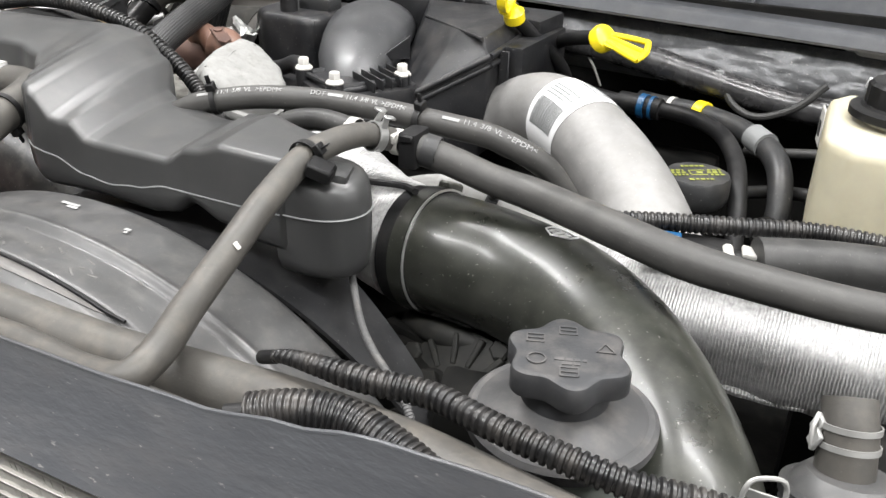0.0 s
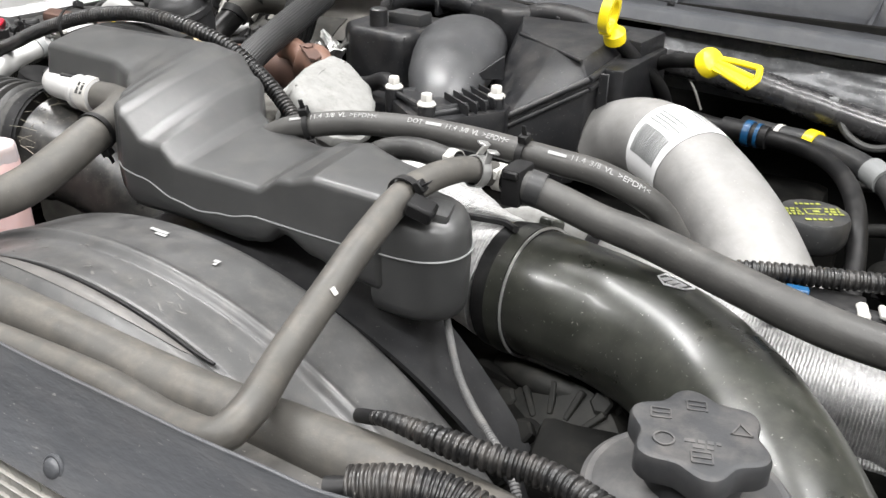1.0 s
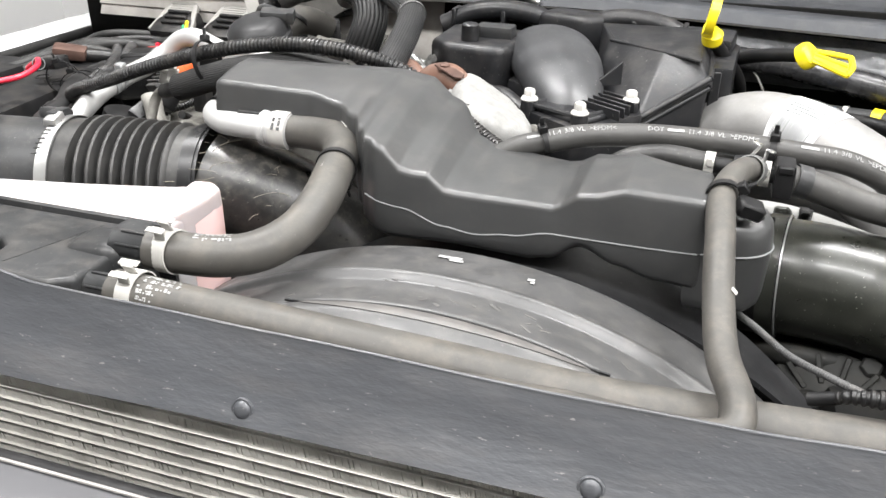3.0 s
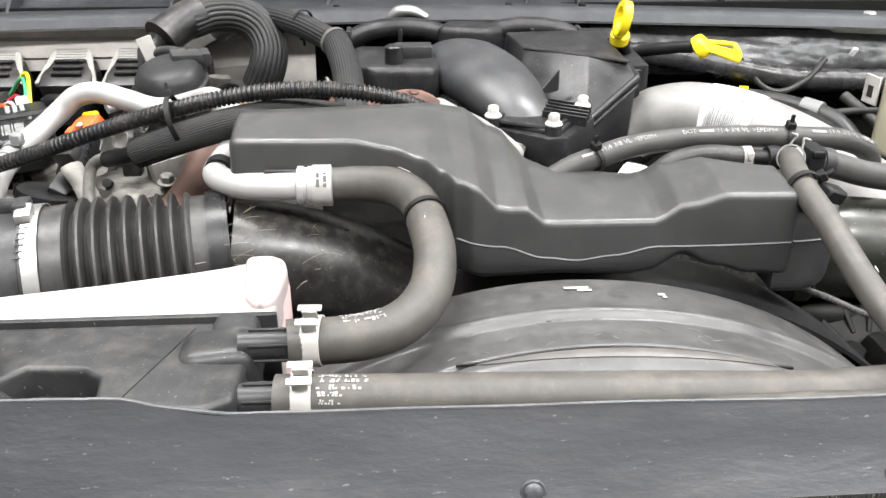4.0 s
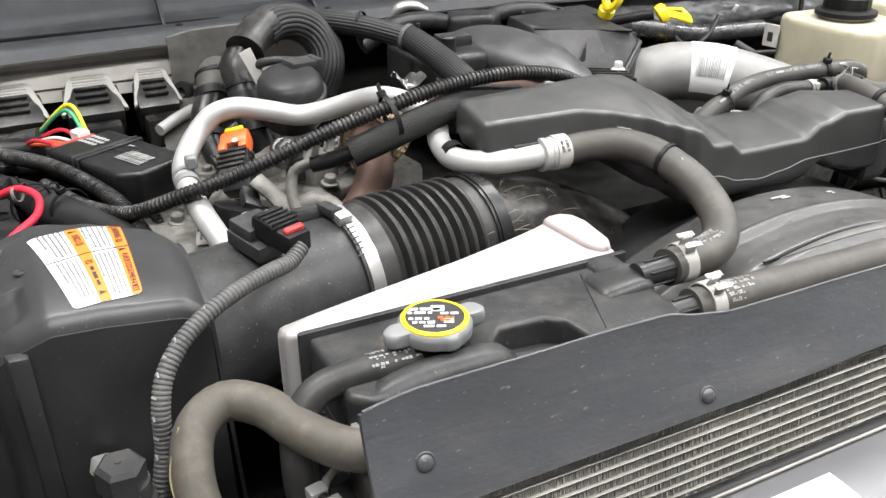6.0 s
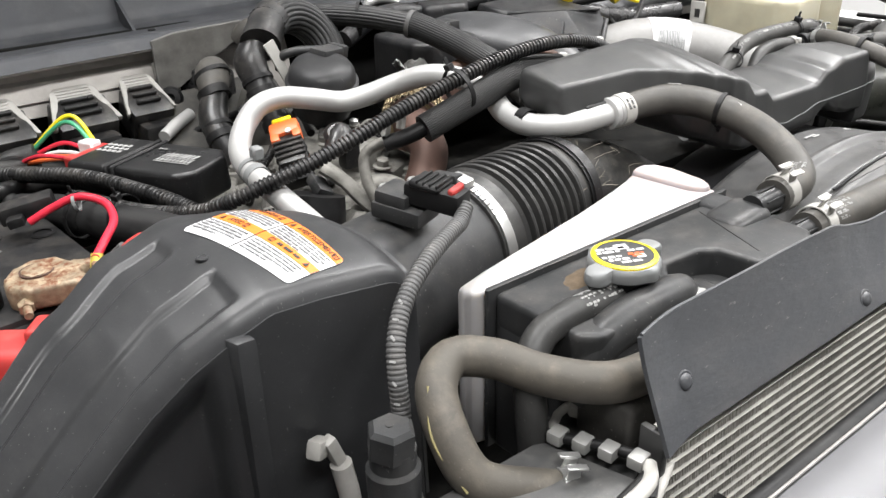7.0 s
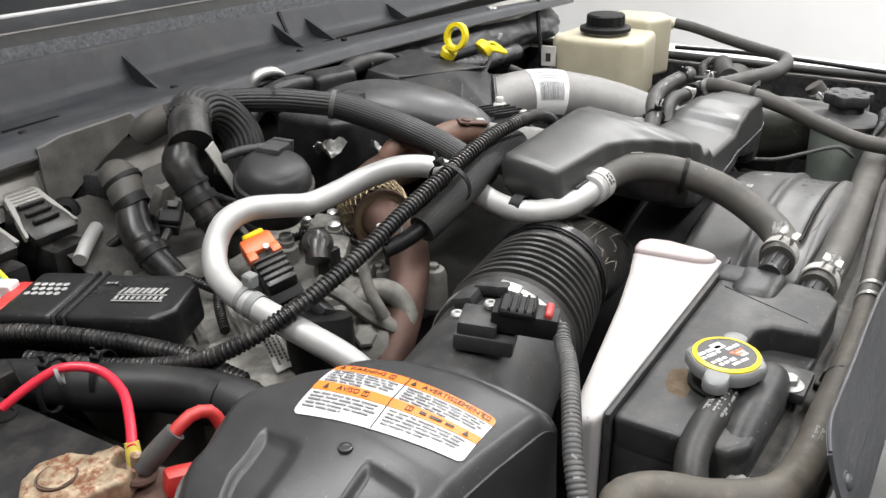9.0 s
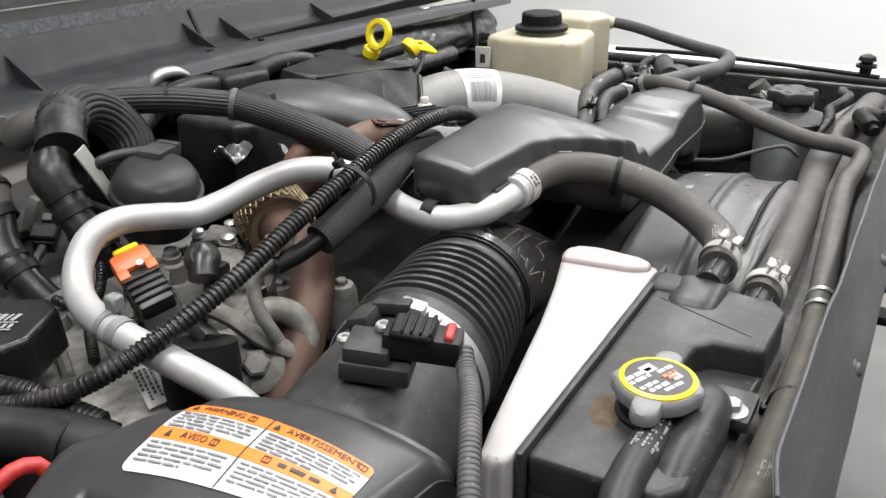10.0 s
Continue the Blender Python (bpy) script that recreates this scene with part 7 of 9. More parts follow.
for p, way, r in (((0.243, 0.351, 1.171), (1, -0.05, 0), 0.0100), ((0.288, 0.347, 1.170), (1, -0.05, 0), 0.0098)):
    part("white_clamp", joined(band(V(*p), way, r, 0.008), block(0.006, 0.010, 0.008, Matrix.Translation(V(*p) + V(0, -0.008, 0.006)), 0.001, 1)), M["grip"], tee, "white steel ear clamp")
single("branch_hose", tube([(0.150, 0.345, 1.150), (0.175, 0.354, 1.166), (0.205, 0.357, 1.172), (0.240, 0.352, 1.171)], 0.0100, 20), M["rubber_dark"], "short black rubber hose running into the tee", "hose")
H2 = [(0.305, 0.346, 1.169), (0.335, 0.352, 1.160), (0.368, 0.358, 1.149), (0.402, 0.358, 1.144), (0.447, 0.338, 1.145), (0.480, 0.322, 1.146), (0.534, 0.306, 1.143), (0.571, 0.303, 1.141), (0.655, 0.305, 1.138), (0.712, 0.325, 1.136), (0.738, 0.372, 1.139), (0.775, 0.45, 1.146), (0.82, 0.53, 1.153), (0.834, 0.574, 1.156)]
heater = thing("heater_hose", (0.5, 0.32, 1.14), "thick dark rubber hose sweeping from the tee over the foil pipe", "hose")
part("hose", tube(H2, [0.0125] * 3 + [0.0135] * 4 + [0.013, 0.0125, 0.011, 0.0105, 0.0105, 0.0105, 0.0105], 22), M["rubber_mid"], heater)
part("end_sleeve", band(V(0.3165, 0.3485, 1.1665), (0.95, 0.2, -0.22), 0.0128, 0.012, seg=32), M["plastic"], heater, "smooth shiny black end sleeve")
RL = [(0.44, 0.385, 1.118), (0.470, 0.388, 1.125), (0.552, 0.420, 1.125), (0.612, 0.440, 1.125), (0.70, 0.450, 1.12)]
loom_run(RL, 0.0078, 0.0050, 0.0022, "black corrugated wiring loom crossing above the silver pipe")
single("conduit_sleeve", tube([(0.572, 0.380, 1.118), (0.62, 0.402, 1.117), (0.70, 0.43, 1.112)], 0.0185, 22), M["rubber_dark"], "smooth dark grey conduit sleeve beside the loom", "sleeve")
conn = thing("blue_tab_connector", (0.52, 0.39, 1.10), "black wiring connector with a blue tab and metal clips", "connector")
part("body", joined(block(0.075, 0.026, 0.018, Matrix.Translation((0.515, 0.395, 1.108)) @ pose(0, 0, 0, 0, 0, 8), 0.003, 2), tube([(0.54, 0.39, 1.108), (0.58, 0.385, 1.113)], 0.009, 12)), M["tie"], conn)
part("blue_tab", block(0.016, 0.008, 0.008, Matrix.Translation((0.507, 0.387, 1.119)) @ pose(0, 0, 0, 0, 0, 8), 0.001, 1), M["blue"], conn, "bright blue tab")
for x, y, z in ((0.484, 0.390, 1.119), (0.551, 0.388, 1.115)):
    part("metal_clip", joined(block(0.008, 0.020, 0.010, Matrix.Translation((x, y, z)) @ pose(0, 0, 0, 0, 0, 15), 0.002, 1)), M["grip"], conn, "pale metal clip")
part("pale_tag", block(0.011, 0.016, 0.004, Matrix.Translation((0.566, 0.386, 1.121)) @ pose(0, 0, 0, 0, 10, 12), 0.001, 1), M["grip"], conn, "pale plastic tag")

# aluminium pipe
AL = [(-0.462, 0.360, 1.060), (-0.476, 0.395, 1.098), (-0.485, 0.433, 1.116), (-0.489, 0.474, 1.127), (-0.487, 0.519, 1.135), (-0.475, 0.553, 1.143), (-0.457, 0.572, 1.158), (-0.437, 0.576, 1.174), (-0.412, 0.571, 1.180), (-0.380, 0.560, 1.175), (-0.346, 0.551, 1.167), (-0.320, 0.538, 1.172), (-0.291, 0.518, 1.184), (-0.268, 0.488, 1.195), (-0.248, 0.458, 1.193), (-0.231, 0.430, 1.178), (-0.242, 0.392, 1.167), (-0.244, 0.352, 1.164), (-0.218, 0.325, 1.165), (-0.180, 0.316, 1.167), (-0.152, 0.3165, 1.167)]
pipe = thing("aluminium_pipe", (-0.38, 0.5, 1.1), "bent bare aluminium coolant pipe winding over the engine", "pipe")
part("tube", tube(AL, 0.0120, 26, 0.004), M["alu"], pipe)
part("hose_nut", joined(lathe([(0.0150, 0), (0.0172, 0.001), (0.0172, 0.006), (0.0160, 0.007), (0.0160, 0.009), (0.0170, 0.010), (0.0170, 0.030), (0.0155, 0.031)], 30, (-0.168, 0.3165, 1.167), (1, 0, 0))), M["alu"], pipe, "crimped aluminium ferrule")
part("ferrule_tag", joined(band(V(-0.146, 0.3165, 1.167), (1, 0, 0), 0.0172, 0.016)), M["grip"], pipe, "pale printed tag")
part("ferrule_print", bars([(-0.006, 0.006, 0.003), (-0.006, 0.006, -0.003)], place_z((-0.146, 0.302, 1.1778), (0, -0.8, 0.6), (0, 0.6, 0.8)), 0.003, 0.0005, 6), M["ink"], pipe, smooth=False)
part("tape", band(V(-0.2425, 0.360, 1.1665), (0.0, -1, -0.05), 0.0122, 0.012), M["tie"], pipe, "black tape band")
part("support_clip", joined(band(V(-0.4885, 0.492, 1.1305), (0.0, 0.97, 0.2), 0.0122, 0.009), band(V(-0.4880, 0.506, 1.1330), (0.02, 0.97, 0.18), 0.0122, 0.005), block(0.012, 0.012, 0.014, Matrix.Translation((-0.480, 0.504, 1.150)), 0.002, 1)), M["cap_grey"], pipe, "grey plastic support clip")
part("marker_dab", block(0.006, 0.008, 0.001, place_z((-0.492, 0.452, 1.1335), (-0.4, -0.4, 0.8)), 0.0004, 1), M["green_wire"], pipe, "green paint dab")

LM = [(0.085, 0.362, 1.146), (0.055, 0.392, 1.143), (0.020, 0.414, 1.152), (-0.020, 0.423, 1.178), (-0.060, 0.420, 1.204), (-0.10, 0.415, 1.218), (-0.148, 0.412, 1.225), (-0.200, 0.415, 1.223), (-0.248, 0.416, 1.216), (-0.292, 0.417, 1.206), (-0.330, 0.421, 1.195), (-0.369, 0.424, 1.183), (-0.406, 0.427, 1.170), (-0.438, 0.433, 1.158), (-0.470, 0.440, 1.147), (-0.500, 0.449, 1.137), (-0.526, 0.463, 1.125), (-0.552, 0.492, 1.110), (-0.585, 0.545, 1.102), (-0.625, 0.64, 1.10)]
loom = thing("wiring_loom", (-0.3, 0.43, 1.15), "long black corrugated wiring loom crossing over the aluminium pipe", "wiring loom", "wiring looms")
part("conduit", ribbed(LM, 0.0080, 0.0046, 0.0024), M["loom"], loom)
zip_tie(V(-0.288, 0.413, 1.197), (-0.95, 0.0, -0.25), 0.0225, (0, 0.35, 1), loom, 0.005)
for q, u in ((V(-0.350, 0.432, 1.172), 0), (V(-0.365, 0.438, 1.166), 1)):
    part("wire_clip", joined(block(0.012, 0.006, 0.016, Matrix.Translation(q) @ pose(0, 0, 0, 0, 20, 30), 0.001, 1), block(0.012, 0.014, 0.004, Matrix.Translation(q + V(0, 0, 0.009)) @ pose(0, 0, 0, 0, 20, 30), 0.001, 1)), M["grip"], loom, "white plastic clip")
SLV = [(-0.130, 0.425, 1.192), (-0.180, 0.422, 1.198), (-0.225, 0.412, 1.196), (-0.275, 0.408, 1.184), (-0.332, 0.418, 1.163)]
sl = thing("braided_sleeve", (-0.25, 0.42, 1.17), "black braided sleeve over a pipe below the wiring loom", "sleeve")
part("braid", fluted(SLV, 0.0150, 40, 0.0005, 0.0022), M["sleeve"], sl)
part("inner_pipe", tube([(-0.327, 0.418, 1.165), (-0.350, 0.427, 1.156), (-0.368, 0.438, 1.150)], 0.0085, 16), M["tie"], sl, "black inner pipe")
part("steel_tube", tube([(-0.360, 0.442, 1.152), (-0.385, 0.448, 1.142), (-0.392, 0.440, 1.12), (-0.388, 0.425, 1.09)], 0.0060, 14), M["cast"], sl, "bent steel tube")

# black hoses at the rear
HT = [(-0.312, 0.832, 1.199), (-0.290, 0.815, 1.210), (-0.25, 0.785, 1.219), (-0.195, 0.730, 1.217), (-0.151, 0.674, 1.208)]
HT2 = [(-0.154, 0.679, 1.2085), (-0.151, 0.674, 1.208), (-0.139, 0.622, 1.197), (-0.132, 0.570, 1.184), (-0.128, 0.52, 1.168), (-0.125, 0.46, 1.14)]
rear = thing("ribbed_vent_hose", (-0.2, 0.7, 1.15), "long black rubber hose in fine ribbed sleeving by the cowl", "hose", "vent hoses")
part("hose", fluted(HT, 0.0150, 20, 0.0008), M["hose_black"], rear)
part("boot", tube([(-0.322, 0.842, 1.186), (-0.317, 0.836, 1.195), (-0.306, 0.828, 1.202), (-0.294, 0.819, 1.207)], [0.0150, 0.0178, 0.0178, 0.0168], 24), M["rubber"], rear, "dusty brown rubber boot")
part("finer_end", fluted(HT2, 0.0172, 34, 0.0005), M["hose_black"], rear, "finely ribbed rubber end")
part("joint", band(V(-0.152, 0.676, 1.2082), (0.5, -0.85, -0.2), 0.0176, 0.006), M["lead_sleeve"], rear, "grey sleeve joint")
zip_tie(V(-0.195, 0.735, 1.220), (0.7, -0.7, 0), 0.0155, (0, 0, -1), rear)
BL = [(-0.362, 0.700, 1.214), (-0.340, 0.726, 1.226), (-0.315, 0.750, 1.230), (-0.282, 0.764, 1.226), (-0.256, 0.764, 1.210), (-0.243, 0.752, 1.186), (-0.246, 0.742, 1.162), (-0.258, 0.742, 1.135)]
loop = thing("ribbed_vent_hose", (-0.3, 0.74, 1.15), "thick looped black ribbed breather hose on a plastic elbow", "hose", "vent hoses")
part("hose", fluted(BL[1:], 0.0245, 22, 0.0016), M["hose_black"], loop)
part("collar", tube([(-0.366, 0.696, 1.2105), (-0.360, 0.703, 1.2150), (-0.345, 0.720, 1.2240), (-0.326, 0.739, 1.2325)], [0.0250, 0.0235, 0.0232, 0.0230], 30), M["loom"], loop, "smooth black plastic collar")
part("elbow", tube([(-0.356, 0.712, 1.2155), (-0.370, 0.709, 1.204), (-0.379, 0.703, 1.190), (-0.378, 0.690, 1.170), (-0.379, 0.676, 1.150), (-0.374, 0.660, 1.126), (-0.364, 0.648, 1.098)], [0.0185, 0.0180, 0.0205, 0.0178, 0.0168, 0.0165, 0.0168], 28), M["loom"], loop, "black plastic elbow")
for p, r, wd in (((-0.378, 0.690, 1.170), 0.0190, 0.005), ((-0.3785, 0.680, 1.156), 0.0190, 0.010), ((-0.377, 0.668, 1.138), 0.0180, 0.006), ((-0.373, 0.658, 1.122), 0.0190, 0.010)):
    part("collar_ring", band(V(*p), (0.05, -0.55, -0.80), r - 0.0015, wd, thick=0.0022), M["tie"], loop)
part("yellow_dot", lathe([(0.0022, 0), (0.0022, 0.0008)], 10, (-0.368, 0.700, 1.2285), (-0.4, -0.3, 0.9)), M["yellow"], loop)
E2 = [(-0.360, 0.850, 1.140), (-0.378, 0.820, 1.156), (-0.391, 0.795, 1.158), (-0.402, 0.770, 1.140), (-0.417, 0.748, 1.116), (-0.420, 0.715, 1.092), (-0.412, 0.686, 1.060)]
el2 = thing("coolant_elbow", (-0.4, 0.76, 1.08), "dusty brown-black plastic coolant elbow with ringed joints", "fitting")
part("upper_arm", tube(E2[:4], [0.0195, 0.0215, 0.0220, 0.0185], 26), M["rubber"], el2, "dusty brown upper arm")
part("lower_arm", tube(E2[3:], [0.0175, 0.0190, 0.0165, 0.0170], 26), M["loom"], el2)
for p, r, wd in ((E2[3], 0.0200, 0.012), (V(*E2[4]).lerp(V(*E2[5]), 0.35), 0.0182, 0.006), (V(*E2[4]).lerp(V(*E2[5]), 0.75), 0.0190, 0.010), (E2[2], 0.0235, 0.006)):
    part("joint_ring", band(V(*p), (0.0, -0.7, -0.7), r - 0.0015, wd, thick=0.0025), M["tie"], el2)
part("collar_base", lathe([(0.024, -0.008), (0.025, 0.0), (0.021, 0.008)], 26, (-0.405, 0.690, 1.070), (0, -0.5, -0.8)), M["cast"], el2, "silver ring at the joint")
single("aluminium_stub", tube([(-0.474, 0.776, 1.099), (-0.448, 0.797, 1.104), (-0.420, 0.818, 1.108)], [0.0078, 0.0084, 0.008], 16), M["alu"], "short bare aluminium pipe stub behind the module", "pipe")

# small clutter round the elbows
single("rubber_grommet", lathe([(0.006, -0.010), (0.015, -0.008), (0.017, 0.0), (0.014, 0.007), (0.007, 0.008), (0.005, 0.002)], 26, (-0.423, 0.868, 1.119), (-0.5, -0.8, 0.3)), M["tie"], "black rubber grommet in the firewall flange", "grommet")
sens = thing("sensor_connector", (-0.36, 0.76, 1.08), "black sensor connector on a grey bracket between the elbows", "connector")
SM = place_z((-0.358, 0.760, 1.110), (-0.3, -0.4, 0.85), (-0.75, -0.55, -0.2))
part("body", joined(block(0.040, 0.022, 0.018, SM, 0.003, 2), block(0.018, 0.026, 0.010, SM @ Matrix.Translation((0.008, 0, 0.010)), 0.002, 1)), M["tie"], sens)
part("lock_tab", block(0.010, 0.012, 0.004, SM @ Matrix.Translation((-0.012, 0, 0.011)), 0.001, 1), M["lead_sleeve"], sens)
part("wire", tube([(-0.342, 0.768, 1.106), (-0.330, 0.775, 1.112), (-0.318, 0.770, 1.104), (-0.310, 0.750, 1.08)], 0.0050, 10), M["loom"], sens)
part("lower_wire", tube([(-0.373, 0.750, 1.102), (-0.392, 0.742, 1.092), (-0.400, 0.728, 1.075), (-0.398, 0.70, 1.055)], 0.0055, 10), M["loom"], sens)
part("bracket", rough_cast(joined(block(0.046, 0.012, 0.036, Matrix.Translation((-0.334, 0.800, 1.120)) @ pose(0, 0, 0, 20, 12, 25), 0.004, 2), block(0.022, 0.030, 0.010, Matrix.Translation((-0.346, 0.786, 1.106)) @ pose(0, 0, 0, 10, 20, 10), 0.003, 2)), 0.002, 80), M["cast"], sens, "grey cast bracket")
for pts in ([(-0.300, 0.760, 1.09), (-0.310, 0.72, 1.115), (-0.325, 0.69, 1.125), (-0.345, 0.63, 1.11)], [(-0.28, 0.80, 1.10), (-0.30, 0.78, 1.125), (-0.315, 0.74, 1.13), (-0.305, 0.69, 1.12)], [(-0.43, 0.80, 1.085), (-0.40, 0.79, 1.10), (-0.365, 0.80, 1.10), (-0.33, 0.83, 1.09)]):
    single("vacuum_line", tube(pts, 0.0050, 12), M["tie"], "thin black vacuum line between the coolant elbows", "hose", "thin vacuum lines")

# vacuum actuator
act = thing("vacuum_actuator", (-0.32, 0.61, 1.12), "round black vacuum actuator drum on a bracket", "actuator")
AC, AN = V(-0.338, 0.604, 1.184), V(-0.10, -0.28, 0.94)
part("drum", lathe([(0.022, -0.052), (0.034, -0.046), (0.039, -0.030), (0.0395, -0.014), (0.0430, -0.012), (0.0430, -0.004), (0.0400, -0.002), (0.0385, 0.008), (0.034, 0.015), (0.026, 0.019), (0.010, 0.021)], 48, AC, AN), M["ring_black"], act)
part("drum_cap", joined(block(0.040, 0.026, 0.012, Matrix.Translation((-0.318, 0.620, 1.207)) @ pose(0, 0, 0, 6, 4, 20), 0.004, 2), block(0.010, 0.024, 0.016, Matrix.Translation((-0.300, 0.625, 1.205)) @ pose(0, 0, 0, 6, 4, 20), 0.003, 2)), M["plastic"], act)
part("arm", tube([(-0.360, 0.664, 1.186), (-0.362, 0.655, 1.202), (-0.350, 0.646, 1.208), (-0.320, 0.626, 1.209)], [0.0060, 0.0060, 0.0055, 0.0055], 12), M["plastic"], act)
part("bracket_plate", prism([(-0.007, -0.036), (0.005, -0.036), (0.008, 0.020), (0.008, 0.036), (-0.010, 0.036), (-0.009, 0.018)], -0.0012, 0.0012, 0.0006, 1, Matrix.Translation((-0.364, 0.648, 1.189)) @ pose(0, 0, 0, 72, -14, 20)), M["lever"], act, "stamped pale bracket plate")

# orange connector
oc = thing("orange_lock_connector", (-0.415, 0.54, 1.11), "black electrical connector with an orange and yellow lock", "connector")
OM = place_z((-0.420, 0.552, 1.146), (-0.35, -0.25, 0.9), (-0.42, -0.85, 0))
part("lock", joined(block(0.022, 0.034, 0.022, OM, 0.006, 2), block(0.012, 0.010, 0.016, OM @ Matrix.Translation((0.014, 0.012, 0.003)), 0.003, 2), block(0.012, 0.010, 0.016, OM @ Matrix.Translation((0.014, -0.012, 0.003)), 0.003, 2)), M["orange"], oc, "orange locking shroud")
part("ribbed_body", joined(block(0.044, 0.030, 0.020, OM @ Matrix.Translation((0.032, 0, -0.003)), 0.004, 2), *[block(0.003, 0.032, 0.004, OM @ Matrix.Translation((0.022 + 0.008 * k, 0, 0.008)), 0.001, 1) for k in range(4)]), M["loom"], oc, "ribbed black connector body")
part("yellow_tab", block(0.006, 0.022, 0.006, OM @ Matrix.Translation((-0.0115, 0.0, 0.009)), 0.0015, 1), M["yellow"], oc, "yellow tab")
part("shell", joined(block(0.050, 0.034, 0.024, OM @ Matrix.Translation((0.036, 0, -0.014)) @ pose(0, 0, 0, 0, 22, 0), 0.004, 2), *[block(0.003, 0.036, 0.006, OM @ Matrix.Translation((0.026 + 0.008 * k, 0, -0.004 - 0.003 * k)), 0.0008, 1) for k in range(4)]), M["tie"], oc)
part("pin", lathe([(0.003, 0), (0.003, 0.002)], 10, OM @ V(0.012, 0.004, 0.012), (-0.35, -0.25, 0.9)), M["paper"], oc)
single("injector_connector", joined(tube([(-0.385, 0.508, 1.128), (-0.372, 0.520, 1.142), (-0.362, 0.532, 1.13)], 0.013, 18), lathe([(0.016, 0), (0.016, 0.006), (0.011, 0.010)], 20, (-0.375, 0.517, 1.140), (-0.3, -0.5, 0.8)), block(0.02, 0.018, 0.03, Matrix.Translation((-0.367, 0.510, 1.120)), 0.004, 2)), M["loom"], "black round injector plug beside the orange connector", "connector")

# ---- sheet metal behind the elbows ----
single("firewall_flange", prism([(-0.432, 1.118), (-0.402, 1.128), (-0.345, 1.162), (-0.290, 1.190), (-0.300, 1.206), (-0.400, 1.203), (-0.432, 1.196)], -0.003, 0.003, 0.001, 1, Matrix.Translation((0, 0.884, 0)) @ pose(0, 0, 0, 90, 0, 0)), M["flange_metal"], "grey body flange with worn sealant below the cowl", "body panel", kind="structure")
single("heat_shield", sheet(steps(-0.47, -0.27, 10), steps(0, 1, 8), lambda x, u: (x, 0.880 - 0.17 * u, 1.126 - 0.078 * u + 0.004 * math.sin(u * 9 + x * 20)), 0.002), M["grimy_sheet"], "dusty grey sheet metal heat shield behind the coolant elbows", "heat shield")

# ---- dark lines low against the firewall ----
for pts, r in (([(0.47, 0.78, 1.00), (0.56, 0.745, 1.035), (0.65, 0.70, 1.050), (0.78, 0.66, 1.045)], 0.0075), ([(0.50, 0.83, 1.045), (0.62, 0.80, 1.068), (0.72, 0.76, 1.062), (0.84, 0.72, 1.05)], 0.0062), ([(0.60, 0.84, 1.08), (0.63, 0.78, 1.05), (0.645, 0.72, 1.01), (0.65, 0.66, 0.97)], 0.0085)):
    single("vacuum_line", tube(pts, r, 16), M["rubber_dark"], "dusty black vacuum line low against the firewall", "hose", "vacuum lines")


# ---- dipsticks and filler ----
def dipstick(tube_pts, label):
    t = thing("dipstick", tube_pts[0], label, "dipstick", "dipsticks")
    part("tube", tube(tube_pts, 0.0085, 16), M["tie"], t, "black dipstick tube")
    return t


d1 = dipstick([(0.262, 0.86, 1.06), (0.262, 0.815, 1.12), (0.234, 0.765, 1.172), (0.221, 0.746, 1.192)], "yellow ring-handled oil dipstick in a black tube")
dn = V(-0.97, -0.03, 0.15).normalized()
up = (V(0.05, -0.28, 1) - dn * V(0.05, -0.28, 1).dot(dn)).normalized()
sd = dn.cross(up)
rc = V(0.218, 0.727, 1.223)
ring = []
bm = bmesh.new()
rings = []
for k in range(29):
    a = 2 * math.pi * k / 28
    c = rc + (up * math.cos(a) * 1.15 + sd * math.sin(a)) * 0.0165
    out = (c - rc).normalized()
    rings.append([c + out * x * 0.0035 + dn * y * 0.0055 for x, y in ((1, 1), (-1, 1), (-1, -1), (1, -1))])
skin(bm, rings, False)
merge(bm, lathe([(0.0125, -0.006), (0.0130, -0.002), (0.0130, 0.006), (0.009, 0.009), (0.006, 0.014)], 22, (0.2205, 0.744, 1.194), (-0.05, -0.45, 0.9)))
merge(bm, block(0.018, 0.010, 0.014, place_z(rc - up * 0.020, dn, sd), 0.002, 1))
part("ring_handle", bm, M["yellow"], d1, "bright yellow ring handle")
d2 = dipstick([(0.20, 0.86, 1.10), (0.25, 0.82, 1.150), (0.300, 0.775, 1.172), (0.325, 0.755, 1.178)], "yellow finned transmission dipstick handle in a black tube")
ax = V(0.80, -0.40, 0.62).normalized()
bm = lathe([(0.010, -0.012), (0.0155, -0.010), (0.0165, -0.002), (0.0150, 0.003), (0.010, 0.006)], 26, (0.335, 0.742, 1.183), ax)
HM = place_z((0.335, 0.742, 1.184), (0.25, -0.45, 0.9), ax)
for y in (-1, 1):
    merge(bm, tube([HM @ V(0.002, y * 0.006, 0.0), HM @ V(0.026, y * 0.013, 0.001), HM @ V(0.048, y * 0.017, 0.002)], 0.0034, 8))
merge(bm, tube([HM @ V(0.047, -0.017, 0.002), HM @ V(0.052, 0, 0.002), HM @ V(0.047, 0.017, 0.002)], 0.0038, 8))
merge(bm, tube([HM @ V(0.0, 0.0, 0.0), HM @ V(0.046, 0.0, 0.002)], 0.0030, 8))
merge(bm, block(0.042, 0.019, 0.0020, HM @ Matrix.Translation((0.026, -0.005, 0.001)), 0.0004, 1))
part("finned_handle", bm, M["yellow"], d2, "bright yellow finned handle")

# ---- oil filler cap and fuel lines ----
oil = thing("oil_filler_cap", (0.48, 0.618, 1.06), "black oil filler cap with worn yellow-green markings", "cap")
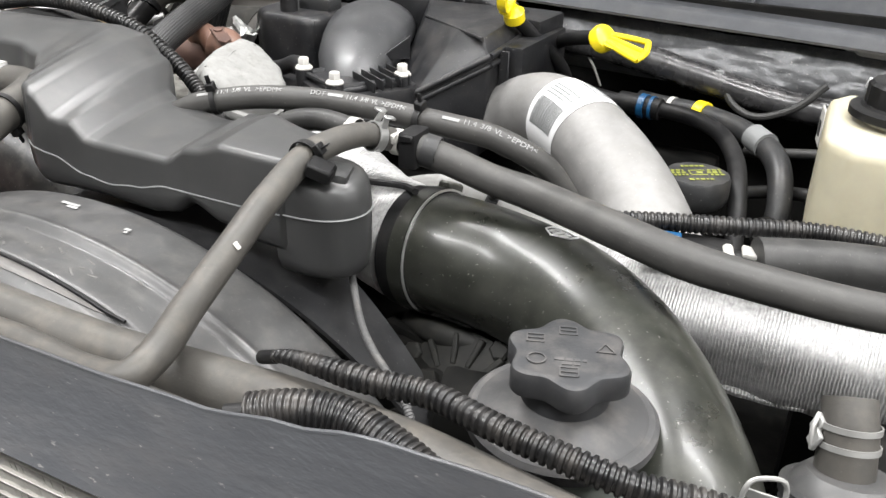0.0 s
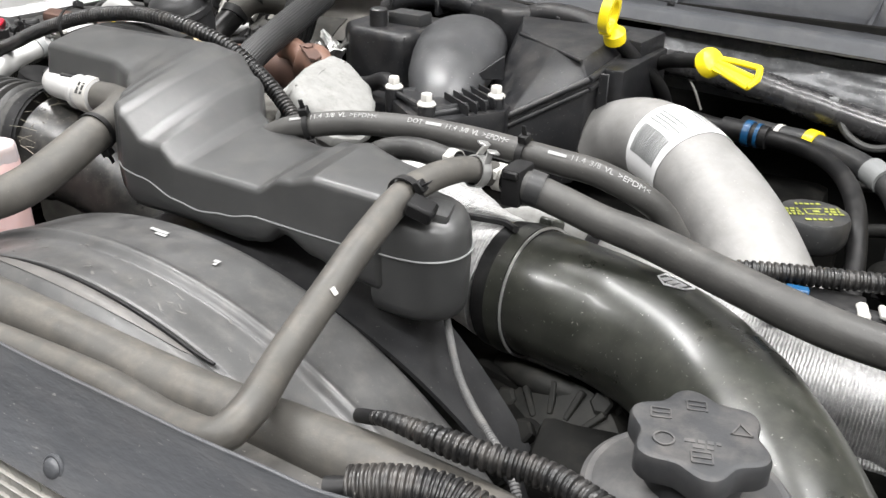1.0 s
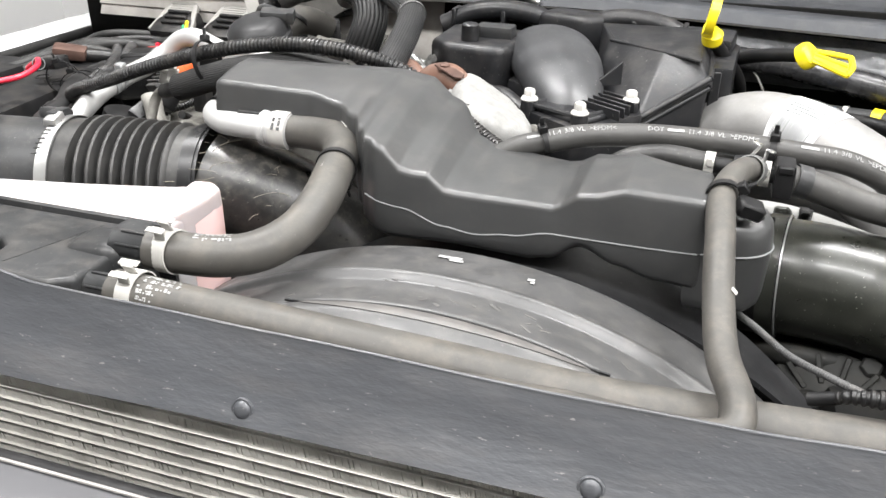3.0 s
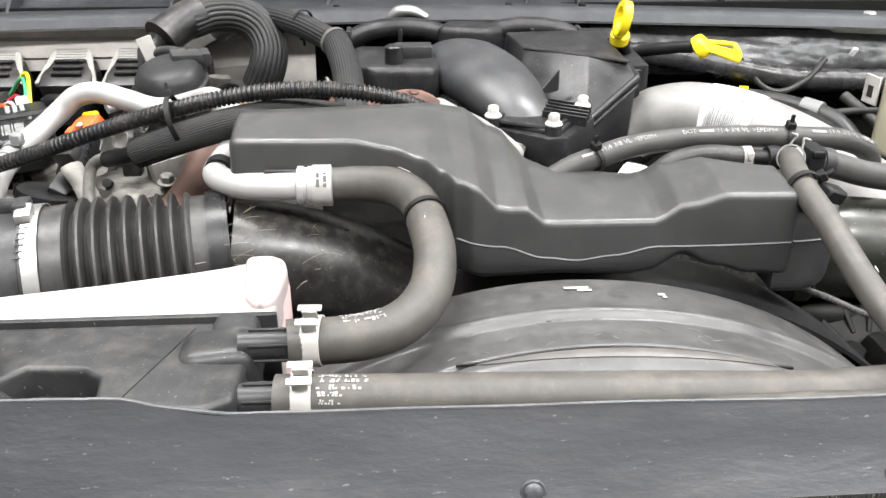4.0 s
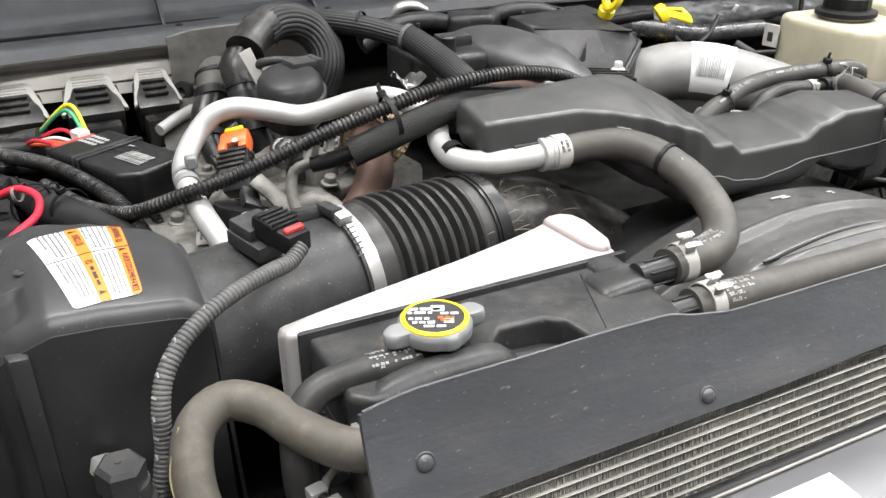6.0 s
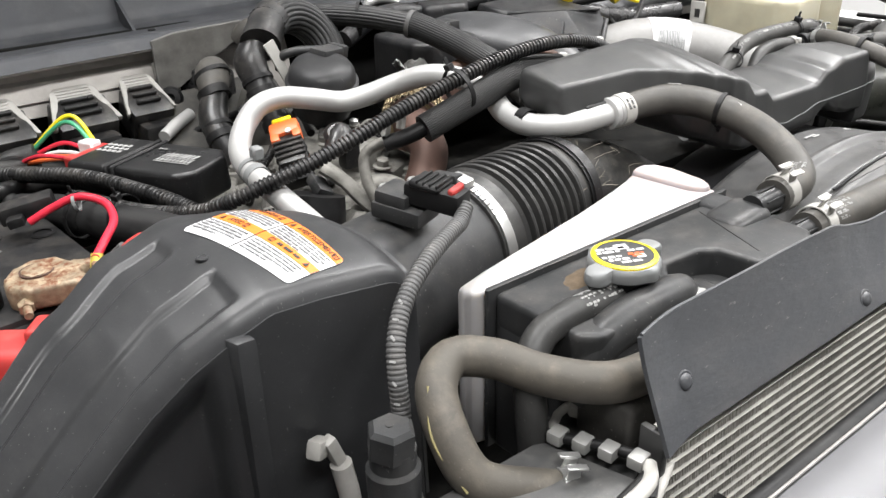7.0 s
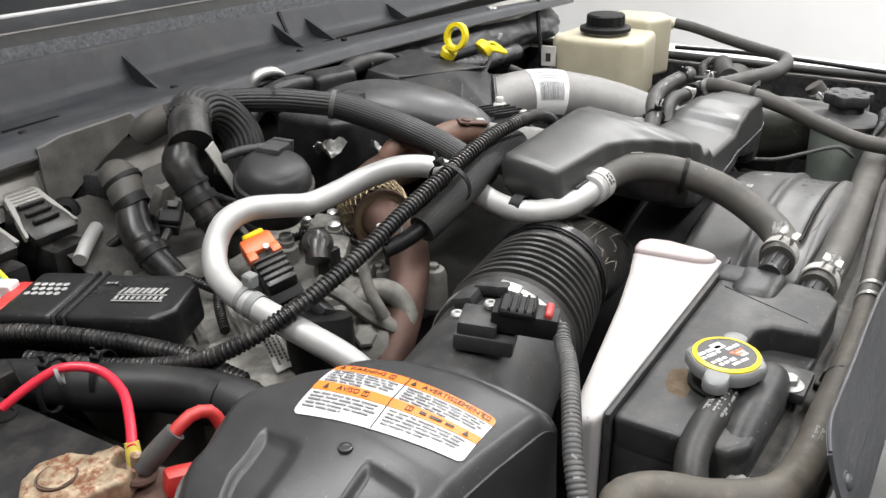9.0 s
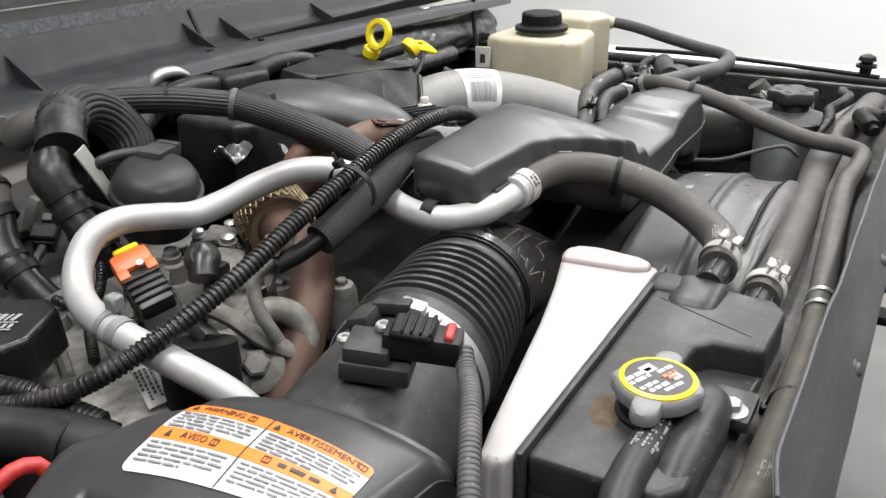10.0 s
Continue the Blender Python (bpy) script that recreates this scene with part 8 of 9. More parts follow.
part("cap", lathe([(0.030, 1.055), (0.033, 1.060), (0.034, 1.066), (0.034, 1.082), (0.032, 1.0855), (0.010, 1.0865)], 44, (0.482, 0.622, 0), (0, 0, 1), 12, 0.012), M["plastic"], oil)
OCM = Matrix.Translation((0.482, 0.622, 1.0868)) @ pose(0, 0, 0, 0, 0, 30)
part("marking", joined(bars([(-0.026, -0.010, 0.006), (-0.027, -0.012, 0.0), (-0.026, -0.010, -0.006), (0.012, 0.027, 0.006), (0.010, 0.027, 0.0), (0.012, 0.026, -0.006), (-0.012, 0.012, 0.018), (-0.014, 0.014, -0.018)], OCM, 0.004, 0.0006, 12, (0.3, 0.8)),
                       *[block(0.017, 0.0014, 0.0006, OCM @ Matrix.Translation((0, d, 0)), 0) for d in (-0.006, 0.006)], block(0.0014, 0.013, 0.0006, OCM @ Matrix.Translation((-0.008, 0, 0)), 0), block(0.006, 0.004, 0.0006, OCM @ Matrix.Translation((0.002, 0, 0)), 0)), M["lime"], oil, "yellow-green printed symbols", False)
part("neck", lathe([(0.03, 0.99), (0.028, 1.05), (0.030, 1.056)], 28, (0.482, 0.622, 0)), M["deep"], oil)
fl = thing("fuel_line", (0.43, 0.8, 1.05), "black fuel line with blue and yellow quick-connect collars", "fuel line", "fuel lines")
part("hose", tube([(0.300, 0.83, 1.088), (0.345, 0.823, 1.086), (0.428, 0.810, 1.085), (0.470, 0.775, 1.085), (0.505, 0.705, 1.080), (0.522, 0.645, 1.062), (0.532, 0.60, 1.02), (0.535, 0.58, 0.97)], 0.0098, 18), M["tie"], fl)
part("quick_connect", tube([(0.340, 0.824, 1.0865), (0.395, 0.815, 1.086)], 0.0135, 20), M["tie"], fl)
part("blue_collar", joined(band(V(0.372, 0.8185, 1.0862), (1, -0.15, 0), 0.0138, 0.008, thick=0.002), band(V(0.384, 0.8165, 1.0862), (1, -0.15, 0), 0.0138, 0.004, thick=0.001)), M["blue"], fl, "blue locking collar")
fl2 = thing("fuel_line", (0.5, 0.85, 1.05), "black fuel line with a yellow clip and grey elbow", "fuel line", "fuel lines")
part("hose", tube([(0.355, 0.868, 1.082), (0.391, 0.850, 1.082), (0.440, 0.838, 1.082), (0.500, 0.800, 1.080), (0.545, 0.745, 1.070), (0.56, 0.70, 1.04), (0.56, 0.67, 0.99)], [0.010, 0.012, 0.013, 0.013, 0.014, 0.013, 0.013], 18), M["plastic"], fl2)
part("yellow_clip", joined(band(V(0.441, 0.8365, 1.082), (0.9, -0.4, 0), 0.0132, 0.013, thick=0.003)), M["yellow"], fl2, "yellow locking clip")
part("grey_elbow", tube([(0.512, 0.788, 1.080), (0.530, 0.766, 1.078)], 0.0155, 16), M["cap_grey"], fl2, "grey joint")
part("pale_ring", band(V(0.402, 0.847, 1.082), (0.9, -0.35, 0), 0.0122, 0.006), M["grip"], fl2)
# stubs take the near-black base: their shade is in the colour
valve = thing("brass_valve_stub", (0.54, 0.68, 1.0), "small valve stubs beside the fuel lines, shade in their dark colour", "fitting")
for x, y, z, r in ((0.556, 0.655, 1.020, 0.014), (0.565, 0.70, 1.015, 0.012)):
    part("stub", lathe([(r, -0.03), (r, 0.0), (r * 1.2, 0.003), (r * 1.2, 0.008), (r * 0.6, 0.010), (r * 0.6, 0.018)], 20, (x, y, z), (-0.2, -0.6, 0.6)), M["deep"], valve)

# ---- wrapped harness below the cowl and firewall clutter on that side ----
harn = thing("taped_harness", (0.45, 0.93, 1.1), "thick wiring harness in shiny crumpled black tape along the firewall", "wiring harness")
part("insulation", sheet(steps(0.22, 0.92, 90), steps(0, 1, 22), lambda x, u: (x, 0.915 - 0.030 * math.sin(u * 2.6) - 0.006 * noise.noise(V(x * 22, u * 3, 0.4)) - 0.003 * noise.noise(V(x * 60, u * 9, 1.4)), 1.178 - 0.020 * max(0.0, x - 0.1) - 0.012 * x - 0.066 * u), 0.003), M["quilt"], harn, "crinkled grey foil-faced insulation")
part("taped_core", tube([(0.235, 0.880, 1.140), (0.32, 0.872, 1.138), (0.42, 0.870, 1.120), (0.52, 0.875, 1.100), (0.70, 0.88, 1.09)], [0.015, 0.018, 0.018, 0.018, 0.018], 22, 0.006, wobble=0.08), M["wrap"], harn, "crumpled glossy black tape")
part("white_seam", tube([(0.245, 0.884, 1.150), (0.262, 0.874, 1.140), (0.285, 0.868, 1.118), (0.300, 0.866, 1.09)], 0.0016, 6), M["lever"], harn, "thin pale cord")
part("strap", tube([(0.455, 0.868, 1.128), (0.470, 0.855, 1.098), (0.50, 0.850, 1.085), (0.545, 0.858, 1.10), (0.575, 0.868, 1.130)], 0.0045, 8), M["rubber_dark"], harn, "black hanging strap")
part("strap_clip", joined(block(0.016, 0.012, 0.020, Matrix.Translation((0.448, 0.868, 1.122)), 0.003, 2)), M["cap_grey"], harn, "grey strap clip")
for x, y, z in ((0.62, 0.875, 1.138),):
    part("white_spot", block(0.008, 0.005, 0.014, Matrix.Translation((x, y, z)) @ pose(0, 0, 0, 20, 15, 0), 0.001, 1), M["paper"], harn, "pale plastic clip")
shock = thing("strut_tower_bracket", (0.72, 0.93, 1.15), "bare aluminium bracket with a bolt on the cowl corner", "bracket")
part("plate", prism([(0.57, 0.945), (0.60, 0.905), (0.70, 0.880), (0.84, 0.885), (0.90, 0.92), (0.86, 0.97), (0.60, 0.975)], 1.160, 1.178, 0.005, 2), M["grip"], shock)
part("bolt", hex_bolt((0.655, 0.915, 1.178), (0, 0, 1), 0.018, 0.012, flange=0.016), M["steel"], shock)
part("hole", lathe([(0.024, 0), (0.024, 0.0015), (0.002, 0.0016)], 28, (0.74, 0.905, 1.1782)), M["tie"], shock)
single("upright_cable", tube([(0.785, 0.86, 1.06), (0.795, 0.875, 1.13), (0.806, 0.884, 1.19), (0.812, 0.89, 1.30)], 0.0050, 10), M["tie"], "thin black upright cable rising past the cowl", "cable")
# near-black box fills the shaded space below the reservoir
single("inner_wing_box", joined(block(0.30, 0.30, 0.26, Matrix.Translation((0.77, 0.62, 0.87)), 0.01), block(0.22, 0.20, 0.12, Matrix.Translation((0.78, 0.40, 0.95)), 0.01)), M["deep"], "box on the inner wing below the brake reservoir, shade in its near-black colour", "box")

# ---- brake fluid reservoir ----
brake = thing("brake_fluid_reservoir", (0.68, 0.66, 1.0), "yellowed milky brake fluid reservoir with a black screw cap", "reservoir")
part("body", joined(prism([(0.585, 0.715), (0.592, 0.585), (0.618, 0.560), (0.73, 0.575), (0.745, 0.60), (0.735, 0.735), (0.60, 0.745)], 1.035, 1.158, 0.014, 4),
                    prism([(0.60, 0.70), (0.607, 0.60), (0.70, 0.60), (0.70, 0.72)], 1.0, 1.045, 0.008, 2)), M["amber_plastic"], brake, "yellowed translucent body")
part("rear_chamber", prism([(0.725, 0.590), (0.79, 0.565), (0.83, 0.60), (0.82, 0.69), (0.735, 0.70)], 1.06, 1.178, 0.012, 4), M["amber_plastic"], brake, "tall rear chamber")
part("neck", lathe([(0.044, 1.150), (0.044, 1.158), (0.040, 1.160), (0.040, 1.168)], 36, (0.655, 0.655, 0)), M["amber_plastic"], brake)
part("cap", joined(lathe([(0.047, 1.164), (0.050, 1.165), (0.050, 1.172), (0.041, 1.174), (0.040, 1.176)], 40, (0.655, 0.655, 0)), lathe([(0.0370, 1.174), (0.0375, 1.178), (0.0370, 1.194), (0.034, 1.197), (0.012, 1.198)], 60, (0.655, 0.655, 0), (0, 0, 1), 15, 0.022)), M["tie"], brake, "ribbed black screw cap")
part("data_tag", block(0.003, 0.030, 0.040, Matrix.Translation((0.583, 0.742, 1.118)) @ pose(0, 0, 0, 0, 0, 10), 0.001, 1), M["grip"], brake, "pale data tag")
part("tag_print", joined(block(0.001, 0.010, 0.016, Matrix.Translation((0.581, 0.742, 1.116)) @ pose(0, 0, 0, 0, 0, 10), 0)), M["ink"], brake, smooth=False)
part("outlet", tube([(0.82, 0.60, 1.16), (0.83, 0.575, 1.155)], 0.012, 14), M["amber_plastic"], brake)


single("bonnet_bump_stop", joined(lathe([(0.010, 0), (0.010, 0.012), (0.017, 0.013), (0.017, 0.018), (0.010, 0.020), (0.010, 0.024), (0.015, 0.025), (0.013, 0.032), (0.004, 0.036)], 24, (0.80, 0.10, 1.105))), M["tie"], "black rubber bonnet bump stop by the radiator", "bump stop")
single("bonnet_cable", tube([(0.93, 0.60, 1.085), (0.90, 0.42, 1.094), (0.885, 0.25, 1.092), (0.87, 0.08, 1.088)], 0.0045, 10), M["tie"], "thin black cable along the wing edge", "cable")
single("radiator_end_bracket", joined(block(0.26, 0.04, 0.03, Matrix.Translation((0.80, 0.10, 1.03)) @ pose(0, 0, 0, 0, 0, -12), 0.006), block(0.10, 0.09, 0.02, Matrix.Translation((0.80, 0.05, 1.05)), 0.006)), M["shroud"], "dusty black plastic bracket closing the radiator end", "bracket")

# ---- battery, its rusty clamp and leads ----
batt = thing("battery", (-0.77, 0.50, 0.90), "dirty black truck battery with a white printed label", "battery")
part("case", joined(block(0.26, 0.28, 0.19, Matrix.Translation((-0.785, 0.572, 0.992)) @ pose(0, 0, 0, 0, 0, 4), 0.006), block(0.262, 0.012, 0.03, Matrix.Translation((-0.78, 0.430, 1.066)) @ pose(0, 0, 0, 0, 0, 4), 0.004, 1)), M["battery"], batt)
part("vent_cover", prism([(-0.742, 0.610), (-0.742, 0.470), (-0.752, 0.455), (-0.80, 0.432), (-0.90, 0.440), (-0.90, 0.62)], 1.083, 1.106, 0.005, 2), M["battery"], batt, "raised chamfered vent cover")
BM = Matrix.Translation((-0.785, 0.530, 1.1066)) @ pose(0, 0, 0, 0, 0, -38)
part("printed_label", bars([(-0.055 + 0.006 * (k % 3), 0.046 - 0.010 * (k * 7 % 4), 0.042 - 0.0074 * k) for k in range(12)], BM, 0.0044, 0.0006, 21, (0.25, 0.9)), M["chalk"], batt, "white printed lettering rows", False)
for cx, cy in ((-0.72, 0.62), (-0.675, 0.60)):
    part("vent_cap", lathe([(0.012, 0), (0.012, 0.004), (0.009, 0.0045), (0.008, 0.002), (0.002, 0.002)], 22, (cx, cy, 1.084)), M["battery"], batt)
clampb = thing("battery_terminal_clamp", (-0.71, 0.45, 1.09), "corroded rusty battery terminal clamp with bolt and nut", "battery terminal")
CM = Matrix.Translation((-0.699, 0.455, 1.100)) @ pose(0, 0, 0, 4, -3, -28)
part("clamp_body", rough_cast(prism([(-0.036, -0.022), (-0.042, -0.006), (-0.038, 0.014), (-0.024, 0.025), (-0.004, 0.024), (0.012, 0.014), (0.026, 0.016), (0.034, 0.010), (0.022, 0.002), (0.020, -0.006), (0.034, -0.016), (0.026, -0.026), (0.004, -0.028), (-0.018, -0.030)], -0.010, 0.0130, 0.006, 4, CM), 0.0014, 110), M["rust_pale"], clampb, "corroded pale clamp body")
part("post", rough_cast(lathe([(0.0125, 0.008), (0.0125, 0.0142), (0.0112, 0.0150), (0.003, 0.0148)], 26, CM @ V(-0.016, 0.000, 0), (0, 0, 1)), 0.0006, 120), M["rust_pale"], clampb, "pitted lead post")
part("post_ring", lathe([(0.0128, 0.0120), (0.0142, 0.0120), (0.0142, 0.0138), (0.0128, 0.0138), (0.0128, 0.0120)], 30, CM @ V(-0.016, 0.000, 0), (0, 0, 1), caps=False), M["rust"], clampb, "rusted ring round the post")
part("strap_plate", rough_cast(prism([(0.000, -0.036), (0.060, -0.052), (0.084, -0.046), (0.080, -0.026), (0.040, 0.006), (0.016, 0.004)], -0.012, -0.006, 0.002, 1, CM), 0.0010, 90), M["rust"], clampb, "rusted strap")
part("ring_lug", rough_cast(lathe([(0.0070, 0.000), (0.0135, 0.000), (0.0145, 0.0025), (0.0130, 0.0050), (0.0070, 0.0050), (0.0070, 0.000)], 26, CM @ V(0.034, -0.012, 0.000), (0.1, -0.1, 1), caps=False), 0.0006, 120), M["rust"], clampb, "rusted ring terminal")
part("nut", joined(hex_bolt(CM @ V(0.034, -0.012, 0.003), (0.1, -0.1, 1), 0.013, 0.007), lathe([(0.0042, 0.0), (0.0042, 0.015), (0.0030, 0.016)], 14, CM @ V(0.034, -0.012, 0.004), (0.1, -0.1, 1))), M["rust_pale"], clampb, "corroded nut and stud")
part("pinch_bolt", joined(hex_bolt(CM @ V(-0.022, -0.028, -0.002), (-0.15, -0.98, 0.0), 0.012, 0.008), lathe([(0.0038, 0.0), (0.0038, 0.020), (0.0030, 0.021)], 14, CM @ V(-0.022, -0.028, -0.002), (-0.15, -0.98, 0.0))), M["rust_pale"], clampb, "corroded pinch bolt")
RW = [(-0.690, 0.565, 1.116), (-0.668, 0.556, 1.128), (-0.648, 0.543, 1.137), (-0.632, 0.522, 1.134), (-0.634, 0.492, 1.128), (-0.655, 0.455, 1.126), (-0.672, 0.432, 1.122)]
rw = thing("red_battery_lead", (-0.65, 0.5, 1.1), "bright red battery wire with a yellow crimp terminal", "wire")
part("wire", tube(RW, 0.0038, 14), M["red_wire"], rw)
part("crimp", tube([(-0.669, 0.436, 1.124), (-0.672, 0.432, 1.115), (-0.675, 0.428, 1.106)], [0.0050, 0.0056, 0.0050], 14), M["brass"], rw, "yellow crimp sleeve")
part("tie_loop", band(V(-0.650, 0.545, 1.131), (0.8, -0.5, 0.2), 0.0075, 0.003), M["cap_grey"], rw, "grey cable tie")
lead = thing("positive_cable", (-0.65, 0.41, 1.1), "grey sleeved battery cable with red rubber boots", "cable")
part("sleeve", tube([(-0.672, 0.424, 1.108), (-0.664, 0.416, 1.120), (-0.652, 0.408, 1.133)], [0.0078, 0.0080, 0.0076], 18), M["lead_sleeve"], lead)
part("red_end", tube([(-0.655, 0.409, 1.131), (-0.640, 0.405, 1.140), (-0.627, 0.400, 1.138), (-0.622, 0.393, 1.118), (-0.624, 0.388, 1.095)], 0.0050, 16), M["red"], lead, "red rubber end")
part("red_boot", joined(block(0.045, 0.016, 0.020, Matrix.Translation((-0.655, 0.390, 1.103)) @ pose(0, 0, 0, 0, 10, -25), 0.006, 2), block(0.014, 0.020, 0.028, Matrix.Translation((-0.637, 0.382, 1.097)), 0.004, 2)), M["red"], lead, "red rubber boot")
redc = thing("positive_terminal_cover", (-0.775, 0.36, 1.05), "red plastic battery terminal cover with a raised plus sign", "terminal cover")
RCM = Matrix.Translation((-0.748, 0.404, 1.070)) @ pose(0, 0, 0, 0, 0, -38)
part("cover", joined(block(0.080, 0.056, 0.040, RCM @ Matrix.Translation((0, 0, -0.004)), 0.011, 4, taper=0.22), block(0.050, 0.038, 0.052, RCM @ Matrix.Translation((0.052, 0.010, 0.004)) @ pose(0, 0, 0, 0, -6, 0), 0.009, 3, taper=0.1), block(0.022, 0.030, 0.020, RCM @ Matrix.Translation((0.018, 0.006, 0.018)), 0.006, 3)), M["red"], redc)
part("plus_sign", joined(block(0.015, 0.003, 0.002, RCM @ Matrix.Translation((0.012, -0.030, 0.006)) @ pose(0, 0, 0, 84, 0, 0), 0.0005, 1), block(0.003, 0.015, 0.002, RCM @ Matrix.Translation((0.012, -0.030, 0.006)) @ pose(0, 0, 0, 84, 0, 0), 0.0005, 1)), M["red"], redc, "raised plus sign")
single("battery_tray", joined(block(0.34, 0.36, 0.02, Matrix.Translation((-0.77, 0.50, 0.88)), 0.004), block(0.04, 0.36, 0.16, Matrix.Translation((-0.63, 0.47, 0.96)), 0.006)), M["deep"], "dark battery tray under the case", "tray")

# ---- conduits beside the battery ----
flat = thing("flat_conduit", (-0.6, 0.55, 1.07), "wide smooth black conduit beside the battery", "conduit")
part("conduit", tube([(-0.67, 0.70, 1.080), (-0.64, 0.635, 1.088), (-0.616, 0.574, 1.090), (-0.575, 0.505, 1.088), (-0.556, 0.440, 1.082), (-0.55, 0.39, 1.06)], [0.017, 0.019, 0.021, 0.021, 0.021, 0.021], 20), M["conduit"], flat)
for p, way in (((-0.628, 0.605, 1.089), (0.4, -0.9, 0)), ((-0.566, 0.470, 1.085), (0.25, -0.95, -0.1))):
    part("tape_band", band(V(*p), way, 0.0212, 0.014, seg=28), M["tie"], flat, "black tape wound round the conduit")
for pts, r in (([(-0.68, 0.78, 1.10), (-0.63, 0.70, 1.108), (-0.59, 0.62, 1.110), (-0.555, 0.53, 1.104), (-0.54, 0.46, 1.09)], 0.0095), ([(-0.66, 0.72, 1.112), (-0.615, 0.66, 1.116), (-0.575, 0.575, 1.112), (-0.55, 0.51, 1.105)], 0.0080), ([(-0.53, 0.60, 1.09), (-0.515, 0.55, 1.06), (-0.51, 0.52, 1.03)], 0.0060)):
    loom_run(pts, r, 0.0048, 0.0024, "black corrugated wiring loom beside the battery")
holder = thing("wire_holder", (-0.69, 0.62, 1.09), "black plastic wire holder clipped near the battery edge", "clip")
part("body", joined(block(0.052, 0.026, 0.018, Matrix.Translation((-0.682, 0.604, 1.116)) @ pose(0, 0, 0, 0, -10, -18), 0.004, 2), block(0.016, 0.034, 0.010, Matrix.Translation((-0.694, 0.600, 1.110)) @ pose(0, 0, 0, 0, -10, -18), 0.003, 2)), M["loom"], holder)
for p in ((-0.604, 0.560, 1.098), (-0.640, 0.575, 1.105)):
    zip_tie(V(*p), (0.45, -0.85, 0), 0.022, (-0.2, -0.2, 1))

# ---- plug-in module and engine computer ----
mod = thing("tuning_module", (-0.54, 0.64, 1.06), "black plastic plug-in control module with white printing", "control module")
MM = Matrix.Translation((-0.541, 0.640, 1.106)) @ pose(0, 0, 0, 2, -3, -66)
part("case", prism([(-0.0875, -0.041), (0.070, -0.041), (0.0875, -0.024), (0.0875, 0.024), (0.070, 0.041), (-0.0875, 0.041)], -0.020, 0.020, 0.006, 3, MM), M["module"], mod)
part("end_cap", block(0.060, 0.085, 0.042, MM @ Matrix.Translation((-0.056, 0, 0.0005)), 0.008, 3), M["module"], mod)
part("cable_strap", joined(block(0.004, 0.088, 0.046, MM @ Matrix.Translation((-0.024, 0, 0)), 0.002, 1), block(0.004, 0.088, 0.046, MM @ Matrix.Translation((-0.014, 0, 0)), 0.002, 1)), M["tie"], mod, "black strap round the case")
TM = MM @ Matrix.Translation((0, 0, 0.0212))
tagged(part("printed_mark", joined(*[block(0.0026 + 0.0012 * (k % 3), 0.0105, 0.0005, TM @ Matrix.Translation((0.020 + 0.0060 * k, 0.006, 0)) @ pose(0, 0, 0, 0, 0, -14), 0) for k in range(8)], block(0.050, 0.0014, 0.0005, TM @ Matrix.Translation((0.043, -0.0015, 0)), 0),
     *[block(0.0030, 0.0062, 0.0005, TM @ Matrix.Translation((0.020 + 0.0056 * k, -0.0070, 0)), 0) for k in range(9)], block(0.050, 0.0014, 0.0005, TM @ Matrix.Translation((0.043, -0.0125, 0)), 0)), M["chalk"], mod, "white printed bars", False), kind="stuff")
part("small_mark", bars([(-0.004, 0.008, 0.020)], TM, 0.0035, 0.0005, 2, (0.3, 0.6)), M["chalk"], mod, smooth=False)
for k in range(15):
    part("printed_dot", lathe([(0.0031, 0.0006), (0.0031, 0.0012), (0.001, 0.0012)], 14, TM @ V(-0.074 + 0.0078 * (k % 5) + 0.003 * (k // 5 % 2), 0.014 - 0.0085 * (k // 5), 0), TM.to_3x3() @ V(0, 0, 1)), M["chalk"], mod)
part("red_plug", joined(block(0.018, 0.050, 0.030, MM @ Matrix.Translation((-0.096, 0.004, 0.002)), 0.003, 2), block(0.022, 0.014, 0.016, MM @ Matrix.Translation((-0.098, -0.020, 0.010)), 0.002, 1)), M["red"], mod, "red plug lock")
part("clear_plug", block(0.024, 0.016, 0.026, MM @ Matrix.Translation((-0.112, 0.016, 0.010)), 0.002, 1), M["paper"], mod, "clear plastic plug")
for k, (mat, dy, h) in enumerate((("yellow", 0.030, 0.040), ("green_wire", 0.024, 0.034), ("red_wire", 0.012, 0.012), ("paper", 0.002, 0.004), ("orange", -0.008, 0.002), ("orange", -0.014, 0.000), ("red_wire", -0.022, 0.008))):
    a = MM @ V(-0.105, dy * 0.6 + 0.006, 0.008)
    b = MM @ V(-0.150, dy, 0.006 + h)
    c = MM @ V(-0.200, dy * 0.4 - 0.010, -0.004 + h * 0.3)
    part("wire", tube([a, b, c], 0.0026, 8), M[mat], mod)
part("wire_sleeve", tube([MM @ V(-0.190, 0.0, 0.004), MM @ V(-0.21, -0.02, 0.0), MM @ V(-0.200, -0.060, -0.004), MM @ V(-0.15, -0.085, -0.010), MM @ V(-0.10, -0.09, -0.02)], [0.014, 0.015, 0.012, 0.010, 0.009], 16), M["rubber_dark"], mod, "black taped wire sleeve")

pcm = thing("engine_computer", (-0.55, 0.90, 1.05), "engine computer with large black plugs and white lever grips", "engine computer")
part("housing", joined(sheet(steps(-0.83, -0.405, 12), [0, 0.25, 0.3, 0.62, 0.68, 1], lambda x, u: (x, 0.898 + 0.030 * u - (0.006 if 0.28 < u < 0.65 else 0), 1.120 + 0.064 * u), -0.004), block(0.42, 0.06, 0.05, Matrix.Translation((-0.62, 0.950, 1.145)), 0.004)), M["ledge_metal"], pcm, "dusty pale metal case")
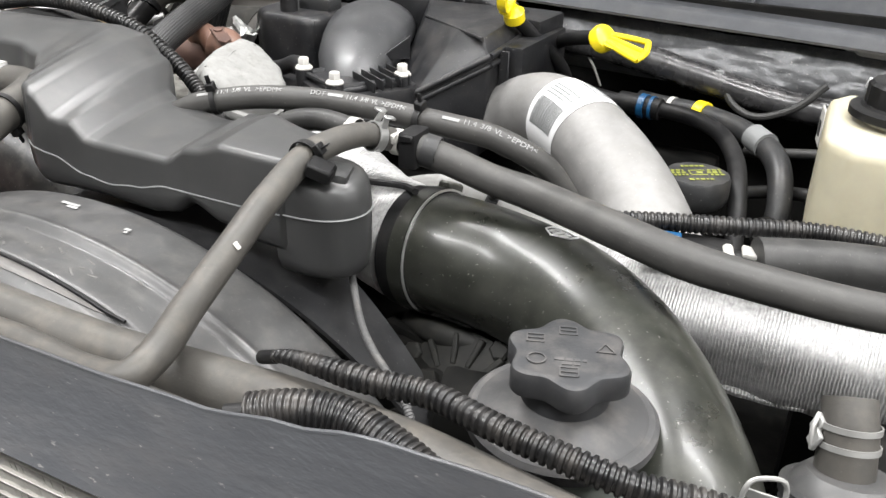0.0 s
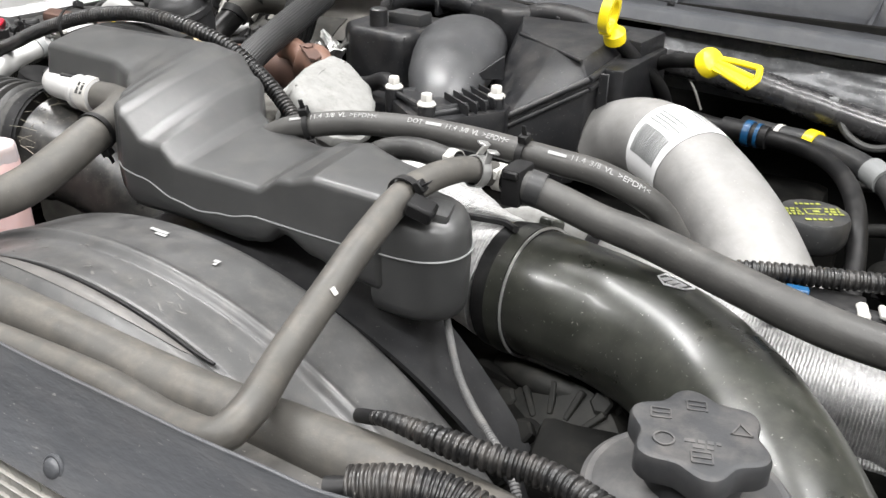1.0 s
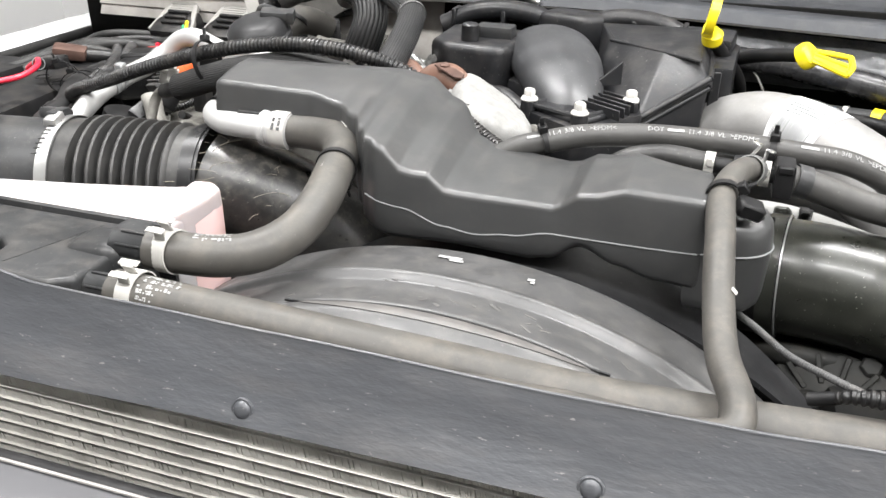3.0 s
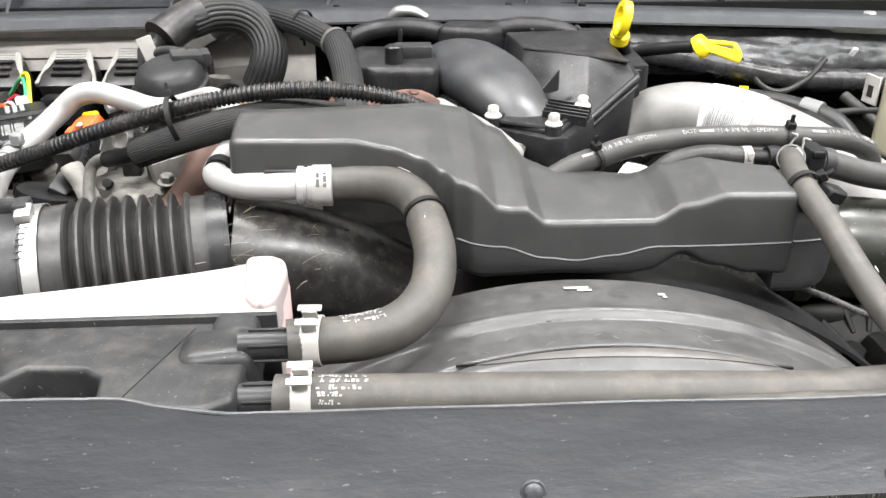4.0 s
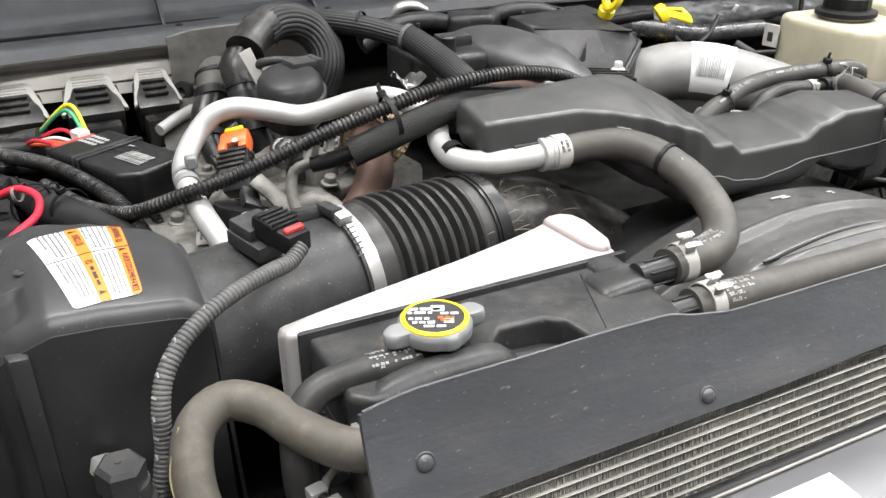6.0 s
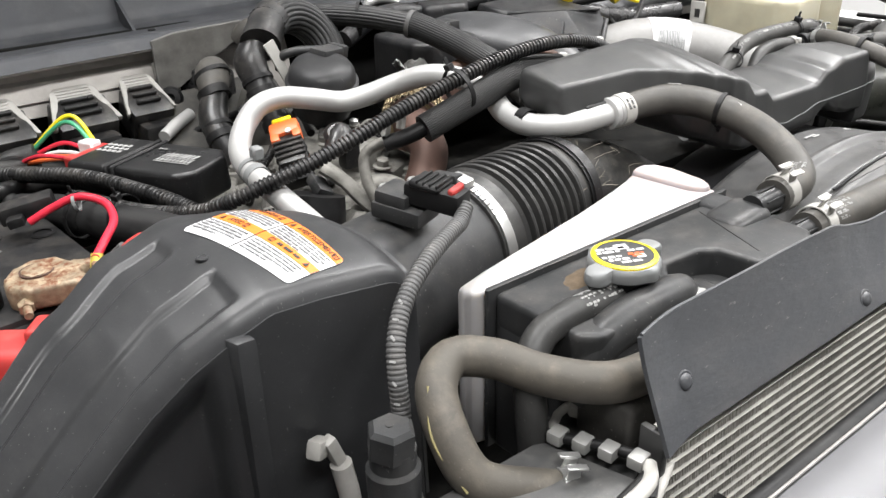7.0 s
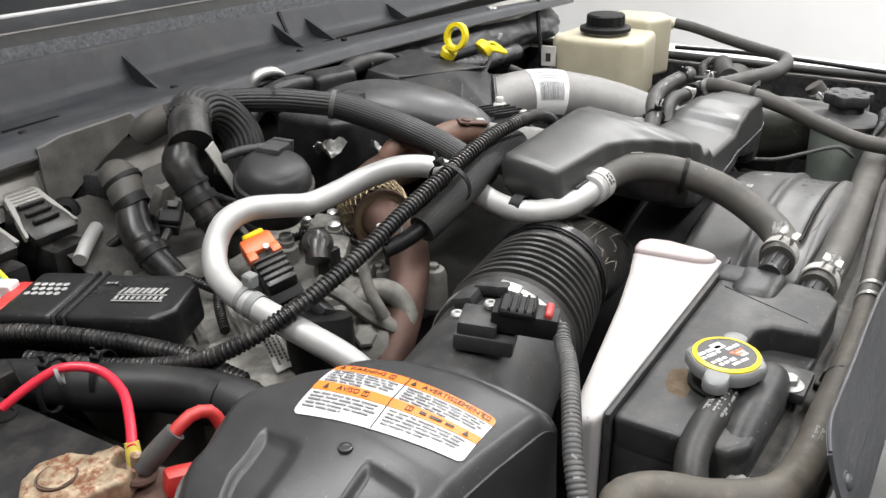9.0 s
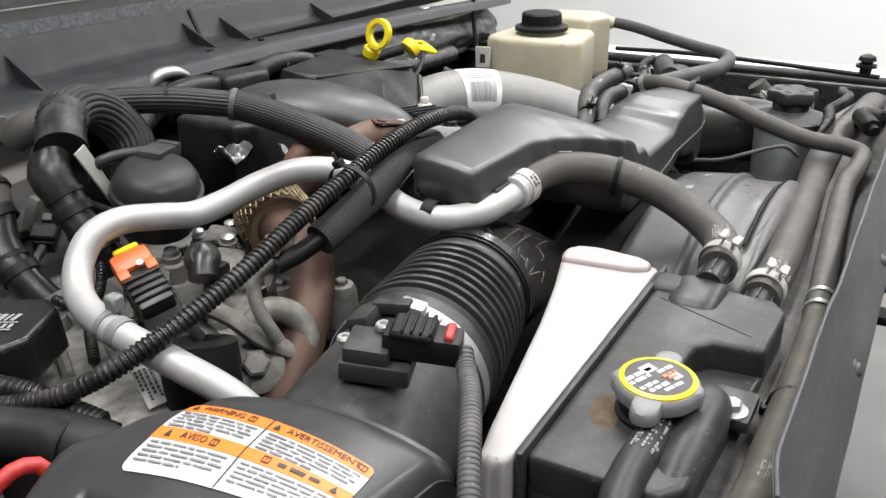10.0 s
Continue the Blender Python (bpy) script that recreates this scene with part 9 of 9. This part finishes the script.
part("latch", joined(block(0.022, 0.012, 0.030, Matrix.Translation((-0.418, 0.898, 1.150)) @ pose(0, 0, 0, -20, 0, 0), 0.004, 2), block(0.010, 0.014, 0.012, Matrix.Translation((-0.402, 0.895, 1.158)), 0.003, 2)), M["grip"], pcm, "broken pale latch")
for cx, wdt in ((-0.645, 0.085), (-0.545, 0.085), (-0.462, 0.065)):
    plugb = part("plug", joined(block(wdt * 0.86, 0.055, 0.050, Matrix.Translation((cx, 0.862, 1.108)) @ pose(0, 0, 0, 28, 0, 0), 0.005, 2), *[block(wdt * 0.5, 0.006, 0.010, Matrix.Translation((cx, 0.845 + 0.012 * k, 1.128 + 0.006 * k)) @ pose(0, 0, 0, 28, 0, 0), 0.0015, 1) for k in range(3)], block(wdt * 0.7, 0.05, 0.04, Matrix.Translation((cx, 0.83, 1.085)), 0.006, 2)), M["loom"], pcm, "black multi-pin plug")
    w2 = wdt / 2
    tilt = pose(0, 0, 0, 28, 0, 0)
    arch = [(-w2 * 1.02, -0.034), (-w2 * 0.66, 0.024), (-w2 * 0.50, 0.031), (w2 * 0.50, 0.031), (w2 * 0.66, 0.024), (w2 * 1.02, -0.034), (w2 * 0.88, -0.034), (w2 * 0.52, 0.010), (-w2 * 0.52, 0.010), (-w2 * 0.88, -0.034)]
    lever = Matrix.Translation((cx, 0.866, 1.134)) @ pose(0, 0, 0, 34, 0, 0)
    grip = joined(prism(arch[::-1], -0.004, 0.005, 0.002, 2, lever), *[block(w2 * 1.02, 0.0014, 0.0016, lever @ Matrix.Translation((0, 0.014 + 0.005 * q, 0.0054)), 0.0005, 1) for q in (0, 1, 2)])
    part("lever_grip", grip, M["lever"], plugb, "dirty white lever grip")
part("bar_sticker", block(0.026, 0.014, 0.001, Matrix.Translation((-0.60, 0.9050, 1.152)) @ pose(0, 0, 0, 65, 0, 0), 0), M["paper"], pcm, "small white sticker", False)
harn2 = thing("battery_side_harness", (-0.70, 0.76, 1.05), "bundle of black wires and tubing behind the battery", "wiring harness")
rnd = random.Random(11)
for k in range(9):
    a = V(-0.86 + 0.03 * rnd.random(), 0.60 + 0.03 * k, 1.02 + 0.06 * rnd.random())
    b = V(-0.76 + 0.02 * rnd.random(), 0.70 + 0.014 * k, 1.085 + 0.025 * rnd.random())
    c = V(-0.66, 0.74 + 0.014 * k, 1.075 + 0.03 * rnd.random())
    d = V(-0.58, 0.80 + 0.01 * k, 1.06)
    part("cable", tube([a, b, c, d], rnd.choice((0.006, 0.008, 0.010)), 10, 0.01), M["rubber_dark"] if k % 3 else M["loom"], harn2)
part("brown_tape", block(0.05, 0.03, 0.018, Matrix.Translation((-0.735, 0.70, 1.105)) @ pose(0, 0, 0, 8, 10, 30), 0.006, 2), M["rust"], harn2, "brown stained tape")
single("fuse_box_lid", joined(block(0.16, 0.20, 0.06, Matrix.Translation((-0.82, 0.78, 1.04)) @ pose(0, 0, 0, 0, 0, 8), 0.010, 2)), M["plastic"], "black fuse box lid behind the battery", "fuse box")
single("strut_top_plate", joined(prism([(-0.93, 0.55), (-0.84, 0.58), (-0.82, 0.72), (-0.93, 0.74)], 1.03, 1.052, 0.004, 1)), M["alu_pipe"], "bare metal inner wing plate beside the battery", "bracket")

# ---- below the tank end: cooler with silver rails, small parts ----
cooler = thing("small_cooler", (-0.50, 0.05, 0.98), "small black cooler with bright silver edge rails", "cooler")
part("core", prism([(-0.486, 0.076), (-0.462, 0.080), (-0.444, 0.045), (-0.440, 0.012), (-0.482, -0.012), (-0.520, 0.02)], 1.01, 1.058, 0.005, 2), M["plastic"], cooler)
RAIL = [(-0.492, 0.070, 1.045), (-0.484, 0.078, 1.062), (-0.468, 0.081, 1.068), (-0.451, 0.055, 1.068), (-0.442, 0.022, 1.067), (-0.444, 0.008, 1.062), (-0.462, -0.002, 1.056), (-0.482, -0.010, 1.05)]
part("rail", tube(RAIL, 0.0034, 10), M["grip"], cooler, "bright silver rail")
for q in (0.10, 0.48, 0.86):
    p = V(-0.466, 0.079, 1.068).lerp(V(-0.443, 0.022, 1.067), q)
    part("rail_tab", block(0.014, 0.009, 0.012, Matrix.Translation(p) @ pose(0, 0, 0, 0, 0, -68), 0.002, 1), M["grip"], cooler, "pale clamp tab")
low = thing("washer_cap", (-0.70, 0.105, 1.0), "round red-rimmed filler cap low beside the air box", "cap")
part("cap", lathe([(0.030, 1.00), (0.032, 1.004), (0.032, 1.018), (0.028, 1.022), (0.006, 1.023)], 36, (-0.700, 0.105, 0)), M["tie"], low)
part("red_rim", lathe([(0.0325, 1.006), (0.0335, 1.010), (0.0325, 1.016)], 36, (-0.700, 0.105, 0)), M["red"], low, "red rim")
single("hose_tab", joined(block(0.016, 0.012, 0.014, Matrix.Translation((-0.622, 0.166, 1.060)) @ pose(0, 0, 0, 0, 20, 30), 0.003, 2), block(0.010, 0.010, 0.026, Matrix.Translation((-0.612, 0.164, 1.054)) @ pose(0, 0, 0, 0, -20, 10), 0.003, 2), tube([(-0.608, 0.162, 1.042), (-0.604, 0.160, 1.01), (-0.604, 0.158, 0.97)], 0.008, 14)), M["grip"], "pale plastic clip and cream tube beside the air box wall", "clip")
single("lower_bay_bracket", joined(block(0.25, 0.10, 0.03, Matrix.Translation((-0.60, 0.03, 0.95)), 0.006), block(0.20, 0.05, 0.10, Matrix.Translation((-0.62, 0.10, 0.93)), 0.006)), M["deep"], "grimy bracket low in the front corner, shade in its near-black colour", "bracket")

# ---- drip wire under the resonator end ----
DW = [(0.268, 0.302, 1.090), (0.274, 0.293, 1.074), (0.300, 0.258, 1.072), (0.322, 0.231, 1.070), (0.352, 0.198, 1.076), (0.378, 0.174, 1.080), (0.400, 0.157, 1.078), (0.42, 0.14, 1.06)]
single("braided_wire", ribbed(DW, 0.0030, 0.0022, 0.0008, 12), M["lead_sleeve"], "thin braided grey wire hanging below the resonator", "wire")

# ---- radiator side tank with its crimped edge ----
TA, TB = (-0.498, 0.069, 1.067), (-0.476, 0.001, 1.072)
side_tank = thing("radiator_side_tank", (-0.50, 0.04, 0.95), "dusty grey-black radiator side tank with a crimped pale metal edge", "radiator tank")
part("body", prism([(-0.640, 0.075), (-0.640, -0.010), (TB[0] - 0.004, TB[1] - 0.006), (TA[0] - 0.004, TA[1] + 0.004)], 0.93, TA[2] - 0.004, 0.006, 2), M["shroud"], side_tank, "dusty black plastic tank body")
part("crimp_rail", joined(tube([V(TA[0], TA[1], TA[2]), V(TB[0], TB[1], TB[2]), V(TB[0] - 0.03, TB[1] - 0.006, TB[2] - 0.006), V(-0.63, TB[1] - 0.014, TB[2] - 0.012)], 0.0040, 10, 0.004)), M["tie"], side_tank, "black edge bead")
EDGE = [V(*TA), V(*TB)]
for q in (0.10, 0.36, 0.62, 0.90):
    part("crimp_tab", block(0.011, 0.013, 0.009, Matrix.Translation(EDGE[0].lerp(EDGE[1], q) + V(0, 0, 0.001)) @ pose(0, 0, 0, 0, 0, -80), 0.0015, 2), M["clamp_grey"], side_tank, "pale crimped tab")
part("crimp_edge", tube([V(TB[0], TB[1], TB[2]), V(TB[0] - 0.012, TB[1] - 0.010, TB[2] - 0.001), V(-0.56, TB[1] - 0.012, TB[2] - 0.008), V(-0.63, TB[1] - 0.014, TB[2] - 0.012)], 0.0050, 12, 0.004), M["grip"], side_tank, "pale rolled edge")
